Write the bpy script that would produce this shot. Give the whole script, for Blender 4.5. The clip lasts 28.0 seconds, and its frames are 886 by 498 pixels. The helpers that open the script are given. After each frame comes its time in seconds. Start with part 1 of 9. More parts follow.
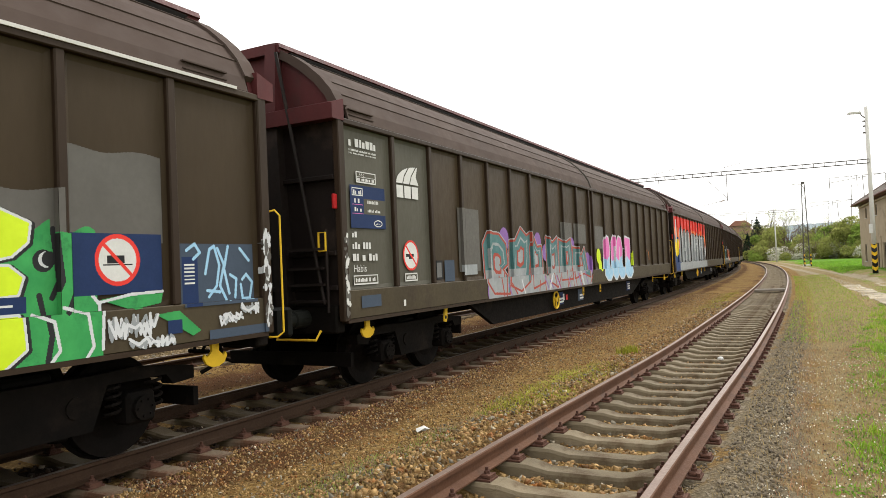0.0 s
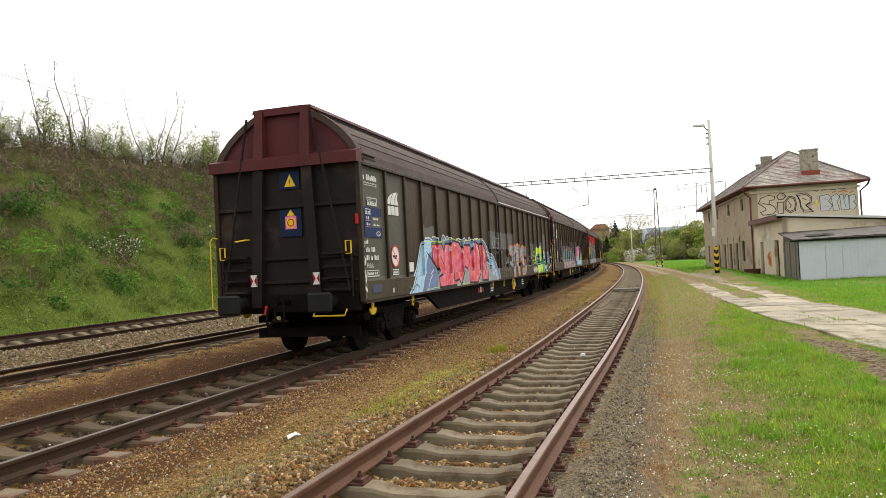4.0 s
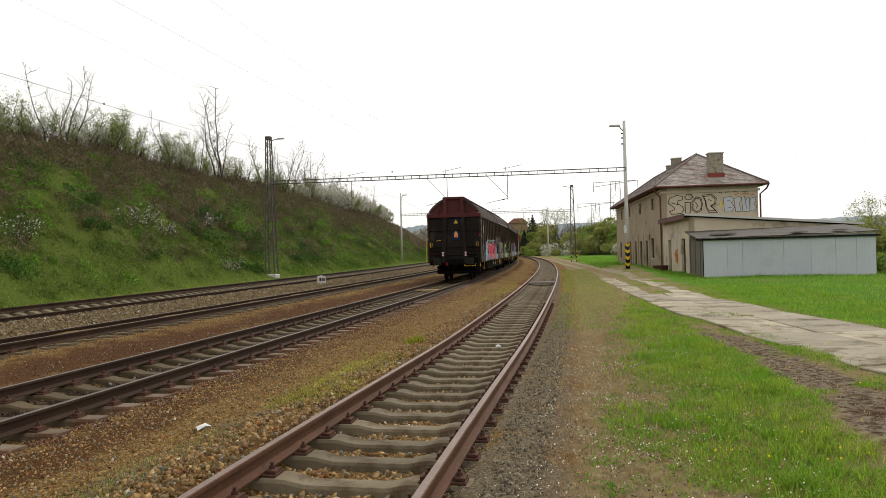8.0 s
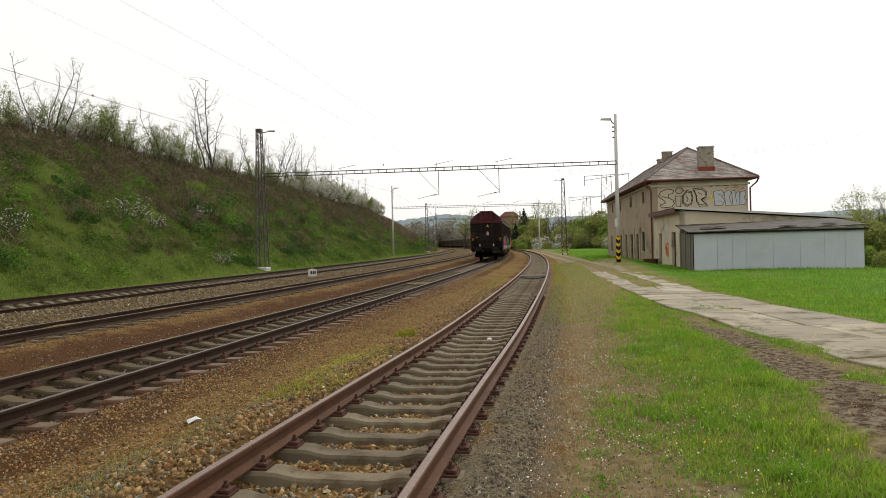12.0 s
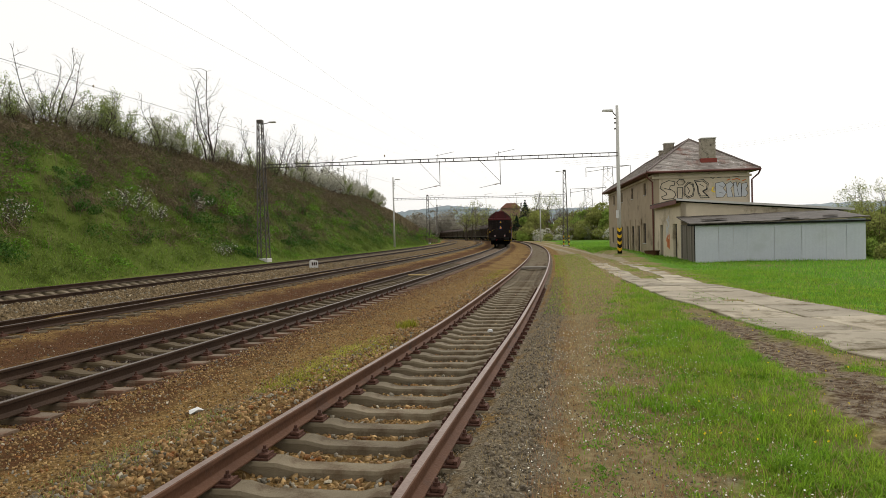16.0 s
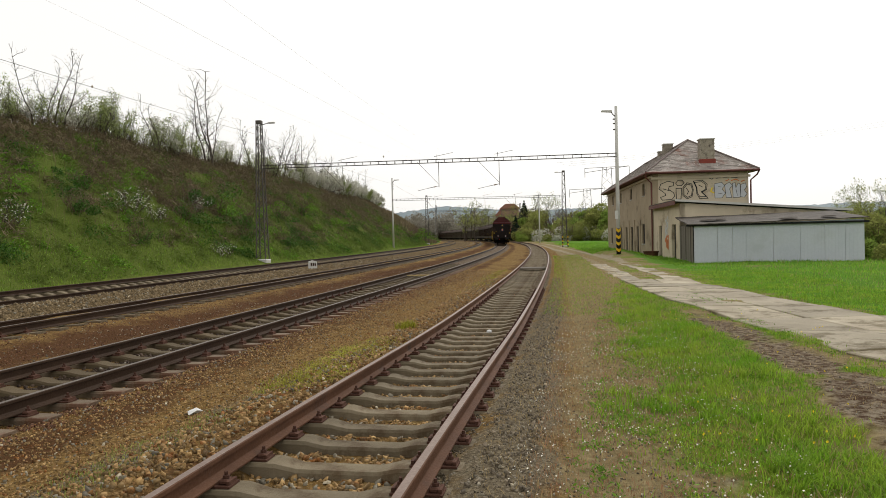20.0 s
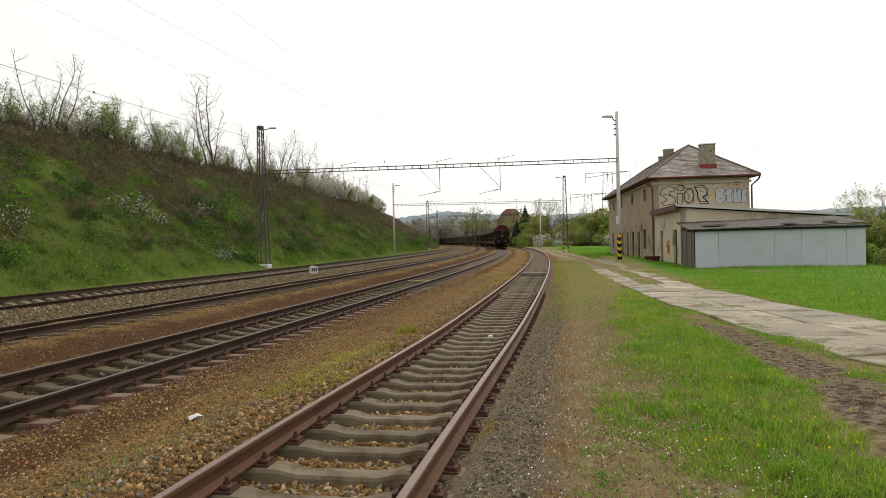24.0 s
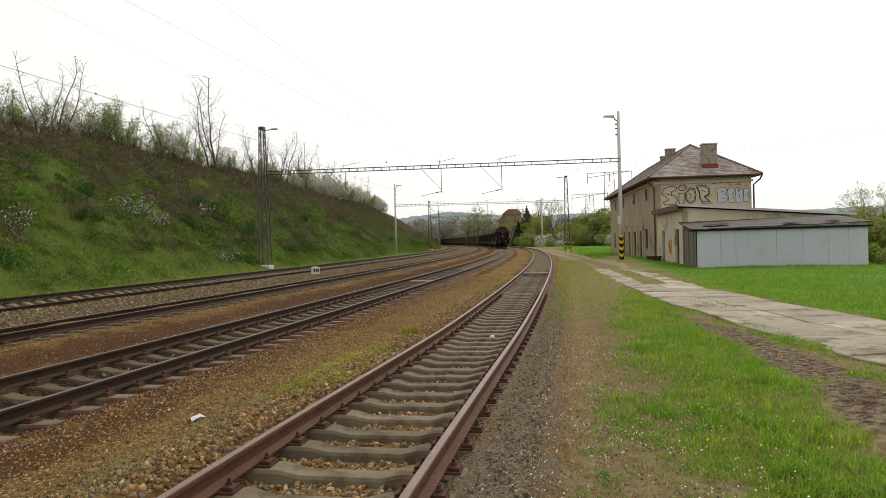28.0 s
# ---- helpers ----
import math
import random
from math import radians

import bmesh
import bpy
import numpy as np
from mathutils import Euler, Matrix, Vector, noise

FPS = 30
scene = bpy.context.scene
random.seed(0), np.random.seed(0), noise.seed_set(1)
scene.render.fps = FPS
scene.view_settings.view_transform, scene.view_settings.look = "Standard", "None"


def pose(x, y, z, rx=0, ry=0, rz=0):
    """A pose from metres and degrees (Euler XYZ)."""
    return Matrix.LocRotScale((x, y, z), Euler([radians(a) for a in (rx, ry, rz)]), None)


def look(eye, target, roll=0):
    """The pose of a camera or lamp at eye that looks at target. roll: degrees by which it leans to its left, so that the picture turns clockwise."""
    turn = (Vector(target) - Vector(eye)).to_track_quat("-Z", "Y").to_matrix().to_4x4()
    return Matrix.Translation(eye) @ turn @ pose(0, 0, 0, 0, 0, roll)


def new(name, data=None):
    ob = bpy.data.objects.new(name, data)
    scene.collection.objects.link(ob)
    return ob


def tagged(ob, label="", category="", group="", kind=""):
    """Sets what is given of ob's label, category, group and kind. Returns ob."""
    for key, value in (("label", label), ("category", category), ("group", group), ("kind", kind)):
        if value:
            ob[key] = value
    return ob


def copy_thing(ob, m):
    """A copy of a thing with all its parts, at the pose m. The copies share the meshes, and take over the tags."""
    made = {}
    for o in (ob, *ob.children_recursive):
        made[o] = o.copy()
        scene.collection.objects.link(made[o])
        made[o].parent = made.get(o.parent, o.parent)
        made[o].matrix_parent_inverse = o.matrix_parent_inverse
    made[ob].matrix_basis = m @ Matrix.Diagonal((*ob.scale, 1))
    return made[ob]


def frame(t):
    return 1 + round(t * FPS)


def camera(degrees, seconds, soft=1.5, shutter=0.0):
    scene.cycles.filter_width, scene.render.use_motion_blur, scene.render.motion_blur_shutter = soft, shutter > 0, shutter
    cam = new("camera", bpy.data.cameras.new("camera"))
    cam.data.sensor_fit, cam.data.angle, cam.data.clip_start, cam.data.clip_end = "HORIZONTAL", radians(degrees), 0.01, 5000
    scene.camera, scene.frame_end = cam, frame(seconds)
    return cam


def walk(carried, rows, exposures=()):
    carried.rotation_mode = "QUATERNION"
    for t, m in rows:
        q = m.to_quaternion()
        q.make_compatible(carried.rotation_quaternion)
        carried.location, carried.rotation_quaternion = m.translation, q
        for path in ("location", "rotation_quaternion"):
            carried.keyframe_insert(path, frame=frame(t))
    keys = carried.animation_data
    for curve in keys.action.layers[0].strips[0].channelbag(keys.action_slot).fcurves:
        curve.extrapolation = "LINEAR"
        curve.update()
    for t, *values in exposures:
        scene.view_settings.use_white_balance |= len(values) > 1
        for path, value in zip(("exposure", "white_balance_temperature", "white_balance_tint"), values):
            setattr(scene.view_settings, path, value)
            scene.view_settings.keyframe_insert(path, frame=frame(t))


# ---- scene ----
cam = camera(64.0, 28.0, soft=0.6)
EYE = (0.0, 0.0, 1.58)
TURNS = [  # seconds, yaw, pitch, roll
    (0, 0.05, 1.49, 2.52),
    (0.5, 0.07, 1.44, 2.34),
    (1, 0.14, 1.44, 2.27),
    (1.5, 0.21, 1.41, 2.25),
    (2, 0.20, 1.41, 2.25),
    (2.5, -0.51, 1.57, 2.27),
    (3, -2.84, 1.59, 2.38),
    (3.5, -6.37, 1.44, 2.64),
    (4, -10.20, 1.19, 2.85),
    (4.5, -13.10, 1.09, 2.75),
    (6.5, -16.13, 0.50, 1.78),
    (7, -16.38, 0.31, 1.85),
    (7.5, -16.29, 0.32, 1.78),
    (8, -16.71, 0.21, 1.53),
    (8.5, -16.77, 0.16, 1.44),
    (9, -16.84, 0.15, 1.61),
    (9.5, -16.96, 0.13, 1.85),
    (10, -17.12, 0.04, 1.94),
    (10.5, -17.16, -0.05, 1.89),
    (11, -17.24, -0.12, 1.71),
    (11.5, -17.38, -0.18, 1.56),
    (12, -17.41, -0.36, 1.47),
    (12.5, -17.29, -0.53, 1.32),
    (14.5, -17.43, -0.93, 1.11),
    (15, -17.46, -0.96, 1.17),
    (15.5, -17.38, -1.01, 1.31),
    (16, -17.32, -1.05, 1.40),
    (16.5, -17.32, -1.03, 1.49),
    (17, -17.32, -0.97, 1.48),
    (17.5, -17.37, -0.91, 1.44),
    (18, -17.40, -0.95, 1.34),
    (18.5, -17.42, -0.98, 1.31),
    (19, -17.39, -1.03, 1.33),
    (19.5, -17.39, -1.00, 1.40),
    (20, -17.40, -1.00, 1.40),
    (20.5, -17.45, -0.95, 1.37),
    (21, -17.45, -0.91, 1.47),
    (21.5, -17.45, -0.84, 1.47),
    (23.5, -17.37, -0.57, 1.43),
    (24, -17.32, -0.58, 1.41),
    (24.5, -17.27, -0.59, 1.37),
    (25, -17.27, -0.56, 1.44),
    (25.5, -17.25, -0.56, 1.47),
    (26, -17.19, -0.56, 1.44),
    (26.5, -17.19, -0.62, 1.46),
    (27, -17.18, -0.62, 1.50),
    (27.5, -17.19, -0.64, 1.53),
    (28, -17.18, -0.55, 1.55),
]
walk(cam, [(t, pose(*EYE, 90 + pitch, roll, yaw)) for t, yaw, pitch, roll in TURNS],
     exposures=[(0, 0.74), (1, 0.7), (2, 0.74), (3, 0.8), (4, 0.6), (4.5, 0.4), (6.5, 0.1), (8, 0.0), (10, -0.06), (28, -0.06)])

# ---- overcast daylight ----
world = bpy.data.worlds.new("overcast")
scene.world = world
world.use_nodes = True
wn, wl = world.node_tree.nodes, world.node_tree.links
wn.clear()
w_out = wn.new("ShaderNodeOutputWorld")
w_bg = wn.new("ShaderNodeBackground")
w_sky = wn.new("ShaderNodeTexSky")
w_sky.sky_type, w_sky.sun_disc = "NISHITA", False
w_sky.sun_elevation, w_sky.sun_rotation = radians(45), radians(48)
w_sky.air_density, w_sky.dust_density, w_sky.ozone_density = 1.0, 6.0, 1.0
w_grey = wn.new("ShaderNodeHueSaturation")
w_grey.inputs["Saturation"].default_value = 0.12
w_mix = wn.new("ShaderNodeMix")
w_mix.data_type = "RGBA"
w_mix.inputs["Factor"].default_value = 0.8
w_mix.inputs["B"].default_value = (10.5, 10.3, 9.9, 1)
wl.new(w_sky.outputs["Color"], w_grey.inputs["Color"])
wl.new(w_grey.outputs["Color"], w_mix.inputs["A"])
wl.new(w_mix.outputs["Result"], w_bg.inputs["Color"])
w_bg.inputs["Strength"].default_value = 0.116
wl.new(w_bg.outputs["Background"], w_out.inputs["Surface"])
sun_data = bpy.data.lights.new("sun", "SUN")
sun_data.energy, sun_data.angle, sun_data.color = 1.4, radians(14), (1.0, 0.96, 0.90)
sun = new("sun", sun_data)
sun.matrix_world = look((37, 33, 50), (0, 0, 0))
scene.view_settings.exposure = 0.0

# ---- materials ----
def surf(name, c1, c2, scale=3.0, rough=(0.6, 0.9), metal=0.0, bump=0.3, fine=40.0, stain=None, stain_scale=1.2, stain_at=0.55, rand=0.0, stretch=(1, 1, 1), island=0.0, two_sided=0.0, gloss=0.12, band=None):
    """A worn surface: two colours mixed by a coarse noise, fine grain in gloss and relief, and stains of a third colour."""
    m = bpy.data.materials.new(name)
    m.use_nodes = True
    n, l = m.node_tree.nodes, m.node_tree.links
    b = n["Principled BSDF"]
    tc = n.new("ShaderNodeTexCoord")
    mp = n.new("ShaderNodeMapping")
    mp.inputs["Scale"].default_value = stretch
    l.new(tc.outputs["Object"], mp.inputs["Vector"])

    def noise_tex(s, detail, rough_=0.6):
        t = n.new("ShaderNodeTexNoise")
        t.inputs["Scale"].default_value, t.inputs["Detail"].default_value, t.inputs["Roughness"].default_value = s, detail, rough_
        l.new(mp.outputs["Vector"], t.inputs["Vector"])
        return t

    def ramp(src, lo, hi):
        r = n.new("ShaderNodeMapRange")
        r.inputs["From Min"].default_value, r.inputs["From Max"].default_value = lo, hi
        l.new(src, r.inputs["Value"])
        return r

    def mix(f, a, c):
        x = n.new("ShaderNodeMix")
        x.data_type = "RGBA"
        for key, v in (("Factor", f), ("A", a), ("B", c)):
            if isinstance(v, (tuple, float, int)):
                x.inputs[key].default_value = (*v, 1) if isinstance(v, tuple) else v
            else:
                l.new(v, x.inputs[key])
        return x.outputs["Result"]

    coarse, grain = noise_tex(scale, 6), noise_tex(fine, 5, 0.7)
    f1 = ramp(coarse.outputs["Fac"], 0.32, 0.68).outputs["Result"]
    col = mix(f1, c1, c2)
    g = ramp(grain.outputs["Fac"], 0.25, 0.75).outputs["Result"]
    dark = tuple(v * 0.72 for v in c1)
    gm = n.new("ShaderNodeMath")
    gm.operation = "MULTIPLY"
    gm.inputs[1].default_value = 0.45
    l.new(g, gm.inputs[0])
    col = mix(gm.outputs["Value"], col, dark)
    if stain:
        st = noise_tex(stain_scale, 8, 0.68)
        col = mix(ramp(st.outputs["Fac"], stain_at, stain_at + 0.12).outputs["Result"], col, stain)
    if band:
        sx = n.new("ShaderNodeSeparateXYZ")
        l.new(tc.outputs["Object"], sx.inputs["Vector"])
        ax = n.new("ShaderNodeMath")
        ax.operation = "ABSOLUTE"
        l.new(sx.outputs["X"], ax.inputs[0])
        wob = n.new("ShaderNodeMath")
        wob.operation = "MULTIPLY_ADD"
        wob.inputs[1].default_value = 0.5
        l.new(coarse.outputs["Fac"], wob.inputs[0])
        l.new(ax.outputs["Value"], wob.inputs[2])
        col = mix(ramp(wob.outputs["Value"], band[1], band[1] - 0.2).outputs["Result"], col, band[0])
    if rand or island:
        src = n.new("ShaderNodeNewGeometry").outputs["Random Per Island"] if island else n.new("ShaderNodeObjectInfo").outputs["Random"]
        hsv = n.new("ShaderNodeHueSaturation")
        k = island or rand
        l.new(ramp(src, 0, 1).outputs["Result"], hsv.inputs["Value"])
        hsv.inputs["Value"].links[0].from_node.inputs["To Min"].default_value = 1 - k
        hsv.inputs["Value"].links[0].from_node.inputs["To Max"].default_value = 1 + k
        l.new(col, hsv.inputs["Color"])
        col = hsv.outputs["Color"]
    l.new(col, b.inputs["Base Color"])
    rr = ramp(grain.outputs["Fac"], 0.3, 0.7)
    rr.inputs["To Min"].default_value, rr.inputs["To Max"].default_value = rough
    l.new(rr.outputs["Result"], b.inputs["Roughness"])
    b.inputs["Metallic"].default_value = metal
    b.inputs["Specular IOR Level"].default_value = gloss
    if bump:
        bp = n.new("ShaderNodeBump")
        bp.inputs["Strength"].default_value, bp.inputs["Distance"].default_value = bump, 0.02
        l.new(grain.outputs["Fac"], bp.inputs["Height"])
        l.new(bp.outputs["Normal"], b.inputs["Normal"])
    if two_sided:
        tr = n.new("ShaderNodeBsdfTranslucent")
        ms = n.new("ShaderNodeMixShader")
        ms.inputs["Fac"].default_value = two_sided
        l.new(col, tr.inputs["Color"])
        l.new(b.outputs["BSDF"], ms.inputs[1])
        l.new(tr.outputs["BSDF"], ms.inputs[2])
        l.new(ms.outputs["Shader"], n["Material Output"].inputs["Surface"])
    return m


def lettering(name, rgb, rough=0.6):
    return surf(name, rgb, tuple(v * 0.88 for v in rgb), scale=8, rough=(rough, rough + 0.15), bump=0.0)


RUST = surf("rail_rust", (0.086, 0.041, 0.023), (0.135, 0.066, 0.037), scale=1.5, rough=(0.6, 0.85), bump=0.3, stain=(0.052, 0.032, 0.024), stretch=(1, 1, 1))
HEAD_STEEL = surf("rail_head", (0.165, 0.108, 0.082), (0.23, 0.165, 0.132), scale=2.0, rough=(0.35, 0.55), metal=0.4, bump=0.1, gloss=0.4)
DARK_STEEL = surf("dark_rail", (0.036, 0.021, 0.013), (0.058, 0.034, 0.021), scale=2.0, rough=(0.5, 0.8), metal=0.2, bump=0.2)
BRIGHT_STEEL = surf("worn_head", (0.12, 0.095, 0.078), (0.085, 0.065, 0.052), scale=3.0, rough=(0.4, 0.6), metal=0.3, bump=0.05, gloss=0.5)
FASTENER = surf("fastener_rust", (0.075, 0.038, 0.028), (0.12, 0.06, 0.042), scale=9, rough=(0.7, 0.9), metal=0.2, bump=0.5)
CONCRETE = surf("sleeper_concrete", (0.205, 0.168, 0.110), (0.135, 0.108, 0.070), scale=5, fine=70, bump=0.5, stain=(0.095, 0.066, 0.038), stain_scale=3, stain_at=0.50, rand=0.16)
CONCRETE_RUSTY = surf("rusty_sleeper", (0.22, 0.175, 0.125), (0.14, 0.10, 0.068), scale=5, fine=70, bump=0.5, stain=(0.114, 0.058, 0.034), stain_scale=3, stain_at=0.5, rand=0.15, band=((0.098, 0.073, 0.042), 1.12))
STONE = surf("ballast_stone", (0.315, 0.205, 0.086), (0.18, 0.112, 0.050), scale=9, fine=60, bump=0.3, island=0.6, stain=(0.165, 0.066, 0.019), stain_scale=6, stain_at=0.5)
STONE_GREY = surf("grey_stone", (0.235, 0.208, 0.155), (0.15, 0.130, 0.095), scale=9, fine=60, bump=0.3, island=0.5)
STONE_DARK = surf("dark_stone", (0.185, 0.150, 0.105), (0.105, 0.084, 0.058), scale=9, fine=60, bump=0.3, island=0.5)
STONE_RED = surf("red_brown_stone", (0.150, 0.072, 0.038), (0.085, 0.042, 0.024), scale=9, fine=60, bump=0.3, island=0.5)
STONE_PALE = surf("pale_stone", (0.42, 0.365, 0.26), (0.33, 0.275, 0.19), scale=9, fine=60, bump=0.3, island=0.4)
SLAB = surf("road_slab", (0.37, 0.325, 0.24), (0.215, 0.18, 0.125), scale=0.9, fine=30, bump=0.35, stain=(0.12, 0.095, 0.052), stain_scale=1.3, stain_at=0.51, rand=0.18)
MAST_STEEL = surf("mast_steel", (0.085, 0.076, 0.068), (0.130, 0.116, 0.102), scale=2, rough=(0.5, 0.75), metal=0.3, bump=0.15)
MAST_CONCRETE = surf("mast_concrete", (0.60, 0.59, 0.56), (0.48, 0.47, 0.44), scale=1.2, rough=(0.7, 0.9), bump=0.2)
WIRE = surf("wire", (0.10, 0.10, 0.10), (0.14, 0.14, 0.14), bump=0.0)
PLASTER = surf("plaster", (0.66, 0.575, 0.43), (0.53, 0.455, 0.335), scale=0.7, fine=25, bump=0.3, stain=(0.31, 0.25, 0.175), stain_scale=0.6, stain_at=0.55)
# Darker, browner plaster for the long side wall.
PLASTER_SIDE = surf("side_plaster", (0.40, 0.325, 0.225), (0.31, 0.25, 0.17), scale=0.7, fine=25, bump=0.3, stain=(0.20, 0.155, 0.105), stain_scale=0.6, stain_at=0.54)
TILE_ROOF = surf("roof_slate", (0.26, 0.215, 0.20), (0.19, 0.15, 0.14), scale=1.5, fine=30, bump=0.4, rand=0.2, stain=(0.30, 0.28, 0.25), stain_scale=1.2, stain_at=0.6)
FELT = surf("roofing_felt", (0.050, 0.042, 0.035), (0.105, 0.090, 0.075), scale=1.2, fine=20, bump=0.3, stain=(0.13, 0.115, 0.095), stain_scale=1.6, stain_at=0.56)
GUTTER = surf("gutter_red", (0.13, 0.05, 0.045), (0.17, 0.08, 0.065), scale=2, rough=(0.5, 0.7), bump=0.1)
SHEET = surf("garage_sheet", (0.47, 0.495, 0.56), (0.55, 0.57, 0.625), scale=0.5, fine=15, rough=(0.45, 0.65), bump=0.08, stain=(0.44, 0.46, 0.50), stain_scale=0.5, rand=0.05, gloss=0.3)
# Darkness of unlit rooms, put into the colour of panes and doorway sheets.
DARK_HOLE = surf("unlit_room", (0.03, 0.028, 0.025), (0.045, 0.04, 0.035), bump=0.0)
BRICK = surf("brick", (0.30, 0.22, 0.15), (0.22, 0.165, 0.12), scale=6, fine=40, bump=0.4, rand=0.2, stain=(0.13, 0.11, 0.08), stain_scale=3)
CHIMNEY = surf("chimney_stone", (0.38, 0.34, 0.275), (0.24, 0.205, 0.16), scale=5, fine=22, bump=0.4, rand=0.2, stain=(0.075, 0.060, 0.048), stain_scale=3.5, stain_at=0.54)
RED_METAL = surf("red_flashing", (0.26, 0.06, 0.045), (0.19, 0.05, 0.04), scale=3, rough=(0.5, 0.7), bump=0.1)
WHITE_PAINT = lettering("white_paint", (0.62, 0.62, 0.60))
BLACK_PAINT = lettering("black_paint", (0.02, 0.02, 0.022))
YELLOW_PAINT = lettering("yellow_paint", (0.75, 0.48, 0.03), 0.45)
RED_PAINT = lettering("red_paint", (0.46, 0.02, 0.022), 0.45)
BODY = surf("wagon_brown", (0.036, 0.0225, 0.014), (0.025, 0.016, 0.0105), scale=1.1, fine=18, rough=(0.42, 0.62), bump=0.06, stain=(0.046, 0.033, 0.020), stain_scale=0.8, stain_at=0.57, stretch=(1, 1, 0.35), gloss=0.12)
BODY_SIDE = surf("wagon_side_panel", (0.046, 0.0305, 0.0150), (0.027, 0.0178, 0.0096), scale=0.9, fine=14, rough=(0.4, 0.6), bump=0.05, stain=(0.056, 0.042, 0.024), stain_scale=0.7, stain_at=0.56, rand=0.10, stretch=(1, 1, 0.3), gloss=0.12)
BODY_GREEN = surf("label_panel", (0.088, 0.083, 0.064), (0.070, 0.066, 0.050), scale=1.5, fine=18, rough=(0.45, 0.65), bump=0.05, stretch=(1, 1, 0.4))
SILL = surf("wagon_sill", (0.064, 0.050, 0.029), (0.046, 0.036, 0.021), scale=1.6, fine=18, rough=(0.5, 0.7), bump=0.1, stain=(0.041, 0.030, 0.019), stain_scale=1.2, stain_at=0.52)
ROOF_PALE = surf("roof_seam_paint", (0.125, 0.112, 0.10), (0.10, 0.088, 0.08), scale=4, bump=0.1)
ROOF = surf("wagon_roof", (0.078, 0.056, 0.047), (0.058, 0.042, 0.036), scale=1.0, fine=5, rough=(0.66, 0.85), bump=0.05, stain=(0.068, 0.050, 0.044), stain_scale=0.6, stain_at=0.58, stretch=(1, 0.7, 1), gloss=0.06)
END_RED = surf("wagon_red", (0.095, 0.024, 0.025), (0.060, 0.017, 0.018), scale=1.5, fine=16, rough=(0.45, 0.65), bump=0.06, stain=(0.046, 0.023, 0.021), stain_scale=1.3, stain_at=0.54, stretch=(1, 1, 0.5))
END_DARK = surf("wagon_end", (0.017, 0.0118, 0.0105), (0.0115, 0.0088, 0.0082), scale=1.5, fine=16, rough=(0.5, 0.7), bump=0.06, stain=(0.042, 0.030, 0.024), stain_scale=1.0)
UNDER = surf("grime_and_shade_black", (0.006, 0.0055, 0.005), (0.010, 0.008, 0.007), scale=3, fine=25, rough=(0.6, 0.85), bump=0.2, stain=(0.014, 0.011, 0.009), stain_scale=2, gloss=0.03)
BUFFER = surf("buffer_grease", (0.010, 0.011, 0.010), (0.016, 0.017, 0.015), scale=4, rough=(0.4, 0.6), bump=0.1)
PATCH_GREY = surf("cover_paint_grey", (0.112, 0.106, 0.096), (0.092, 0.086, 0.078), scale=2, fine=18, rough=(0.45, 0.65), bump=0.04)
BLUE = lettering("label_blue", (0.016, 0.033, 0.098))
# Label blue with the end wall's shade put into the colour.
SHADED_BLUE = lettering("shaded_blue", (0.010, 0.019, 0.050))
SLATE_BLUE = lettering("faded_blue", (0.055, 0.075, 0.108))
SPRAY = {k: surf("spray_" + k, c, tuple(min(1, v * q) for v in c), scale=2.5, fine=20, rough=(0.4, 0.6), bump=0.0) for k, c, q in (
    ("crimson", (0.62, 0.055, 0.10), 1.25), ("pink", (0.75, 0.25, 0.38), 1.15), ("orange", (0.70, 0.16, 0.055), 1.2), ("lightblue", (0.30, 0.52, 0.72), 1.2),
    ("skyblue", (0.16, 0.27, 0.46), 1.3), ("white", (0.58, 0.60, 0.62), 0.9), ("black", (0.02, 0.02, 0.022), 1.5), ("silver", (0.22, 0.24, 0.255), 1.4),
    ("brightgreen", (0.05, 0.38, 0.08), 1.4), ("lime", (0.62, 0.80, 0.04), 1.1), ("teal", (0.10, 0.26, 0.26), 1.3), ("magenta", (0.65, 0.16, 0.42), 1.2),
    ("purple", (0.20, 0.10, 0.30), 1.3), ("rust", (0.55, 0.17, 0.05), 1.2), ("red", (0.60, 0.04, 0.03), 1.2), ("yellow", (0.80, 0.62, 0.05), 1.1), ("navy", (0.025, 0.05, 0.14), 1.3), ("ghost", (0.115, 0.115, 0.115), 1.3))}
SPRAY["crimson"] = surf("spray_crimson_mix", (0.50, 0.008, 0.024), (0.82, 0.30, 0.43), scale=4.2, fine=9, rough=(0.4, 0.6), bump=0.0, stain=(0.56, 0.14, 0.05), stain_scale=3.0, stain_at=0.52)
SPRAY["striped"] = surf("spray_striped", (0.10, 0.115, 0.13), (0.50, 0.53, 0.56), scale=5.0, fine=9, rough=(0.4, 0.6), bump=0.0, stretch=(1, 0.45, 2.2))
SPRAY["brightgreen"] = surf("spray_green_mix", (0.03, 0.24, 0.07), (0.06, 0.36, 0.10), scale=3.0, fine=8, rough=(0.4, 0.6), bump=0.0, stain=(0.02, 0.13, 0.05), stain_scale=2.6, stain_at=0.56)
SPRAY["lime"] = surf("spray_lime", (0.60, 0.78, 0.03), (0.50, 0.66, 0.02), scale=3.0, fine=8, rough=(0.4, 0.6), bump=0.0)
SPRAY["lightblue"] = surf("spray_lightblue", (0.28, 0.50, 0.70), (0.38, 0.58, 0.72), scale=3.0, fine=8, rough=(0.4, 0.6), bump=0.0, stain=(0.17, 0.27, 0.44), stain_scale=3.0, stain_at=0.58)
SPRAY["skyblue"] = surf("spray_skyblue", (0.13, 0.17, 0.30), (0.17, 0.24, 0.40), scale=3.0, fine=8, rough=(0.4, 0.6), bump=0.0)
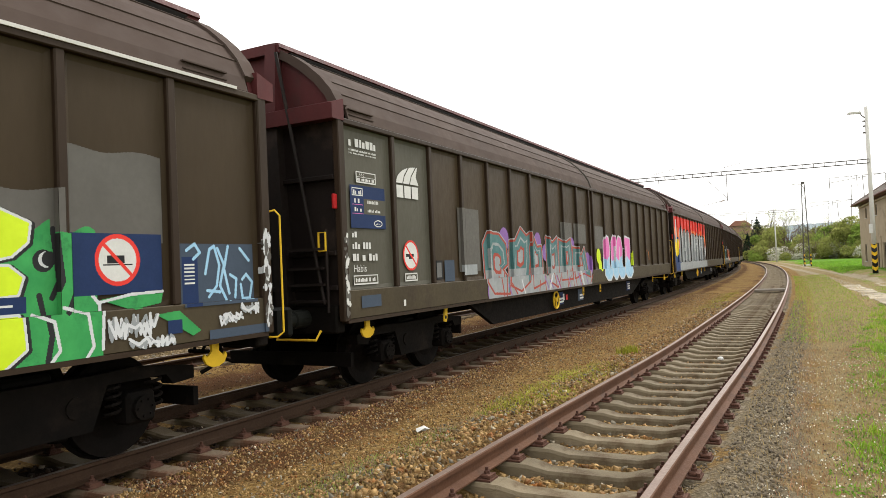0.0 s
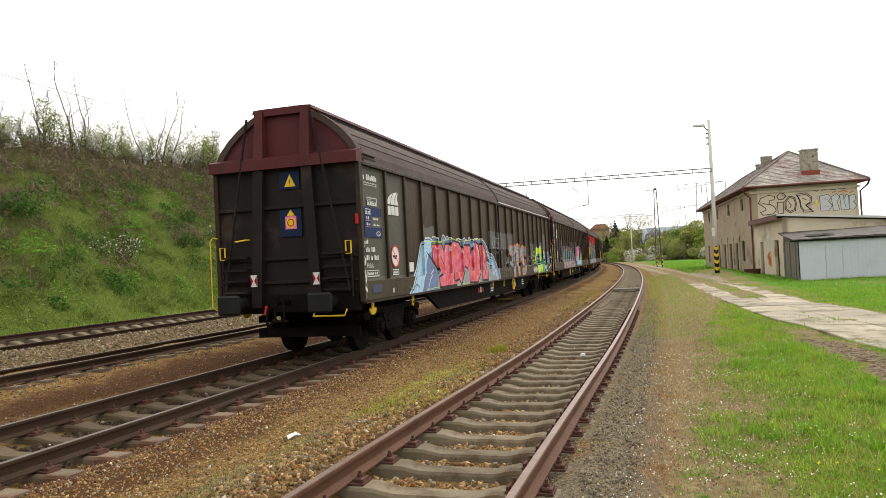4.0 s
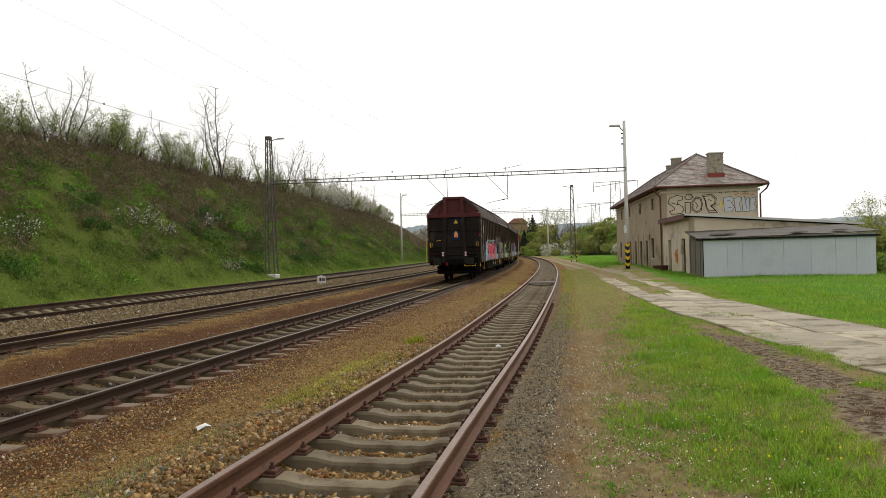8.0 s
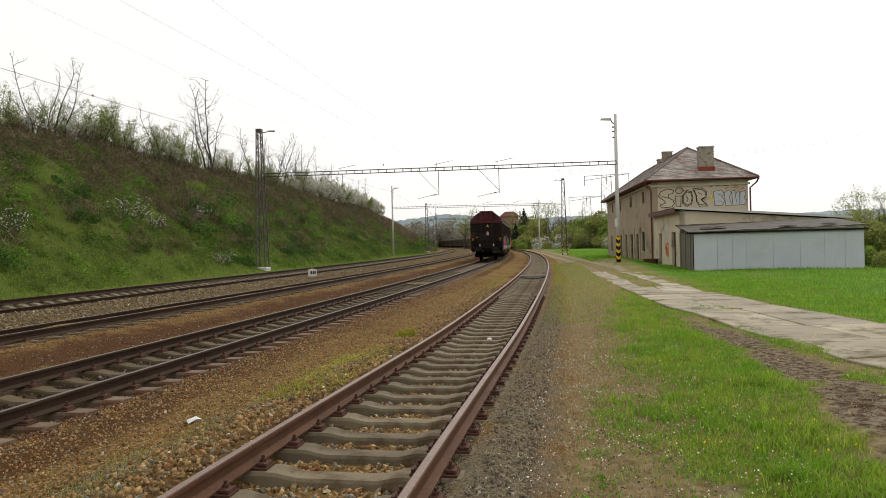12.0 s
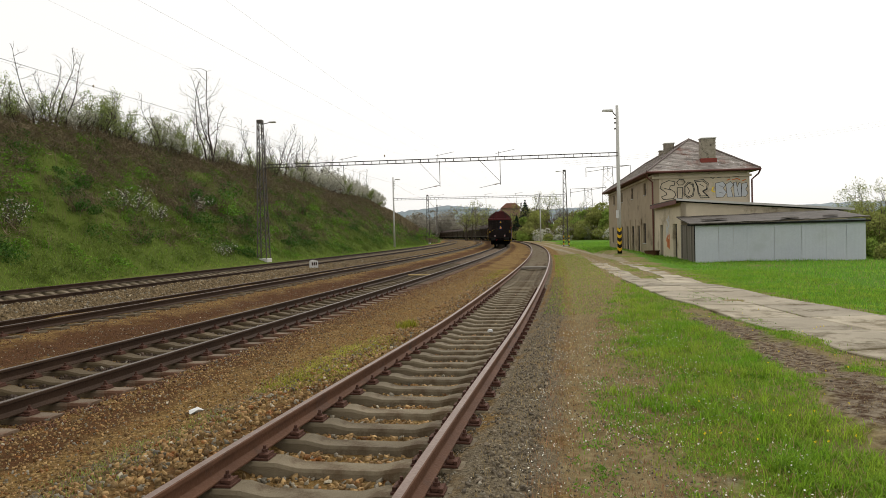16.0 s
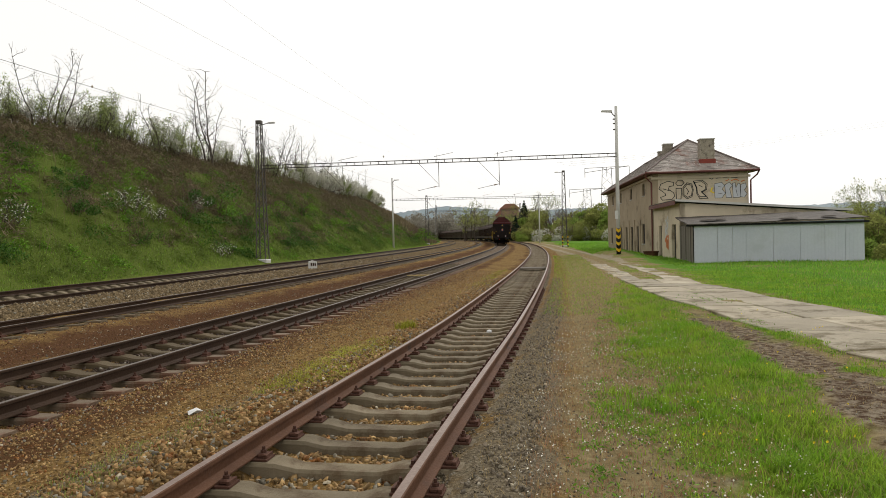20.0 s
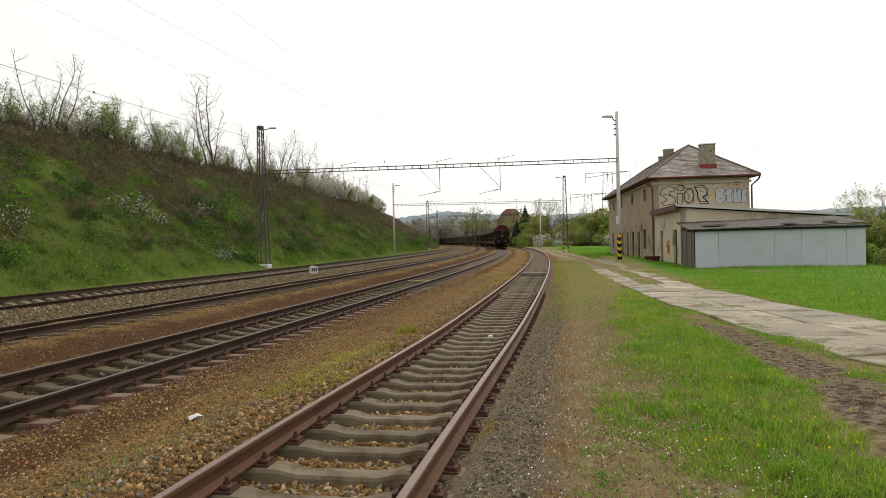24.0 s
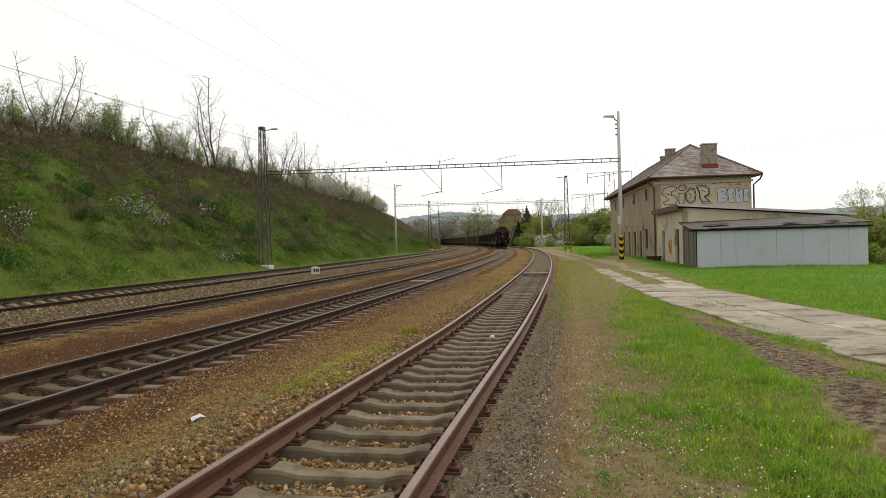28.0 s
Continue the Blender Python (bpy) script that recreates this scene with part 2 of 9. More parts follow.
SPRAY["silver"] = surf("spray_silver", (0.24, 0.26, 0.27), (0.34, 0.36, 0.37), scale=3.0, fine=8, rough=(0.4, 0.6), bump=0.0)
SPRAY["teal"] = surf("spray_teal", (0.055, 0.15, 0.16), (0.09, 0.19, 0.19), scale=3.0, fine=8, rough=(0.4, 0.6), bump=0.0)
SPRAY["brick"] = lettering("spray_brick", (0.36, 0.07, 0.05))
LEAF_FRESH = surf("fresh_leaf", (0.11, 0.235, 0.022), (0.18, 0.32, 0.036), scale=1.2, rough=(0.5, 0.7), bump=0.0, island=0.4, two_sided=0.3)
LEAF_OLIVE = surf("olive_leaf", (0.24, 0.27, 0.07), (0.33, 0.345, 0.105), scale=0.8, rough=(0.6, 0.8), bump=0.0, island=0.4, two_sided=0.5)
LEAF_OLIVE_GREEN = surf("spring_leaf", (0.19, 0.285, 0.05), (0.27, 0.36, 0.075), scale=0.8, rough=(0.6, 0.8), bump=0.0, island=0.4, two_sided=0.5)
LEAF_PALE = surf("pale_leaf", (0.25, 0.32, 0.09), (0.36, 0.39, 0.17), scale=0.8, rough=(0.5, 0.7), bump=0.0, island=0.35, two_sided=0.4)
LEAF_DARK = surf("dark_leaf", (0.045, 0.110, 0.017), (0.075, 0.155, 0.024), scale=0.8, rough=(0.5, 0.7), bump=0.0, island=0.4, two_sided=0.2)
NEEDLE = surf("needles", (0.012, 0.028, 0.014), (0.022, 0.042, 0.02), scale=0.8, rough=(0.6, 0.8), bump=0.0, island=0.3)
BLOSSOM = surf("blossom", (0.62, 0.60, 0.52), (0.50, 0.50, 0.40), scale=1.0, rough=(0.6, 0.8), bump=0.0, island=0.25, two_sided=0.3)
TWIG = surf("twig", (0.115, 0.080, 0.055), (0.165, 0.115, 0.080), scale=2, rough=(0.7, 0.9), bump=0.0, island=0.3)
BARK = surf("bark", (0.064, 0.051, 0.041), (0.098, 0.079, 0.064), scale=4, rough=(0.7, 0.9), bump=0.4)
DRY = surf("dry_grass", (0.42, 0.32, 0.16), (0.34, 0.25, 0.12), scale=1.0, rough=(0.6, 0.8), bump=0.0, island=0.35, two_sided=0.45)
MEADOW = surf("meadow_grass", (0.13, 0.32, 0.026), (0.26, 0.41, 0.05), scale=0.5, rough=(0.45, 0.65), bump=0.0, island=0.4, two_sided=0.5)
GRASS = surf("grass_blade", (0.145, 0.33, 0.018), (0.36, 0.44, 0.052), scale=1.1, rough=(0.45, 0.65), bump=0.0, island=0.4, two_sided=0.5)
MOSS = surf("yellow_weed", (0.27, 0.28, 0.03), (0.37, 0.34, 0.06), scale=1.0, rough=(0.6, 0.8), bump=0.0, island=0.3, two_sided=0.2)
RED_STALK = surf("red_stalk", (0.32, 0.16, 0.085), (0.38, 0.22, 0.12), scale=1.0, rough=(0.6, 0.8), bump=0.0, island=0.3, two_sided=0.3)
LEAF_WEED = surf("weed_leaf", (0.12, 0.26, 0.025), (0.19, 0.33, 0.04), scale=1.2, rough=(0.5, 0.7), bump=0.0, island=0.4, two_sided=0.3)
STONE_TAN = surf("tan_stone", (0.225, 0.165, 0.090), (0.115, 0.083, 0.046), scale=9, fine=60, bump=0.3, island=0.4)
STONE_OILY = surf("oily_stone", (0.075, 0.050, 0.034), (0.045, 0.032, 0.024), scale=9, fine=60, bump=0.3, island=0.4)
BRUSH = surf("dry_brush", (0.165, 0.130, 0.078), (0.24, 0.19, 0.115), scale=0.5, rough=(0.7, 0.9), bump=0.0, island=0.4, two_sided=0.2)
SHOOT = surf("bank_shoots", (0.105, 0.160, 0.026), (0.180, 0.235, 0.050), scale=0.4, rough=(0.5, 0.7), bump=0.0, island=0.4, two_sided=0.3)
GRASS_BANK = surf("bank_grass", (0.13, 0.235, 0.024), (0.22, 0.31, 0.05), scale=0.7, rough=(0.5, 0.7), bump=0.0, island=0.4, two_sided=0.4)
FLOWER_YELLOW = surf("dandelion", (0.80, 0.62, 0.02), (0.85, 0.70, 0.05), bump=0.0)
FLOWER_WHITE = surf("tiny_white_flower", (0.80, 0.78, 0.68), (0.70, 0.67, 0.55), bump=0.0, island=0.2)


def ground_material():
    """Gravel, soil and grass by the sheet's own masks, with broken edges and grain at three scales."""
    m = bpy.data.materials.new("ground")
    m.use_nodes = True
    n, l = m.node_tree.nodes, m.node_tree.links
    b = n["Principled BSDF"]
    tc = n.new("ShaderNodeTexCoord")

    def noise_tex(s, d, r=0.65):
        t = n.new("ShaderNodeTexNoise")
        t.inputs["Scale"].default_value, t.inputs["Detail"].default_value, t.inputs["Roughness"].default_value = s, d, r
        l.new(tc.outputs["Object"], t.inputs["Vector"])
        return t.outputs["Fac"]

    def rng(src, a, c, lo=0.0, hi=1.0):
        r = n.new("ShaderNodeMapRange")
        for key, v in (("From Min", a), ("From Max", c), ("To Min", lo), ("To Max", hi)):
            r.inputs[key].default_value = v
        l.new(src, r.inputs["Value"])
        return r.outputs["Result"]

    def mix(f, a, c):
        x = n.new("ShaderNodeMix")
        x.data_type = "RGBA"
        for key, v in (("Factor", f), ("A", a), ("B", c)):
            if isinstance(v, tuple):
                x.inputs[key].default_value = (*v, 1)
            else:
                l.new(v, x.inputs[key])
        return x.outputs["Result"]

    def math_(op, a, c):
        x = n.new("ShaderNodeMath")
        x.operation = op
        for i, v in enumerate((a, c)):
            if isinstance(v, float):
                x.inputs[i].default_value = v
            else:
                l.new(v, x.inputs[i])
        return x.outputs["Value"]

    def masked(name, spread=0.5):
        at = n.new("ShaderNodeAttribute")
        at.attribute_name = name
        e = math_("ADD", at.outputs["Fac"], math_("MULTIPLY", math_("SUBTRACT", edge, 0.5), spread * 2))
        return rng(e, 0.38, 0.62)

    edge, mid, fine = noise_tex(1.6, 8, 0.72), noise_tex(9, 6, 0.7), noise_tex(48, 4, 0.75)
    big = noise_tex(0.35, 5)
    vor = n.new("ShaderNodeTexVoronoi")
    vor.inputs["Scale"].default_value = 26
    l.new(tc.outputs["Object"], vor.inputs["Vector"])
    pebble = rng(vor.outputs["Color"], 0.1, 0.9)
    # Shade between pebbles, painted in: colour darkens away from each cell's centre.
    crevice_shade = math_("MULTIPLY", rng(vor.outputs["Distance"], 0.25, 0.62), 0.45)
    gravel = mix(rng(mid, 0.3, 0.7), (0.31, 0.188, 0.060), (0.16, 0.093, 0.033))
    gravel = mix(rng(math_("MULTIPLY", pebble, fine), 0.2, 0.55), gravel, (0.40, 0.275, 0.115))
    gravel = mix(rng(big, 0.45, 0.62, 0, 0.5), gravel, (0.165, 0.095, 0.042))
    red = mix(rng(fine, 0.3, 0.7), (0.088, 0.040, 0.018), (0.135, 0.067, 0.030))
    grey = mix(rng(fine, 0.35, 0.65), (0.135, 0.110, 0.072), (0.285, 0.240, 0.165))
    coarse = mix(rng(math_("ADD", pebble, fine), 0.5, 1.3), (0.075, 0.052, 0.027), (0.215, 0.155, 0.082))
    soil = mix(rng(mid, 0.35, 0.65), (0.165, 0.126, 0.062), (0.300, 0.238, 0.125))
    green = mix(rng(mid, 0.3, 0.7), (0.085, 0.130, 0.016), (0.180, 0.250, 0.030))
    green = mix(rng(big, 0.45, 0.65, 0, 0.6), green, (0.21, 0.19, 0.06))
    bank = mix(rng(mid, 0.3, 0.7), (0.060, 0.088, 0.016), (0.115, 0.145, 0.028))
    meadow = mix(rng(mid, 0.3, 0.7), (0.070, 0.165, 0.017), (0.13, 0.25, 0.030))
    moss = mix(rng(mid, 0.3, 0.7), (0.24, 0.24, 0.035), (0.34, 0.31, 0.065))
    scrub = mix(rng(mid, 0.3, 0.7), (0.085, 0.063, 0.034), (0.070, 0.074, 0.025))
    dirt = mix(rng(mid, 0.42, 0.6), (0.070, 0.040, 0.023), (0.26, 0.215, 0.155))
    trodden = mix(rng(mid, 0.35, 0.65), (0.34, 0.29, 0.21), (0.25, 0.21, 0.14))
    # Oily bed between the rails, coloured darker still for shade under the train.
    oil_shade = mix(rng(mid, 0.35, 0.65), (0.024, 0.017, 0.012), (0.042, 0.029, 0.019))
    gravel, red, grey, coarse = [mix(crevice_shade, c, tuple(v * 0.42 for v in (0.12, 0.075, 0.036))) for c in (gravel, red, grey, coarse)]
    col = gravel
    for name, c in (("red", red), ("grey", grey), ("coarse", coarse), ("soil", soil), ("scrub", scrub), ("bank", bank), ("green", green), ("meadow", meadow), ("moss", moss), ("dirt", dirt), ("trodden", trodden), ("oil_shade", oil_shade)):
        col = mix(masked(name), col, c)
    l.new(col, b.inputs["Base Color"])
    b.inputs["Roughness"].default_value = 0.95
    b.inputs["Specular IOR Level"].default_value = 0.03
    bp = n.new("ShaderNodeBump")
    bp.inputs["Strength"].default_value, bp.inputs["Distance"].default_value = 0.75, 0.05
    l.new(math_("ADD", fine, math_("ADD", pebble, mid)), bp.inputs["Height"])
    l.new(bp.outputs["Normal"], b.inputs["Normal"])
    return m


GROUND = ground_material()

# ---- tools ----
class Geo:
    """Collects vertices and faces for one mesh."""

    def __init__(self):
        self.v, self.f, self.m = [], [], []

    def add(self, verts, faces, mi=0):
        o = len(self.v)
        self.v += [tuple(p) for p in verts]
        self.f += [tuple(o + i for i in f) for f in faces]
        self.m += [mi] * len(faces)
        return self

    def box(self, x0, y0, z0, x1, y1, z1, mi=0, c=0.0):
        """A box; c chamfers its twelve edges."""
        if c <= 0:
            v = [(x, y, z) for z in (z0, z1) for y in (y0, y1) for x in (x0, x1)]
            return self.add(v, [(0, 2, 3, 1), (4, 5, 7, 6), (0, 1, 5, 4), (2, 6, 7, 3), (0, 4, 6, 2), (1, 3, 7, 5)], mi)
        bm = bmesh.new()
        bmesh.ops.create_cube(bm, size=1)
        for w in bm.verts:
            w.co = (x0 if w.co.x < 0 else x1, y0 if w.co.y < 0 else y1, z0 if w.co.z < 0 else z1)
        bmesh.ops.bevel(bm, geom=bm.edges[:], offset=c, segments=1, affect="EDGES")
        bm.verts.index_update()
        self.add([w.co[:] for w in bm.verts], [[w.index for w in q.verts] for q in bm.faces], mi)
        bm.free()
        return self

    def prism(self, profile, a, b, axis="y", mi=0):
        """A closed outline in the plane across an axis, drawn out from a to b."""
        def at(p, t):
            return {"y": (p[0], t, p[1]), "x": (t, p[0], p[1]), "z": (p[0], p[1], t)}[axis]
        k = len(profile)
        v = [at(p, a) for p in profile] + [at(p, b) for p in profile]
        f = [(i, (i + 1) % k, k + (i + 1) % k, k + i) for i in range(k)] + [tuple(range(k))[::-1], tuple(range(k, 2 * k))]
        return self.add(v, f, mi)

    def rod(self, p, q, r, r2=None, n=8, mi=0, caps=True):
        """A round bar from p to q, tapering to r2."""
        p, q = Vector(p), Vector(q)
        d = (q - p).normalized()
        u = d.orthogonal().normalized()
        w = d.cross(u)
        r2 = r if r2 is None else r2
        v = [p + (u * math.cos(6.28318 * i / n) + w * math.sin(6.28318 * i / n)) * r for i in range(n)]
        v += [q + (u * math.cos(6.28318 * i / n) + w * math.sin(6.28318 * i / n)) * r2 for i in range(n)]
        f = [(i, (i + 1) % n, n + (i + 1) % n, n + i) for i in range(n)]
        if caps:
            f += [tuple(range(n))[::-1], tuple(range(n, 2 * n))]
        return self.add(v, f, mi)

    def chain(self, pts, r, n=6, mi=0):
        """A round bar bent through the given places."""
        pts = [Vector(p) for p in pts]
        rings, u = [], None
        for i, p in enumerate(pts):
            d = (pts[min(i + 1, len(pts) - 1)] - pts[max(i - 1, 0)]).normalized()
            u = (u - d * u.dot(d)).normalized() if u and (u - d * u.dot(d)).length > 1e-3 else d.orthogonal().normalized()
            w = d.cross(u)
            rings += [p + (u * math.cos(6.28318 * k / n) + w * math.sin(6.28318 * k / n)) * r for k in range(n)]
        f = [(i * n + k, i * n + (k + 1) % n, (i + 1) * n + (k + 1) % n, (i + 1) * n + k) for i in range(len(pts) - 1) for k in range(n)]
        return self.add(rings, f + [tuple(range(n))[::-1], tuple(range(len(rings) - n, len(rings)))], mi)

    def disc(self, centre, axis, profile, n=24, mi=0):
        """A turned body: profile of (radius, distance along the axis)."""
        c, d = Vector(centre), Vector(axis).normalized()
        u = d.orthogonal().normalized()
        w = d.cross(u)
        v = [c + d * t + (u * math.cos(6.28318 * i / n) + w * math.sin(6.28318 * i / n)) * r for r, t in profile for i in range(n)]
        f = [(k * n + i, k * n + (i + 1) % n, (k + 1) * n + (i + 1) % n, (k + 1) * n + i) for k in range(len(profile) - 1) for i in range(n)]
        f += [tuple(range(n))[::-1], tuple(range((len(profile) - 1) * n, len(profile) * n))]
        return self.add(v, f, mi)

    def weld(self):
        """Joins vertices at one place, so that touching blocks are one body."""
        seen, to, v = {}, [], []
        for p in self.v:
            k = tuple(round(x, 4) for x in p)
            if k not in seen:
                seen[k] = len(v)
                v.append(p)
            to.append(seen[k])
        self.v, self.f = v, [tuple(to[i] for i in f) for f in self.f]
        return self

    def mesh(self, name, *mats, smooth=False):
        me = bpy.data.meshes.new(name)
        me.from_pydata(self.v, [], self.f)
        for m in mats:
            me.materials.append(m)
        if len(mats) > 1:
            me.polygons.foreach_set("material_index", self.m)
        if smooth:
            me.polygons.foreach_set("use_smooth", [True] * len(self.f))
        me.update()
        return me


def part(name, geo, material, parent=None, label="", m=None, smooth=False):
    """Links a Geo or a mesh as one object under a thing or a part."""
    if isinstance(geo, Geo):
        geo = geo.mesh(name, *(material if isinstance(material, (tuple, list)) else (material,)), smooth=smooth)
    ob = new(name, geo)
    if parent:
        ob.parent = parent
    if m is not None:
        ob.matrix_basis = m
    return tagged(ob, label)


def thing(name, label, category, group="", m=None, kind=""):
    ob = new(name)
    ob.empty_display_size = 0.2
    if m is not None:
        ob.matrix_basis = m
    return tagged(ob, label, category, group, kind)


def fast_mesh(name, verts, faces, mats, smooth=False):
    """A mesh out of arrays of vertices and of triangles or quads."""
    me = bpy.data.meshes.new(name)
    verts, faces = np.asarray(verts, np.float32), np.asarray(faces, np.int32)
    me.vertices.add(len(verts))
    me.vertices.foreach_set("co", verts.ravel())
    k = faces.shape[1]
    me.loops.add(faces.size)
    me.loops.foreach_set("vertex_index", faces.ravel())
    me.polygons.add(len(faces))
    me.polygons.foreach_set("loop_start", np.arange(0, faces.size, k, dtype=np.int32))
    for m in mats if isinstance(mats, (tuple, list)) else (mats,):
        me.materials.append(m)
    if smooth:
        me.polygons.foreach_set("use_smooth", np.ones(len(faces), bool))
    me.update(calc_edges=True)
    return me


# ---- the line's alignment: straight, a left-hand curve, then straight ----
HEADING, CURVE_FROM, CURVE_TO, RADIUS = radians(27.75), 13.4, 300.0, 1077.0


def along(s, left=0.0):
    """Place and heading at s metres along the line, left metres to its left."""
    hx, hy = math.sin(HEADING), math.cos(HEADING)
    a = min(max(s - CURVE_FROM, 0.0), CURVE_TO - CURVE_FROM) / RADIUS
    base, tail = min(s, CURVE_FROM), max(s - CURVE_TO, 0.0)
    f, g = base + RADIUS * math.sin(a), RADIUS * (1 - math.cos(a))
    f, g = f + math.cos(a) * tail, g + math.sin(a) * tail
    hd = HEADING - a
    return hx * f - hy * g - math.cos(hd) * left, hy * f + hx * g + math.sin(hd) * left, hd


def on_line(s, left=0.0, z=0.0):
    """The pose there: local y runs along the line, x to its right."""
    x, y, hd = along(s, left)
    return pose(x, y, z, 0, 0, -math.degrees(hd))


def smooth_step(x, a, b):
    t = np.clip((np.asarray(x, float) - a) / (b - a), 0, 1)
    return t * t * (3 - 2 * t)


def lattice(x, y, seed=0.0):
    """Soft pseudo-random waves in the plane."""
    return (np.sin(x * 1.7 + seed) * np.cos(y * 1.3 - seed * 2) + 0.6 * np.sin(x * 3.9 - y * 2.7 + seed * 3) + 0.35 * np.cos(x * 7.3 + y * 6.1 - seed)) / 1.95


# the four tracks: left offset, height of right and left rail
A_OFF, B_OFF, C_OFF, D_OFF = 1.81, 6.51, 11.25, 17.2


def siding_height(s):
    return 0.05 - 0.15 * float(smooth_step(s, 3, 15))


TRACKS = {
    "siding": (A_OFF, siding_height, siding_height),
    "loop": (B_OFF, lambda s: 0.0, lambda s: 0.0),
    "main": (C_OFF, lambda s: 0.1, lambda s: 0.0),
    "outer": (D_OFF, lambda s: 0.0, lambda s: 0.17),
}


def hill_height(s):
    s = np.asarray(s, float)
    return np.interp(s, [10, 33, 43, 56, 80, 100, 136, 180, 230, 300], [9.3, 9.9, 10.35, 10.5, 10.5, 10.1, 10.2, 9.8, 9.6, 9.6]) + 0.15 * np.sin(s * 0.4)


def ground_height(s, v):
    """Height of the ground at s along, v left of the line."""
    s, v = np.asarray(s, float), np.asarray(v, float)
    dip = -0.15 * smooth_step(s, 3, 15) + 0.05
    z = -0.20 + 0.0 * s
    near_a = 1 - smooth_step(np.abs(v - A_OFF), 1.6, 2.6)
    z = z + near_a * dip
    z = z - 0.095 * (1 - smooth_step(np.abs(v - A_OFF), 0.62, 0.78)) - 0.06 * (1 - smooth_step(np.abs(v - B_OFF), 0.9, 1.3))
    z = z + 0.05 * smooth_step(np.abs(v - A_OFF), 0.96, 1.12) * (1 - smooth_step(np.abs(v - A_OFF), 1.3, 2.0))
    z = z + 0.03 * lattice(s * 0.8, v * 0.8) * smooth_step(np.abs(v - A_OFF), 1.5, 2.2) * smooth_step(np.abs(v - B_OFF), 1.5, 2.2)
    z = z + 0.10 * (1 - smooth_step(np.abs(v - C_OFF), 1.25, 2.0))
    z = z + 0.14 * smooth_step(v, 12.6, 13.6) * (1 - smooth_step(v, 15.4, 16.2)) + 0.08 * smooth_step(v, 15.4, 19)
    toe = 21.6 + 0.5 * np.sin(s * 0.11)
    k = np.clip((v - toe) / 16.0, 0, 1)
    z = z + hill_height(s) * (k * 0.75 + 0.25 * k * k * (3 - 2 * k)) + 0.25 * lattice(s * 0.35, v * 0.4, 2.0) * smooth_step(v, toe, toe + 4)
    z = z + 0.02 * np.maximum(v - 38, 0)
    z = z - 0.5 * smooth_step(-v, 12, 40) + 0.06 * lattice(s * 0.3, v * 0.3, 1.0) * smooth_step(-v, 1.5, 4)
    z = z + 0.36 * np.exp(-((s - 54) / 10) ** 2) * smooth_step(-v, 2.6, 3.5) * (1 - smooth_step(-v, 4.4, 6.4))
    z = z + 6.0 * smooth_step(-v, 120, 420) + 0.5 * smooth_step(-v, 60, 120)
    return z


def verge_edge(s):
    """Left offset where the green begins beside the siding."""
    return np.interp(s, [0, 5.8, 15, 26, 45, 90], [0.45, 0.1, -0.4, -1.6, -1.7, -1.2])


def bare_strip(s, v):
    """How bare the trodden strip of broken earth beside the road is."""
    c = np.interp(s, [5.0, 6.6, 8.4, 11.2, 13.9, 17.0], [-2.75, -2.85, -3.02, -3.0, -2.7, -2.45])
    worn = 0.75 * np.exp(-((s - 5.3) / 0.35) ** 2 - ((v + 1.05) / 0.22) ** 2) * (0.9 + 0.8 * lattice(s * 3.7, v * 4.1, 5.0))
    return worn + np.exp(-((v - c) / (0.54 - 0.012 * (s - 6))) ** 2) * smooth_step(s, 4.8, 6.0) * (1 - smooth_step(s, 14.0, 18.0)) * (0.92 + 0.5 * lattice(s * 1.3, v * 1.7, 3.0) + 0.35 * lattice(s * 3.7, v * 4.1, 5.0))

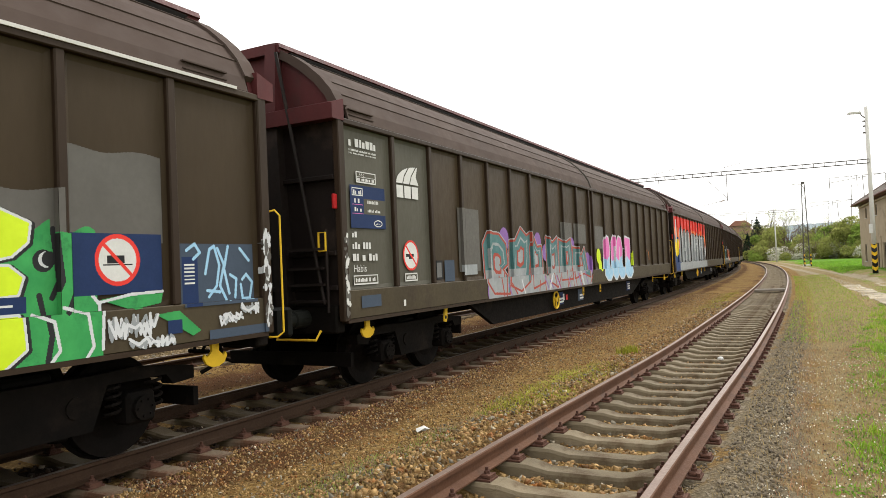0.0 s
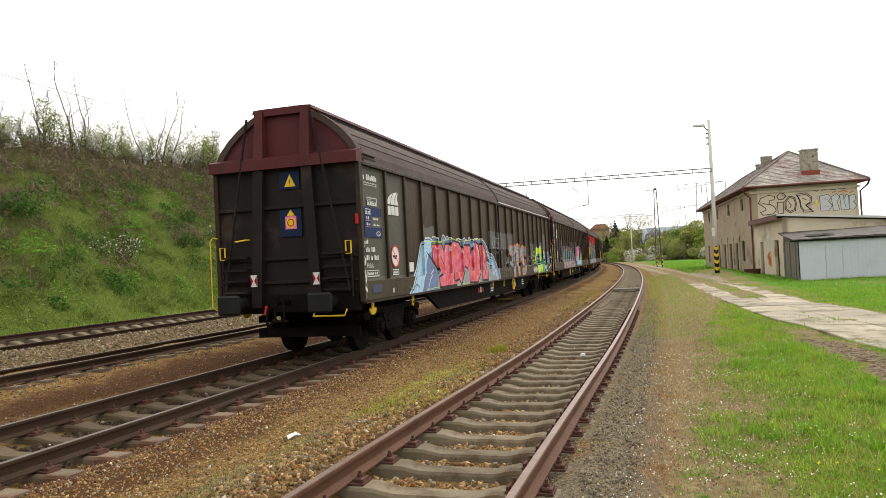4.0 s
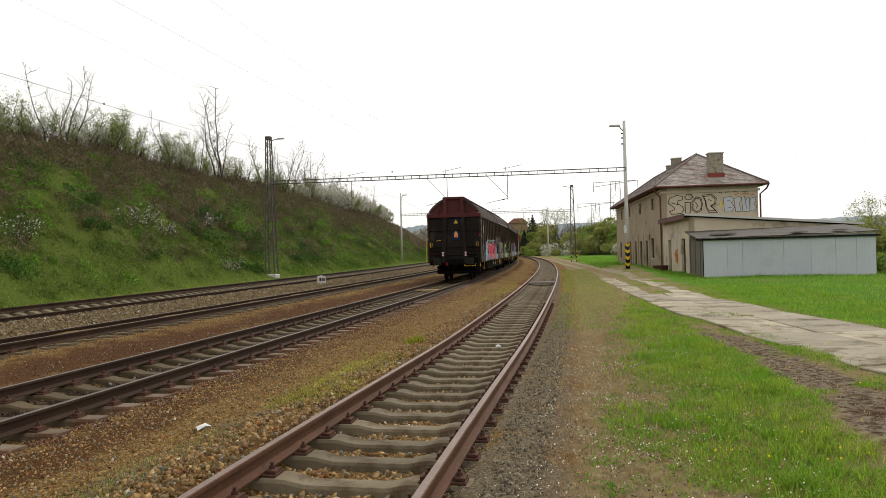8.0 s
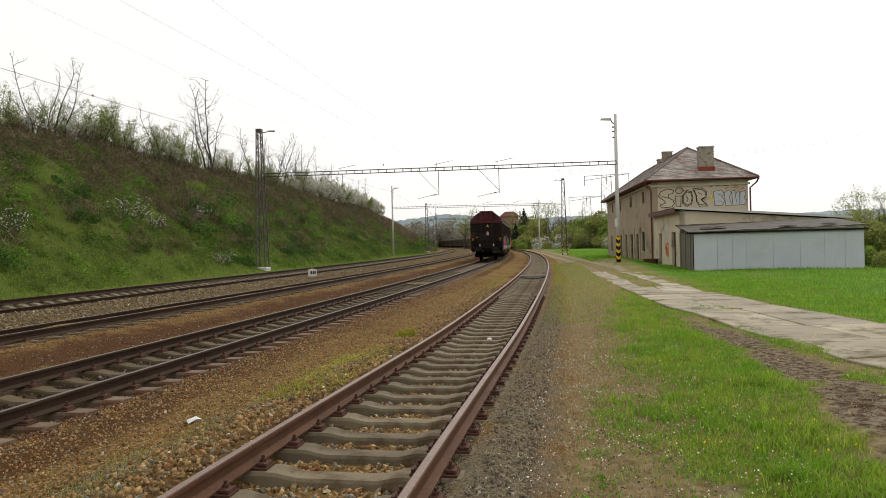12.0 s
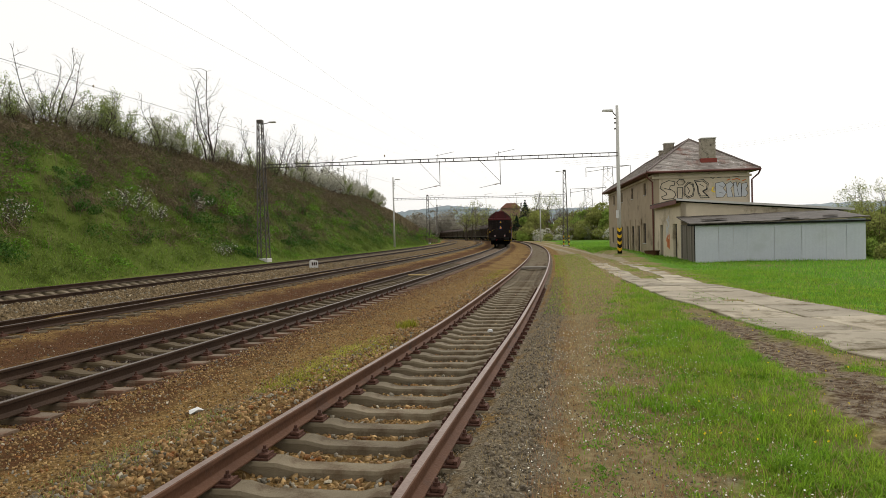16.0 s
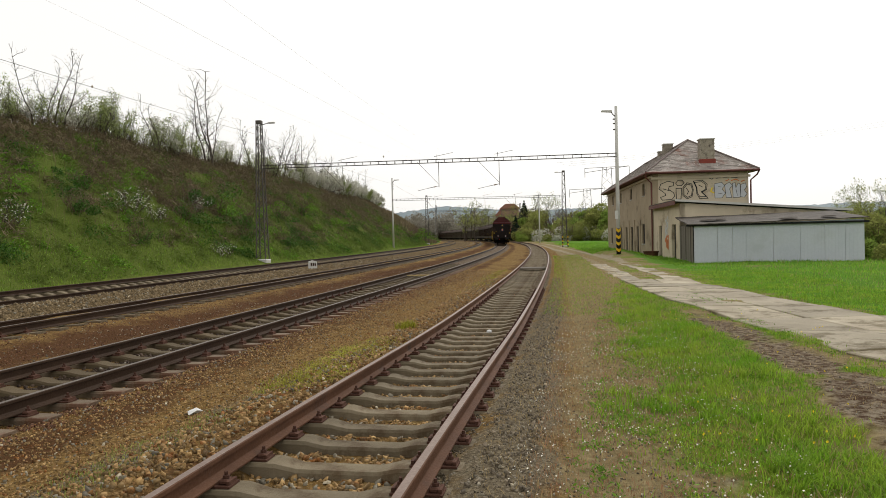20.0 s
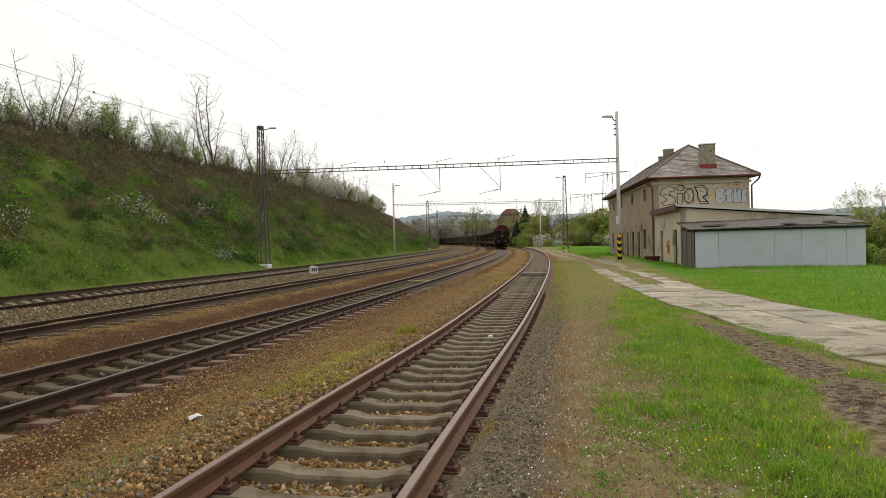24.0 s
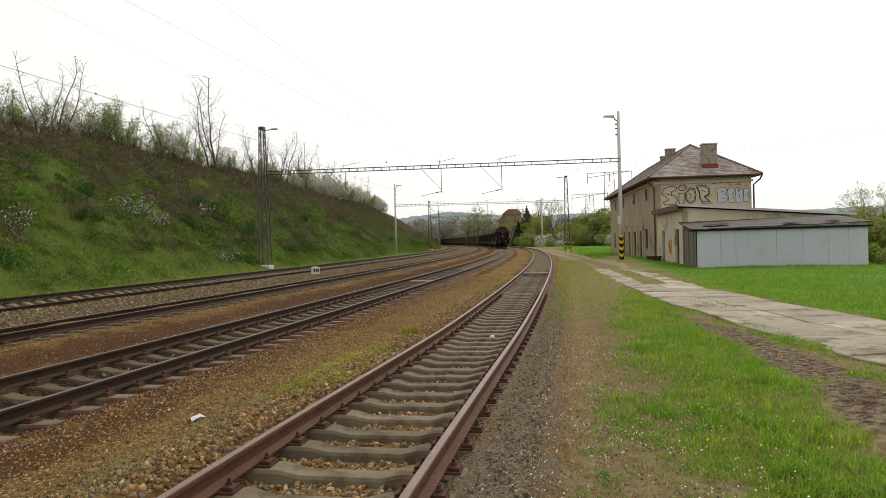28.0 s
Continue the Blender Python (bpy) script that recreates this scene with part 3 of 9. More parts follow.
# ---- ground: one sheet to the horizon ----
def ground_sheet():
    s = np.concatenate([np.linspace(-900, -60, 12), np.arange(-56, -4, 4.0), np.arange(-4, 30, 0.25), np.arange(30, 70, 0.6), np.arange(70, 150, 2.0), np.arange(150, 460, 8.0), np.linspace(460, 3500, 24)])
    v = np.concatenate([np.linspace(-2500, -450, 8), np.linspace(-400, -60, 14), np.arange(-56, -14, 3.0), np.arange(-14, -7, 0.5), np.arange(-7, 21, 0.22), np.arange(21, 42, 0.7), np.linspace(43, 80, 8), np.linspace(100, 900, 8)])
    S, V = np.meshgrid(s, v, indexing="ij")
    Z = ground_height(S, V)
    co = np.zeros((*S.shape, 3))
    for i, a in enumerate(s):
        x0, y0, hd = along(min(a, 420.0))
        extra = max(a - 420.0, 0)
        x0, y0 = x0 + math.sin(hd) * extra, y0 + math.cos(hd) * extra
        co[i, :, 0], co[i, :, 1] = x0 - math.cos(hd) * v, y0 + math.sin(hd) * v
    co[:, :, 2] = Z
    ns, nv = S.shape
    idx = np.arange(ns * nv).reshape(ns, nv)
    quads = np.stack([idx[:-1, :-1], idx[:-1, 1:], idx[1:, 1:], idx[1:, :-1]], -1).reshape(-1, 4)[:, ::-1]
    me = fast_mesh("ground", co.reshape(-1, 3), quads, GROUND, smooth=True)
    n1, n2 = lattice(S * 0.9, V * 0.9, 1.0), lattice(S * 0.33, V * 0.4, 4.0)
    wild = np.exp(-((V - 3.42) / 0.55) ** 2) * (smooth_step(S, 7, 8.5) * (1 - smooth_step(S, 11.5, 14)) + 0.6 * smooth_step(S, 24, 27) * (1 - smooth_step(S, 34, 40)))
    bare = bare_strip(S, V)
    middle = np.interp(S, [30, 45, 60, 86, 130], [-2.9, -2.4, -1.8, -0.9, -0.6])
    trodden = smooth_step(S, 36, 44) * (1 - smooth_step(S, 120, 160)) * (0.8 + 0.25 * n1) * (np.exp(-((V - middle - 0.72) / 0.36) ** 2) + np.exp(-((V - middle + 0.72) / 0.36) ** 2))
    masks = {
        "red": 0.62 * np.exp(-((V - B_OFF + 1.7) / 0.6) ** 2) + 0.5 * np.exp(-((V - A_OFF - 1.1) / 0.4) ** 2) + 0.3 * np.exp(-((V - A_OFF) / 0.6) ** 2) + 0.75 * np.exp(-((V - 8.9) / 1.1) ** 2) + 0.12 * n2,
        "grey": (0.72 + 0.30 * n1) * np.exp(-((V - 0.55) / 0.72) ** 2) * (1 - smooth_step(S, 14, 30)) + 0.6 * np.exp(-((V - 3.55) / 0.5) ** 2) * (1 - smooth_step(S, 7, 9)),
        "coarse": 0.95 * smooth_step(V, 12.4, 12.9) * (1 - smooth_step(V, 19.2, 20.2)),
        "soil": smooth_step(-V, -0.6, 0.3) * (0.85 + 0.2 * n1),
        "scrub": smooth_step(V, 23, 27) * (0.75 + 0.3 * n2),
        "green": np.maximum(smooth_step(verge_edge(S) - V, 0.0, 1.3) * (0.46 + 0.30 * n1 + 0.20 * n2 + 0.35 * np.exp(-((V + 1.65) / 0.7) ** 2)), np.maximum(0.42 * smooth_step(V, 20.2, 21.0) * (1 - smooth_step(V, 21.6, 22.6)), 0.9 * smooth_step(-V, 9, 12))),
        "meadow": 0.95 * smooth_step(np.interp(S, [4, 10, 15, 19, 25, 30, 45, 90], [-7.3, -5.45, -4.5, -3.65, -3.1, -2.9, -2.4, -1.2]) - V, 1.3, 1.8 + 0.02 * S) * np.clip(0.80 + 0.22 * n1 + 0.25 * n2, 0.3, 1),
        "moss": 0.95 * wild * (0.8 + 0.5 * n1),
        "bank": 0.95 * smooth_step(V, 20.4, 21.2) * (1 - smooth_step(V + 2.5 * n2, 30, 38)),
        "dirt": 0.95 * bare,
        "trodden": trodden,
        "oil_shade": 0.9 * np.exp(-((V - B_OFF) / 0.62) ** 4) + 0.6 * np.exp(-((V - C_OFF) / 0.6) ** 4),
    }
    for name, values in masks.items():
        me.attributes.new(name, "FLOAT", "POINT").data.foreach_set("value", values.astype(np.float32).ravel())
    return tagged(new("ground", me), "rusty gravel, dry soil and spring grass running up a green bank", "ground", kind="structure")


ground_sheet()

# ---- tracks ----
RAIL = [(-0.07, -0.16), (0.07, -0.16), (0.07, -0.148), (0.016, -0.128), (0.009, -0.12), (0.009, -0.045), (0.036, -0.032), (0.036, -0.006), (0.028, 0.0), (-0.028, 0.0), (-0.036, -0.006), (-0.036, -0.032), (-0.009, -0.045), (-0.009, -0.12), (-0.016, -0.128), (-0.07, -0.148)]


def rail_mesh(name, left, height, s0, s1, side, head):
    steps = np.concatenate([np.arange(s0, 60, 0.75), np.arange(60, 160, 3.0), np.arange(160, s1, 8.0)])
    g = Geo()
    k = len(RAIL)
    rings = []
    for s in steps:
        x, y, hd = along(float(s), left)
        z = height(float(s))
        rings.append([(x + math.cos(hd) * p, y - math.sin(hd) * p, z + q) for p, q in RAIL])
    g.v = [p for r in rings for p in r]
    for i in range(len(rings) - 1):
        for j in range(k):
            g.f.append((i * k + j, i * k + (j + 1) % k, (i + 1) * k + (j + 1) % k, (i + 1) * k + j))
            g.m.append(1 if j == 8 else 0)
    return g.mesh(name, side, head)


def sleeper_mesh():
    """A concrete sleeper, thick under the rails and waisted between them."""
    g = Geo()
    stations = [(-1.21, 0.0, 0.13), (-1.2, -0.004, 0.145), (-0.95, -0.004, 0.15), (-0.5, -0.004, 0.15), (-0.32, -0.045, 0.125), (0.32, -0.045, 0.125), (0.5, -0.004, 0.15), (0.95, -0.004, 0.15), (1.2, -0.004, 0.145), (1.21, 0.0, 0.13)]
    ring = lambda x, top, w: [(x, -w, -0.2), (x, -w * 0.86, top - 0.025), (x, -w * 0.72, top), (x, w * 0.72, top), (x, w * 0.86, top - 0.025), (x, w, -0.2)]
    for st in stations:
        g.v += ring(*st)
    for i in range(len(stations) - 1):
        for j in range(5):
            g.f.append((i * 6 + j, i * 6 + j + 1, i * 6 + j + 7, i * 6 + j + 6))
            g.m.append(0)
    g.f += [tuple(range(6))[::-1], tuple(range(len(g.v) - 6, len(g.v)))]
    g.m += [0, 0]
    return g


def fastener_geo():
    """A ribbed plate, two clips and two bolts at one rail seat."""
    g = Geo()
    g.box(-0.18, -0.08, 0.0, 0.18, 0.08, 0.016)
    for sx in (-1, 1):
        g.box(sx * 0.115 - 0.035, -0.05, 0.014, sx * 0.115 + 0.035, 0.05, 0.05, c=0.01)
        g.rod((sx * 0.12, 0, 0.045), (sx * 0.12, 0, 0.10), 0.014, n=6)
        g.rod((sx * 0.12, 0, 0.052), (sx * 0.12, 0, 0.072), 0.026, n=6)
        g.box(sx * 0.16 - 0.012, -0.06, 0.01, sx * 0.16 + 0.012, 0.06, 0.045)
    return g


def lay_track(key, singles, joined_to, side, head, concrete, label):
    left, zr, zl = TRACKS[key]
    t = thing("railway_track", label, "railway track", "parallel tracks", kind="structure")
    part("rail", rail_mesh("rail", left - 0.7525, zr, -45, 620, side, head), None, t)
    part("rail", rail_mesh("rail", left + 0.7525, zl, -45, 620, side, head), None, t)
    sl, fa = sleeper_mesh().mesh("sleeper", concrete), fastener_geo().mesh("fastening", FASTENER)
    rest = Geo()
    rng = random.Random(key)
    pitch = 0.61
    for i in range(int((joined_to + 10) / pitch)):
        s = -10 + i * pitch + rng.uniform(-0.02, 0.02)
        mid = (zr(s) + zl(s)) / 2
        cant = math.degrees(math.asin((zr(s) - zl(s)) / 1.505))
        m = on_line(s, left, mid - 0.178) @ pose(0, 0, rng.uniform(-0.006, 0.004), 0, -cant, rng.uniform(-0.8, 0.8))
        if singles[0] < s < singles[1]:
            ob = part("sleeper", sl, None, t, m=m)
            if s < singles[2]:
                for sx in (-0.7525, 0.7525):
                    part("fastening", fa, None, ob, "rusty rail plate with clips and bolts", m=pose(sx, 0, -0.002))
        else:
            g = sleeper_mesh()
            rest.add([m @ Vector(p) for p in g.v], g.f)
    part("sleepers", rest, concrete, t)["kind"] = "stuff"
    return t


lay_track("siding", (-2, 45, 24), 180, RUST, HEAD_STEEL, CONCRETE, "rusty siding track on waisted concrete sleepers")
lay_track("loop", (-6, 45, 24), 180, DARK_STEEL, BRIGHT_STEEL, CONCRETE_RUSTY, "dark worn track with rust-stained concrete sleepers")
lay_track("main", (-4, 40, 12), 160, DARK_STEEL, BRIGHT_STEEL, CONCRETE, "dark canted main track with pale sleepers")
lay_track("outer", (0, 40, 0), 160, DARK_STEEL, DARK_STEEL, CONCRETE, "dark brown track in coarse ballast below the bank")

# ---- bogie sliding-wall wagons ----
LONG, HALF = 21.95, 10.975
POSTS = [0.06] + [1.26 + 1.06 * k for k in range(9)] + [10.81, 11.14] + [LONG - 1.2 - 1.06 * k for k in range(8, -1, -1)] + [LONG - 0.06]
SIDE_Z0, SIDE_Z1, SILL_TOP, PANEL_X, POST_X = 1.0, 3.46, 1.35, 1.40, 1.45


def side_x(a, z):
    """How far the outer skin stands from the middle at a metres from the rear end, z over the rails."""
    a, z = np.asarray(a, float), np.asarray(z, float)
    post = np.min(np.abs(a[..., None] - np.array(POSTS)), axis=-1) < 0.048
    skin = np.where(z < SILL_TOP, 1.452, np.where(post, POST_X, PANEL_X))
    return np.where((a < 0.1) | (a > LONG - 0.1), 1.467, skin)


class Paint:
    """Paint sprayed or stuck on a wagon's side, as thin cells that follow its relief."""

    def __init__(self, a0, a1, z0, z1, cell=0.006):
        self.cell, self.keys = cell, []
        self.a, self.z = np.arange(a0, a1, cell) + cell / 2, np.arange(z0, z1, cell) + cell / 2
        self.A, self.Z = np.meshgrid(self.a, self.z)
        self.i = np.full(self.A.shape, -1, int)

    def put(self, mask, key):
        if key is None:
            self.i[mask] = -1
            return self
        if key not in self.keys:
            self.keys.append(key)
        self.i[mask] = self.keys.index(key)
        return self

    def window(self, pts, pad):
        """The part of the grid that holds the given places."""
        a, z = [q[0] for q in pts], [q[1] for q in pts]
        i0, i1 = np.searchsorted(self.a, (min(a) - pad, max(a) + pad))
        j0, j1 = np.searchsorted(self.z, (min(z) - pad, max(z) + pad))
        return slice(j0, j1), slice(i0, i1)

    def within(self, sl, mask, key):
        if key not in self.keys:
            self.keys.append(key)
        self.i[sl][mask] = self.keys.index(key)
        return self

    def poly(self, pts, key):
        sl = self.window(pts, self.cell)
        A, Z = self.A[sl], self.Z[sl]
        inside = np.zeros(A.shape, bool)
        for (x0, z0), (x1, z1) in zip(pts, pts[1:] + pts[:1]):
            if z0 != z1:
                inside ^= ((z0 > Z) != (z1 > Z)) & (A < (x1 - x0) * (Z - z0) / (z1 - z0) + x0)
        return self.within(sl, inside, key)

    def near(self, pts, sl=(slice(None), slice(None))):
        A, Z = self.A[sl], self.Z[sl]
        d = np.full(A.shape, 99.0)
        for (x0, z0), (x1, z1) in zip(pts[:-1], pts[1:]):
            dx, dz = x1 - x0, z1 - z0
            t = np.clip(((A - x0) * dx + (Z - z0) * dz) / (dx * dx + dz * dz + 1e-9), 0, 1)
            d = np.minimum(d, np.hypot(A - x0 - t * dx, Z - z0 - t * dz))
        return d

    def line(self, pts, w, key):
        sl = self.window(pts, w)
        return self.within(sl, self.near(pts, sl) < w / 2, key)

    def disc(self, a, z, r, key, ra=None):
        return self.put(((self.A - a) / (ra or r)) ** 2 + ((self.Z - z) / r) ** 2 < 1, key)

    def rect(self, a0, z0, a1, z1, key):
        return self.put((self.A > a0) & (self.A < a1) & (self.Z > z0) & (self.Z < z1), key)

    def bars(self, a0, z0, a1, z1, n, key, seed=0, h=0.7):
        """Rows of unreadable writing as plain bars."""
        rng = random.Random(seed)
        step = (z1 - z0) / n
        for k in range(n):
            x, zz = a0, z1 - (k + 1) * step
            while x < a1 - 0.012:
                w = max(step * h * rng.uniform(0.4, 0.8), 0.013)
                self.rect(x, zz, min(x + w, a1), zz + step * h * rng.choice((1, 1, 0.75)), key)
                x += w + max(step * h * 0.22, 0.009) + (step * h * 0.7 if rng.random() < 0.16 else 0)
        return self

    def mesh(self, name, lift=0.004):
        """Runs of one colour along each row become strips, cut where the relief steps."""
        rows, cols = self.i.shape
        X = side_x(self.A, self.Z) + lift
        h = self.cell / 2
        verts, faces, mi = [], [], []
        for r in range(rows):
            line_i, line_x = self.i[r], X[r]
            cut = np.flatnonzero((np.diff(line_i) != 0) | (np.abs(np.diff(line_x)) > 1e-6)) + 1
            starts, ends = np.concatenate([[0], cut]), np.concatenate([cut, [cols]])
            for s, e in zip(starts, ends):
                if line_i[s] < 0:
                    continue
                y0, y1, z = self.a[s] - h - HALF, self.a[e - 1] + h - HALF, self.z[r]
                o = len(verts)
                x = float(line_x[s])
                verts += [(x, y0, z - h), (x, y1, z - h), (x, y1, z + h), (x, y0, z + h)]
                faces.append((o, o + 1, o + 2, o + 3))
                mi.append(int(line_i[s]))
                if s > 0 and line_i[s - 1] >= 0 and abs(line_x[s - 1] - line_x[s]) > 1e-6:
                    xp, o = float(line_x[s - 1]), o + 4
                    q = y0 + (0.004 if xp > x else -0.004)
                    verts += [(xp, q, z - h), (x, q, z - h), (x, q, z + h), (xp, q, z + h)]
                    faces.append((o, o + 1, o + 2, o + 3))
                    mi.append(int(line_i[s]))
        me = fast_mesh(name, verts, faces, [SPRAY[k] if k in SPRAY else k for k in self.keys])
        me.polygons.foreach_set("material_index", mi)
        return me


def side_panel_geo(w, z0, z1, sx):
    """A pressed sheet, dished a little, with a rim."""
    g = Geo()
    x1, x0 = sx * PANEL_X, sx * (PANEL_X - 0.03)
    rim = 0.05
    dish = sx * (PANEL_X - 0.012)
    y = [0, rim, w - rim, w]
    z = [z0, z0 + rim, z1 - rim, z1]
    for j in range(4):
        for i in range(4):
            g.v.append((dish if 0 < i < 3 and 0 < j < 3 else x1, y[i], z[j]))
    for j in range(3):
        for i in range(3):
            q = (j * 4 + i, j * 4 + i + 1, j * 4 + i + 5, j * 4 + i + 4)
            g.f.append(q if sx > 0 else q[::-1])
            g.m.append(0)
    g.box(min(x0, x1 - sx * 0.02), 0, z0, max(x0, x1 - sx * 0.02), w, z1)
    return g


ROOF_LINE = [(1.455, 3.462), (1.41, 3.61), (1.31, 3.80), (1.15, 3.99), (0.94, 4.17), (0.74, 4.31), (0.56, 4.40)]


def roof_geo(a0, a1, sx):
    """One sliding roof: a folded slope with two long creases and a turned-down lip."""
    g = Geo()
    pts = []
    for k, (x, z) in enumerate(ROOF_LINE):
        # a small raised fold at three of the creases
        pts += [(x + 0.004, z - 0.008), (x + 0.012, z + 0.002), (x + 0.002, z + 0.010), (x - 0.008, z + 0.006)] if k in (2, 3, 5) else [(x, z)]
    inner = [(x - 0.03, z - 0.02) for x, z in ROOF_LINE]
    g.prism([(sx * x, z) for x, z in pts + inner[::-1]], a0 - HALF, a1 - HALF)
    return g


def wheelset_geo():
    g = Geo()
    for sx in (-1, 1):
        x = sx * 0.70
        prof = [(0.10, -0.075), (0.12, -0.07), (0.30, -0.045), (0.40, -0.065), (0.46, -0.065), (0.46, 0.05), (0.49, 0.055), (0.49, 0.075), (0.40, 0.075), (0.30, 0.03), (0.12, 0.07), (0.10, 0.08)]
        g.disc((x, 0, 0), (-sx, 0, 0), prof, n=28)
    g.rod((-0.98, 0, 0), (0.98, 0, 0), 0.08, n=12)
    return g


def bogie_frame_geo(sx):
    """One side frame with its axle boxes' horns and the dipped middle."""
    g = Geo()
    x0, x1 = sorted((sx * 0.95, sx * 1.10))
    g.prism([(-1.55, 0.62), (-1.3, 0.60), (-1.22, 0.70), (-0.6, 0.70), (-0.45, 0.34), (0.45, 0.34), (0.6, 0.70), (1.22, 0.70), (1.3, 0.60), (1.55, 0.62), (1.55, 0.74), (0.9, 0.82), (0.4, 0.80), (-0.4, 0.80), (-0.9, 0.82), (-1.55, 0.74)], x0, x1, "x")
    g.rod((sx * 1.03, -0.3, 0.56), (sx * 1.115, -0.3, 0.56), 0.09, n=12)
    return g


def axle_box_geo(sx):
    g = Geo()
    x0, x1 = sorted((sx * 0.93, sx * 1.16))
    g.box(x0, -0.15, 0.32, x1, 0.15, 0.60, c=0.03)
    g.rod((sx * 1.15, 0, 0.46), (sx * 1.20, 0, 0.46), 0.11, n=14)
    for k in range(6):
        g.rod((sx * 1.19, 0.075 * math.cos(k), 0.46 + 0.075 * math.sin(k)), (sx * 1.215, 0.075 * math.cos(k), 0.46 + 0.075 * math.sin(k)), 0.012, n=6)
    return g


def coil_geo(sx, y):
    g = Geo()
    pts = [(sx * 1.04 + 0.07 * math.cos(k * 0.8), y + 0.07 * math.sin(k * 0.8), 0.42 + k * 0.009) for k in range(32)]
    return g.chain(pts, 0.016, n=5)


def hook_geo():
    """A yellow lashing hook that hangs from the sill: a plate with a hole and two horns."""
    g = Geo()
    g.prism([(-0.05, 0.0), (0.05, 0.0), (0.045, -0.10), (0.10, -0.15), (0.135, -0.12), (0.15, -0.16), (0.11, -0.22), (0.04, -0.25), (-0.04, -0.25), (-0.11, -0.22), (-0.15, -0.16), (-0.135, -0.12), (-0.10, -0.15), (-0.045, -0.10)], 1.30, 1.325, "x")
    return g


def ring_hook_geo():
    g = Geo()
    g.prism([(-0.04, 0.0), (0.04, 0.0), (0.055, -0.18), (0.04, -0.24), (-0.04, -0.24), (-0.055, -0.18)], 1.30, 1.32, "x")
    g.disc((1.318, 0, -0.17), (1, 0, 0), [(0.028, 0), (0.028, 0.006)], n=12, mi=1)
    return g


def loop_geo(pts, r=0.016):
    return Geo().chain(pts, r, n=6)


def end_parts(w, back):
    """The end wall: plates, two stout posts, ribs, ties, steps, handles, buffers and coupling. back: 1 at the rear end, -1 at the front."""
    m = Matrix.Identity(4) if back > 0 else pose(0, 0, 0, 0, 0, 180)
    y = -HALF

    def p(name, g, mat, label="", smooth=False, parent=None):
        return part(name, g, mat, parent or w, label, m if parent is None else None, smooth)

    wall = p("end_wall", Geo().box(-1.38, y + 0.02, 0.98, 1.38, y + 0.08, 3.46), END_DARK, "dark brown ribbed end wall")
    p("end_hood", Geo().prism([(-1.41, 3.46), (1.41, 3.46), (1.37, 3.64), (1.28, 3.80), (1.12, 3.98), (0.90, 4.16), (0.56, 4.38), (0.5, 4.48), (-0.5, 4.48), (-0.56, 4.38), (-0.90, 4.16), (-1.12, 3.98), (-1.28, 3.80), (-1.37, 3.64)], y + 0.10, y + 0.16), END_RED, "red upper end wall under the roof")
    g = Geo().prism([(y - 0.14, 3.42), (y - 0.14, 3.61), (y + 0.1, 3.69), (y + 0.1, 3.42)], -1.47, 1.47, "x")
    p("end_flange", g, END_RED, "red beam across the end wall")
    for sx in (-1, 1):
        g = Geo().prism([(sx * (x + 0.022), z + 0.022) for x, z in ROOF_LINE[1:]] + [(sx * (x - 0.07), z - 0.05) for x, z in ROOF_LINE[:0:-1]], y + 0.04, y + 0.23)
        p("roof_rim", g, ROOF, "dark curved roof edge")
        a = Geo()
        a.add([(sx * 0.37, y - 0.10, 3.62), (sx * 0.57, y - 0.10, 3.62), (sx * 0.54, y - 0.02, 4.50), (sx * 0.38, y - 0.02, 4.50), (sx * 0.37, y + 0.12, 3.62), (sx * 0.57, y + 0.12, 3.62), (sx * 0.54, y + 0.12, 4.50), (sx * 0.38, y + 0.12, 4.50)],
              [(0, 1, 2, 3), (7, 6, 5, 4), (0, 4, 5, 1), (1, 5, 6, 2), (2, 6, 7, 3), (3, 7, 4, 0)])
        p("hood_post", a, END_RED)
        a = Geo()
        a.add([(sx * 0.50, y - 0.13, 0.95), (sx * 0.70, y - 0.13, 0.95), (sx * 0.58, y - 0.10, 3.44), (sx * 0.38, y - 0.10, 3.44), (sx * 0.50, y + 0.05, 0.95), (sx * 0.70, y + 0.05, 0.95), (sx * 0.58, y + 0.05, 3.44), (sx * 0.38, y + 0.05, 3.44)],
              [(0, 1, 2, 3), (7, 6, 5, 4), (0, 4, 5, 1), (1, 5, 6, 2), (2, 6, 7, 3), (3, 7, 4, 0)])
        p("end_post", a, END_DARK)
        p("corner_post", Geo().box(sx * 1.42 - 0.045, y - 0.03, 0.98, sx * 1.42 + 0.045, y + 0.1, 3.46, c=0.012), BODY)
        p("tie_rod", Geo().rod((sx * 0.64, y - 0.13, 4.35), (sx * 1.24, y - 0.12, 1.2), 0.022, n=6), END_DARK)
        for z in (1.22, 1.42, 1.62, 1.85):
            p("step_iron", Geo().box(sx * 1.0 - 0.26, y - 0.16, z, sx * 1.0 + 0.26, y - 0.05, z + 0.03), END_DARK)
        p("step_stile", Geo().rod((sx * 1.28, y - 0.1, 1.1), (sx * 1.28, y - 0.1, 2.1), 0.02, n=6), END_DARK)
        z0 = 1.84
        p("grab_handle", loop_geo([(sx * 1.20, y - 0.14, z0), (sx * 1.30, y - 0.14, z0), (sx * 1.30, y - 0.14, z0 + 0.22), (sx * 1.20, y - 0.14, z0 + 0.22), (sx * 1.20, y - 0.14, z0)], 0.014), YELLOW_PAINT, "yellow grab handle")
        b = Geo()
        b.disc((sx * 0.875, y, 1.03), (0, -1, 0), [(0.15, 0.0), (0.15, 0.02), (0.115, 0.03), (0.115, 0.3), (0.09, 0.31), (0.09, 0.53)], n=18)
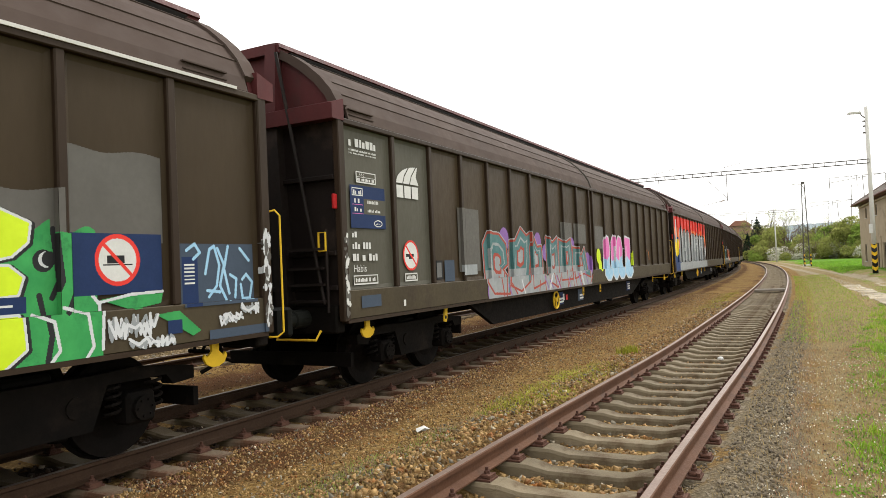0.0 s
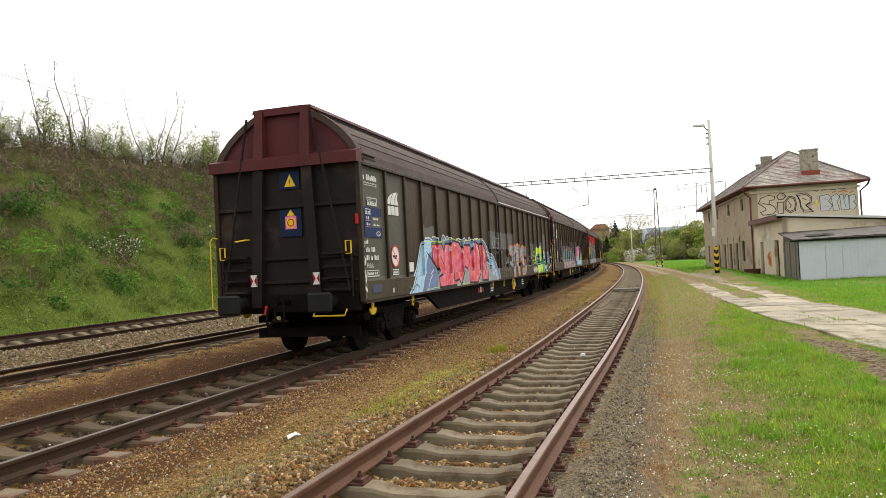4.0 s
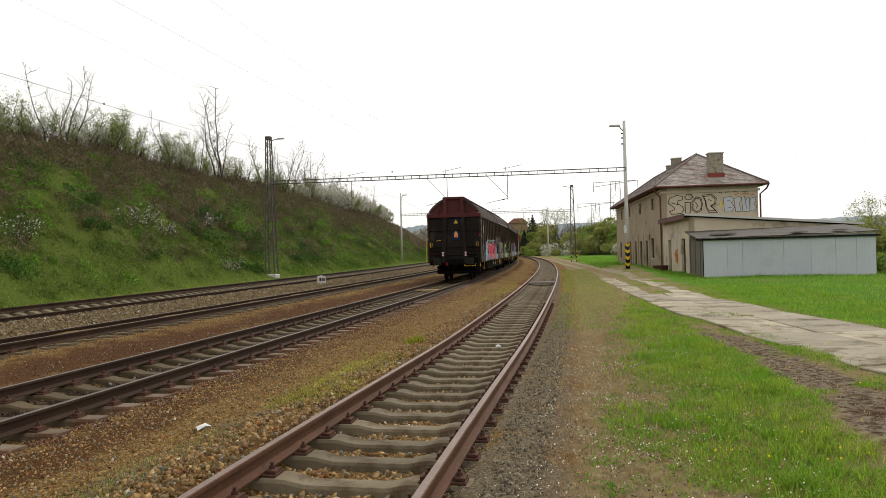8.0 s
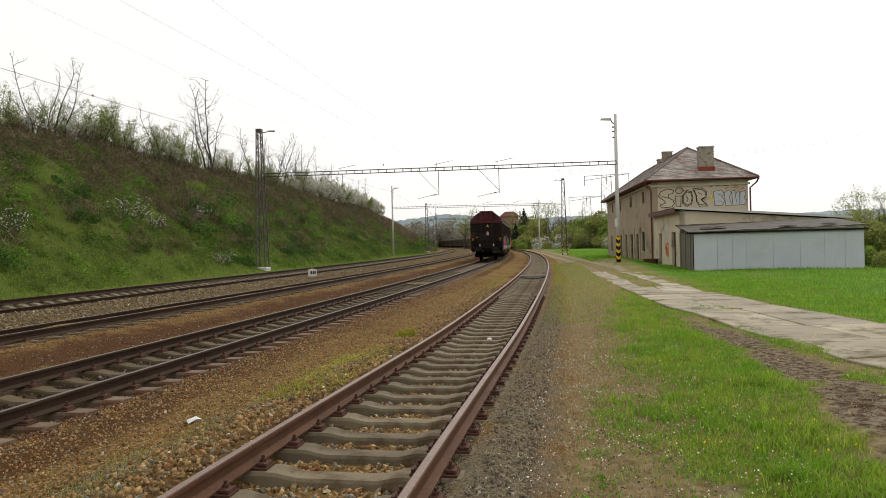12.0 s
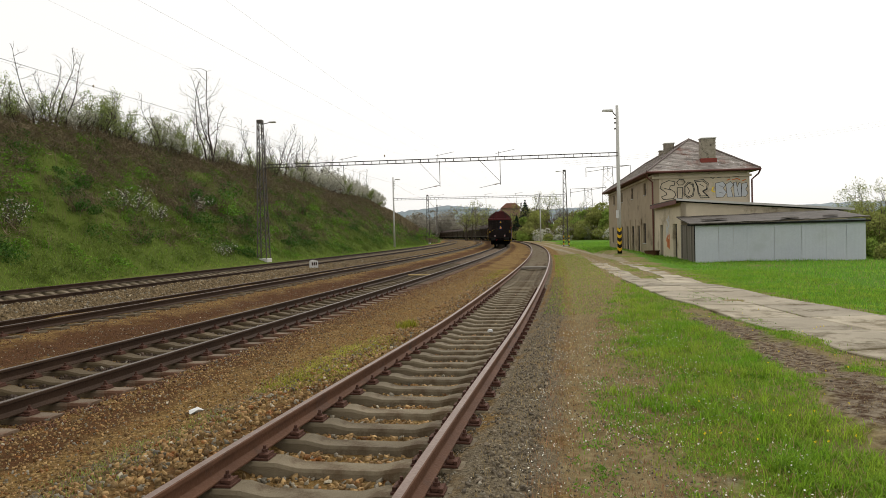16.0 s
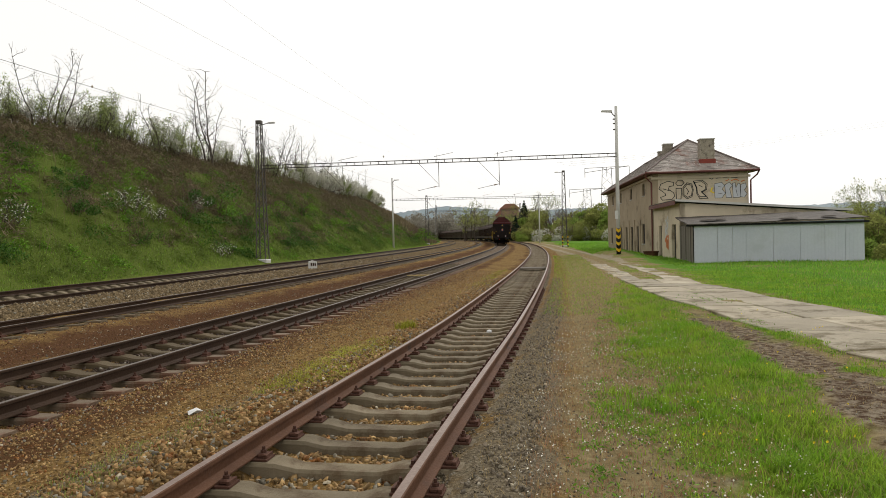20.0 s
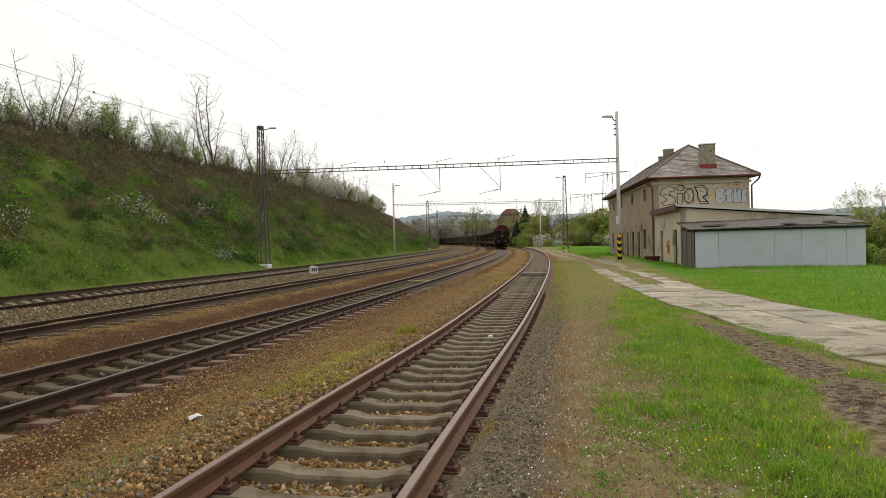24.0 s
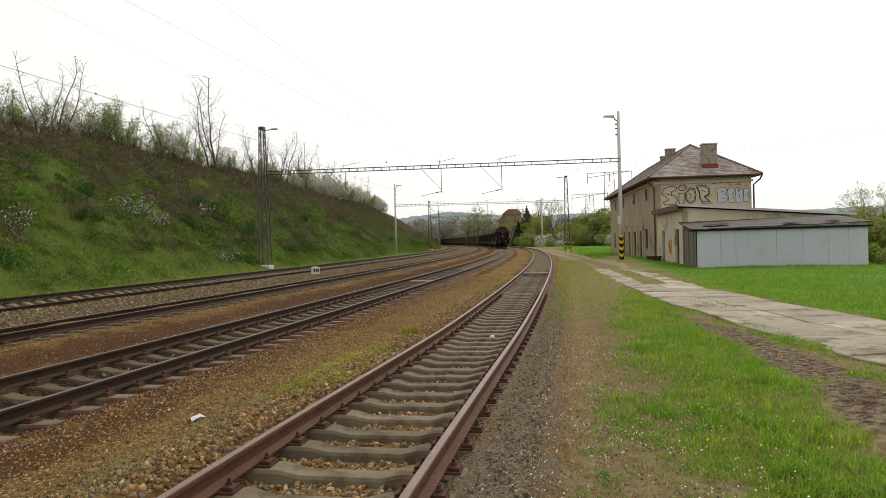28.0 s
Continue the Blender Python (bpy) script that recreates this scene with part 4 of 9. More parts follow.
        bo = p("buffer", b, BUFFER, "dark greasy buffer", smooth=False)
        face = Geo().box(sx * 0.875 - 0.225, y - 0.60, 1.03 - 0.17, sx * 0.875 + 0.225, y - 0.53, 1.03 + 0.17, c=0.03)
        part("buffer_head", face, BUFFER, bo)
        g = Geo().box(sx * 0.62 - 0.065, y - 0.155, 1.33, sx * 0.62 + 0.065, y - 0.145, 1.54)
        plate = p("tail_plate", g, WHITE_PAINT, "red and white reflecting tail plate") if back > 0 and w.get("last") else None
        if plate:
            for q in (-1, 1):
                t = Geo().add([(sx * 0.62 + q * 0.064, y - 0.158, 1.335), (sx * 0.62 + q * 0.064, y - 0.158, 1.535), (sx * 0.62 + q * 0.012, y - 0.158, 1.435)], [(0, 1, 2), (2, 1, 0)])
                part("red_wedge", t, RED_PAINT, plate)
    g = Geo()
    for z, x0, x1 in ((2.70, -1.38, 1.38), (1.78, -1.38, 1.38), (1.36, -1.38, 1.38)):
        g.box(x0, y - 0.05, z, x1, y + 0.03, z + 0.06, c=0.01)
    p("end_ribs", g, END_DARK)
    p("headstock", Geo().box(-1.36, y - 0.06, 0.84, 1.36, y + 0.12, 1.18, c=0.02), UNDER)
    h = Geo().box(-0.05, y - 0.34, 1.0, 0.05, y, 1.09, c=0.02)
    h.chain([(0, y - 0.34, 1.04), (0, y - 0.40, 1.08), (0, y - 0.42, 1.14), (0, y - 0.37, 1.17)], 0.035)
    p("draw_hook", h, UNDER)
    c = Geo()
    for sx in (-1, 1):
        c.chain([(sx * 0.05, y - 0.32, 1.04), (sx * 0.09, y - 0.38, 0.95), (sx * 0.085, y - 0.38, 0.78), (sx * 0.05, y - 0.36, 0.70)], 0.02)
    c.rod((-0.16, y - 0.37, 0.72), (0.16, y - 0.37, 0.72), 0.024)
    p("screw_coupling", c, UNDER)
    p("brake_hose", loop_geo([(-0.28, y - 0.05, 0.95), (-0.28, y - 0.28, 0.92), (-0.29, y - 0.33, 0.75), (-0.27, y - 0.28, 0.55), (-0.22, y - 0.18, 0.50)], 0.026), UNDER)
    p("tap_lever", Geo().rod((-0.42, y - 0.1, 0.98), (-0.42, y - 0.14, 0.82), 0.025), RED_PAINT, "red brake tap")
    p("shunter_step", loop_geo([(0.55, y - 0.10, 0.86), (0.55, y - 0.2, 0.78), (1.15, y - 0.2, 0.78), (1.15, y - 0.10, 0.88)], 0.016), YELLOW_PAINT, "yellow shunter's grip")
    p("upper_grip", loop_geo([(-0.98, y - 0.05, 2.16), (-0.98, y - 0.13, 2.16), (-0.74, y - 0.13, 2.18), (-0.74, y - 0.05, 2.18)], 0.015), YELLOW_PAINT, "yellow grip")
    p("corner_handrail", loop_geo([(-1.42, y - 0.02, 2.24), (-1.50, y - 0.06, 2.26), (-1.53, y - 0.10, 2.20), (-1.53, y - 0.10, 0.98), (-1.48, y - 0.06, 0.93), (-1.40, y - 0.02, 0.93)], 0.011), YELLOW_PAINT, "yellow corner handrail")
    p("lamp_bracket", Geo().box(1.38, y - 0.10, 2.34, 1.42, y - 0.03, 2.52, c=0.01), RED_PAINT, "red lamp bracket")
    blue = p("warning_plate", Geo().box(-0.10, y - 0.012, 3.05, 0.30, y + 0.02, 3.36), SHADED_BLUE, "blue plate with a yellow warning triangle")
    part("warning_triangle", Geo().prism([(0.0, 3.09), (0.22, 3.09), (0.11, 3.31)], y - 0.018, y - 0.011), YELLOW_PAINT, blue, "yellow triangle")
    part("bolt_mark", Geo().prism([(0.10, 3.12), (0.13, 3.18), (0.11, 3.18), (0.13, 3.25), (0.09, 3.17), (0.11, 3.17)], y - 0.022, y - 0.017), BLACK_PAINT, blue)
    blue = p("notice_plate", Geo().box(-0.12, y - 0.012, 2.20, 0.31, y + 0.02, 2.69), SHADED_BLUE, "blue plate with warning signs")
    part("warning_triangle", Geo().prism([(0.02, 2.57), (0.18, 2.57), (0.10, 2.68)], y - 0.018, y - 0.011), YELLOW_PAINT, blue, "yellow triangle")
    part("violet_field", Geo().box(-0.01, y - 0.018, 2.33, 0.21, y - 0.011, 2.56), SPRAY["magenta"], blue)
    part("warning_disc", Geo().disc((0.10, y - 0.017, 2.445), (0, -1, 0), [(0.098, 0), (0.098, 0.004)], n=24), YELLOW_PAINT, blue)
    part("warning_ring", Geo().disc((0.10, y - 0.020, 2.445), (0, -1, 0), [(0.07, 0), (0.07, 0.003)], n=24), RED_PAINT, blue)
    part("warning_core", Geo().disc((0.10, y - 0.022, 2.445), (0, -1, 0), [(0.05, 0), (0.05, 0.003)], n=20), YELLOW_PAINT, blue)
    return wall


def build_wagon(full=True, last=False):
    """A long goods wagon with sliding roof-walls; origin midway on the rails, y ahead."""
    w = thing("sliding_wall_wagon", "long brown sliding-wall goods wagon with ribbed sides", "goods wagon", "wagons of the train")
    if last:
        w["last"] = 1
    part("floor", Geo().box(-1.34, -HALF + 0.08, 0.98, 1.34, HALF - 0.08, 1.16), UNDER, w)
    part("inner_body", Geo().box(-1.355, -HALF + 0.10, 1.17, 1.355, HALF - 0.10, 3.44), BODY, w)
    part("ridge", Geo().prism([(-0.57, 4.40), (0.57, 4.40), (0.57, 4.45), (0.60, 4.46), (0.58, 4.52), (0.44, 4.53), (-0.44, 4.53), (-0.58, 4.52), (-0.60, 4.46), (-0.57, 4.45)], -HALF, HALF), END_RED, w, "dark red ridge beam")
    # Black strips and a box stand in for the shadow under the ridge.
    for sx in (-1, 1):
        part("ridge_seal", Geo().box(min(sx * 0.565, sx * 0.612), -HALF + 0.2, 4.385, max(sx * 0.565, sx * 0.612), HALF - 0.2, 4.435), UNDER, w, "black strip for the shadow under the ridge beam")
    part("ridge_gap", Geo().box(-0.55, -HALF + 0.2, 4.30, 0.55, HALF - 0.2, 4.40), UNDER, w)
    for sx in (-1, 1):
        part("sill", Geo().box(*sorted((sx * 1.36, sx * 1.448))[:1], -HALF + 0.05, SIDE_Z0, sorted((sx * 1.36, sx * 1.448))[1], HALF - 0.05, SILL_TOP, c=0.008), SILL, w, "dirty sill along the wagon's side")
        part("sill_lip", Geo().box(min(sx * 1.34, sx * 1.46), -HALF + 0.05, 0.955, max(sx * 1.34, sx * 1.46), HALF - 0.05, 0.998), BODY, w)
        part("top_rail", Geo().box(min(sx * 1.38, sx * 1.465), -HALF + 0.03, 3.39, max(sx * 1.38, sx * 1.465), HALF - 0.03, 3.458, c=0.01), BODY, w)
        part("sliding_roof", roof_geo(0.22, 10.94, sx), ROOF, w, "grey-brown folded sliding roof")
        part("sliding_roof", roof_geo(10.99, LONG - 0.22, sx), ROOF, w, "grey-brown folded sliding roof")
        seam = Geo()
        for x, z in zip(ROOF_LINE[:-1], ROOF_LINE[1:]):
            seam.rod((sx * (x[0] + 0.01), -0.01, x[1] + 0.01), (sx * (z[0] + 0.01), -0.01, z[1] + 0.01), 0.02, n=6)
        part("roof_seam", seam, ROOF_PALE, w, "pale seam strip")
        for a0 in (0.25, LONG - 1.05):
            g = Geo()
            for k in range(2):
                g.box(min(sx * 1.34, sx * 1.45), a0 - HALF, 3.52 + k * 0.07, max(sx * 1.34, sx * 1.45), a0 + 0.55 - HALF, 3.532 + k * 0.07)
            part("roof_runner", g, ROOF, w)
        if full:
            post = Geo().box(min(sx * 1.37, sx * POST_X), -0.045, SILL_TOP, max(sx * 1.37, sx * POST_X), 0.045, 3.40, c=0.012).mesh("post", BODY)
            for a in POSTS:
                part("post", post, None, w, m=pose(0, a - HALF, 0))
            sheets = {}
            for k, (a, b) in enumerate(zip(POSTS[:-1], POSTS[1:])):
                key = (round(b - a, 2), k in (0, 1) and sx > 0)
                if key not in sheets:
                    sheets[key] = side_panel_geo(b - a - 0.09, SILL_TOP + 0.003, 3.388, sx).mesh("side_panel", BODY_GREEN if key[1] else BODY_SIDE)
                part("side_panel", sheets[key], None, w, m=pose(0, a + 0.045 - HALF, 0))
        else:
            g = Geo()
            for a in POSTS:
                g.box(min(sx * 1.37, sx * POST_X), a - HALF - 0.045, SILL_TOP, max(sx * 1.37, sx * POST_X), a - HALF + 0.045, 3.40)
            part("posts", g, BODY, w)
            part("side_sheet", Geo().box(min(sx * 1.36, sx * PANEL_X), -HALF + 0.06, SILL_TOP, max(sx * 1.36, sx * PANEL_X), HALF - 0.06, 3.388), BODY_SIDE, w)
        x0, x1 = sorted((sx * 1.22, sx * 1.30))
        part("truss", Geo().prism([(3.72 - HALF, 0.955), (4.75 - HALF, 0.52), (LONG - 6.2 - HALF, 0.48), (LONG - 4.5 - HALF, 0.955)], x0, x1, "x"), UNDER, w, "dark underframe girder")
        if full:
            for a in (0.66, LONG - 0.66):
                part("lashing_hook", hook_geo(), YELLOW_PAINT, w, "yellow lashing hook", m=pose(0 if sx > 0 else 0, a - HALF, 0.97, 0, 0, 0) if sx > 0 else pose(0, a - HALF, 0.97, 0, 0, 180))
            for a in (2.88, 10.4, 12.0, LONG - 2.88):
                part("lashing_ring", ring_hook_geo(), (YELLOW_PAINT, BLACK_PAINT), w, "yellow lashing ring", m=pose(0, a - HALF, 0.97, -12, 0, 0) if sx > 0 else pose(0, a - HALF, 0.97, -12, 0, 180))
    if full:
        a = 13.32 if last else 8.1
        wheel = Geo()
        n = 20
        wheel.chain([(1.36, a - HALF + 0.185 * math.cos(6.2832 * k / n), 0.75 + 0.185 * math.sin(6.2832 * k / n)) for k in range(n + 1)], 0.019, n=8)
        for k in range(3):
            wheel.rod((1.35, a - HALF, 0.75), (1.36, a - HALF + 0.18 * math.sin(2.094 * k), 0.75 - 0.18 * math.cos(2.094 * k)), 0.02, n=6)
        hw = part("hand_brake_wheel", wheel, YELLOW_PAINT, w, "yellow hand brake wheel")
        part("hub", Geo().rod((1.30, a - HALF, 0.75), (1.38, a - HALF, 0.75), 0.045, n=10), YELLOW_PAINT, hw)
        for y0, dark, rows, seed in ((9.95, SLATE_BLUE, 2, 1), (a + 0.26, BLUE, 2, 3), (15.05, BLUE, 3, 2)):
            f = part("label_plate", Geo().box(1.298, y0 - HALF, 0.62, 1.304, y0 + 0.42 - HALF, 0.90), dark, w, "blue label plate with white marks")
            g = Geo()
            for k in range(rows):
                g.box(1.303, y0 + 0.12 - HALF, 0.66 + k * 0.07, 1.307, y0 + 0.42 - HALF, 0.70 + k * 0.07)
            part("label_bars", g, WHITE_PAINT, f)
        for k, c in enumerate((RED_PAINT, WHITE_PAINT, RED_PAINT)):
            part("route_label", Geo().box(1.298, 8.5 + 0.24 * k - HALF, 0.70, 1.304, 8.62 + 0.24 * k - HALF, 0.82 + 0.03 * (k % 2)), c, w)
    for sx, yc in ((1, 2.28 - HALF), (-1, HALF - 2.28)):
        b = part("bogie", Geo().box(-0.95, -0.22, 0.45, 0.95, 0.22, 0.86, c=0.03).box(-1.05, -1.64, 0.34, 1.05, -1.58, 0.52).box(-1.05, 1.58, 0.45, 1.05, 1.64, 0.70), UNDER, w, "dark two-axle bogie", m=pose(0, yc, 0, 0, 0, 0 if sx > 0 else 180))
        for q in (-1, 1):
            part("side_frame", bogie_frame_geo(q), UNDER, b)
            if full:
                for y in (-0.9, 0.9):
                    part("axle_box", axle_box_geo(q), UNDER, b, m=pose(0, y, 0))
                    for d in (-0.22, 0.22):
                        part("spring", coil_geo(q, y + d), UNDER, b)
                    g = Geo().box(min(q * 0.6, q * 0.86), y - 0.62 if y > 0 else y + 0.5, 0.25, max(q * 0.6, q * 0.86), y - 0.5 if y > 0 else y + 0.62, 0.7, c=0.02)
                    part("brake_shoe", g, UNDER, b)
        ws = wheelset_geo().mesh("wheelset", UNDER, BRIGHT_STEEL)
        for y in (-0.9, 0.9):
            part("wheelset", ws, None, b, m=pose(0, y, 0.46))
    for back in (1, -1):
        if full:
            end_parts(w, back)
        else:
            y = -HALF * back
            part("end_wall", Geo().box(-1.38, min(y, y + 0.08 * back), 0.98, 1.38, max(y, y + 0.08 * back), 3.46), END_DARK, w)
            part("end_hood", Geo().prism([(-1.40, 3.46), (1.40, 3.46), (0.98, 4.0), (0.5, 4.48), (-0.5, 4.48), (-0.98, 4.0)], min(y, y + 0.16 * back), max(y, y + 0.16 * back)), END_RED, w)
            if back > 0:
                for a0, z0, z1 in ((0.3, 1.5, 3.2), (1.4, 2.5, 3.1), (6.5, 1.1, 1.9)):
                    part("side_mark", Geo().box(PANEL_X, a0 - HALF, z0, PANEL_X + 0.006, a0 + (0.7 if a0 < 6 else 3.5) - HALF, z1), SPRAY["silver"], w, "pale lettering field")
            for sx in (-1, 1):
                part("buffer", Geo().rod((sx * 0.875, y, 1.03), (sx * 0.875, y - 0.6 * back, 1.03), 0.16, n=10), BUFFER, w)
    return w


def write_labels(p, patch=True):
    """Owner's panel, load table, number block and sign at the rear bays; what cannot be read or names somebody is plain bars."""
    W = WHITE_PAINT
    p.bars(0.27, 3.15, 0.93, 3.26, 1, W, 3, 0.9).bars(0.27, 3.05, 0.9, 3.13, 2, W, 4, 0.5)
    p.rect(0.26, 2.12, 1.06, 2.66, BLUE).rect(0.56, 2.30, 1.06, 2.50, BODY_GREEN)
    p.rect(0.40, 2.70, 0.86, 2.84, W).rect(0.42, 2.778, 0.84, 2.828, BODY_GREEN).rect(0.42, 2.715, 0.84, 2.77, BODY_GREEN).bars(0.43, 2.72, 0.83, 2.765, 1, W, 6, 0.9)
    p.rect(0.30, 2.53, 0.54, 2.63, W).rect(0.31, 2.54, 0.53, 2.62, BLUE).bars(0.33, 2.55, 0.52, 2.61, 1, W, 7, 0.9)
    p.bars(0.35, 2.44, 0.52, 2.50, 1, W, 8, 0.9).bars(0.35, 2.33, 0.52, 2.39, 1, W, 9, 0.9).rect(0.30, 2.415, 0.54, 2.425, SPRAY["magenta"]).rect(0.30, 2.30, 0.54, 2.31, SPRAY["magenta"])
    p.bars(0.64, 2.44, 0.9, 2.49, 1, W, 10, 0.9).bars(0.64, 2.33, 0.95, 2.37, 1, W, 11, 0.9)
    p.disc(0.88, 2.19, 0.045, W, 0.10).disc(0.88, 2.19, 0.032, BLUE, 0.085).bars(0.83, 2.175, 0.93, 2.205, 1, W, 12)
    p.bars(0.27, 2.00, 0.38, 2.08, 1, W, 13, 0.9).bars(0.27, 1.86, 0.68, 1.95, 1, W, 14, 0.9).bars(0.27, 1.71, 0.86, 1.81, 1, W, 15, 0.9)
    p.rect(0.27, 1.41, 0.82, 1.53, W).rect(0.285, 1.425, 0.805, 1.515, BODY_GREEN).bars(0.31, 1.445, 0.78, 1.495, 1, W, 17, 0.9)
    # the owner's mark: three swept fields over a row of blocks
    arc = [(1.38 + 0.6 * (1 - math.cos(k / 12 * 1.5708)) ** 1.0, 2.78 + 0.26 * math.sin(k / 12 * 1.5708)) for k in range(13)]
    p.poly(arc + [(1.93, 2.90), (2.0, 2.78)], W)
    for x in (1.55, 1.74):
        p.line([(x, 2.77), (x + 0.06, 2.9), (x + 0.2, 3.04)], 0.022, BODY_GREEN)
    for k in range(3):
        p.rect(1.38 + 0.21 * k, 2.58, 1.56 + 0.21 * k, 2.75, W)
    p.disc(1.70, 1.77, 0.215, SPRAY["red"]).disc(1.70, 1.77, 0.185, W).rect(1.56, 1.75, 1.78, 1.79, BLACK_PAINT).rect(1.64, 1.72, 1.74, 1.76, BLACK_PAINT)
    p.line([(1.57, 1.90), (1.84, 1.64)], 0.03, SPRAY["red"])
    p.rect(1.52, 1.41, 1.86, 1.52, W).rect(1.535, 1.425, 1.845, 1.505, BODY_GREEN).bars(1.56, 1.44, 1.83, 1.49, 1, W, 18, 0.9)
    p.rect(1.36, 1.08, 1.42, 1.16, W).rect(0.35, 1.12, 0.80, 1.27, SLATE_BLUE)
    rng = random.Random(71)
    for k in range(34):
        z, x = rng.uniform(1.05, 2.0), rng.uniform(0.0, 0.08)
        p.put(((p.A - x) / 0.03) ** 2 + ((p.Z - z) / rng.uniform(0.02, 0.08)) ** 2 < 0.7 + 0.5 * lattice(p.A * 70, p.Z * 40, k), (PATCH_GREY, W, PATCH_GREY)[k % 3])
    return p


def lettering_parts(p, w):
    """Each mark of the rear bays as a part of its own."""
    for name, a0, a1, z0, z1, label in (("owner_panel", 0.2, 1.0, 2.95, 3.35, "white rows of owner's writing"), ("load_table", 0.2, 1.12, 2.11, 2.9, "blue load table with white marks"), ("number_mark", 0.2, 1.0, 1.98, 2.10, ""), ("number_mark", 0.2, 1.0, 1.83, 1.97, ""), ("number_mark", 0.2, 1.0, 1.69, 1.825, ""), ("box_mark", 0.2, 1.0, 1.38, 1.56, "white framed mark"), ("owner_mark", 1.3, 2.2, 2.5, 3.1, "white swept mark over three blocks"), ("prohibition_sign", 1.45, 1.95, 1.54, 2.0, "red and white prohibition disc"), ("box_mark", 1.45, 1.95, 1.38, 1.535, "white framed mark"), ("sill_mark", 1.3, 1.45, 1.0, 1.2, ""), ("faded_patch", 0.3, 0.9, 1.0, 1.3, "faded blue patch"), ("corner_wear", 0.0, 0.14, 1.0, 2.1, "worn pale corner"), ("paper_label", 2.3, 2.95, 1.4, 1.7, "white paper label"), ("faint_scrawl", 2.2, 2.95, 1.0, 1.3, "")):
        keep_i = p.i.copy()
        p.i[~((p.A > a0) & (p.A < a1) & (p.Z > z0) & (p.Z < z1))] = -1
        if (p.i >= 0).any():
            ob = part(name, p.mesh(name), None, w, label)
            if name in ("corner_wear", "number_mark", "owner_panel", "prohibition_sign"):
                ob["kind"] = "stuff"
        p.i = keep_i
    type_text(w, "Habis", 0.27, 1.57, 0.13)
    type_text(w, "A B C", 0.47, 2.785, 0.05)


def type_text(w, words, a, z, size):
    """Readable writing, with the built-in font."""
    c = bpy.data.curves.new("type_mark", "FONT")
    c.body, c.size = words, size
    tmp = bpy.data.objects.new("type_mark", c)
    me = bpy.data.meshes.new_from_object(tmp)
    me.materials.append(WHITE_PAINT)
    bpy.data.objects.remove(tmp)
    part("type_mark", me, None, w, "white type letters", m=Matrix.Translation((PANEL_X + 0.006, a - HALF, z)) @ Matrix(((0, 0, 1, 0), (1, 0, 0, 0), (0, 1, 0, 0), (0, 0, 0, 1))))


def cloud(p, a0, a1, z, r, seed):
    rng = random.Random(seed)
    a = a0
    spots = []
    while a < a1:
        q = rng.uniform(0.7, 1.1) * r
        spots.append((a, z + rng.uniform(-0.03, 0.03), q))
        a += q * 1.3
    for x, zz, q in spots:
        p.disc(x, zz, q + 0.05, "white")
    for x, zz, q in spots:
        p.disc(x, zz, q + 0.02, "black")
    for x, zz, q in spots:
        p.disc(x, zz, q, "skyblue")


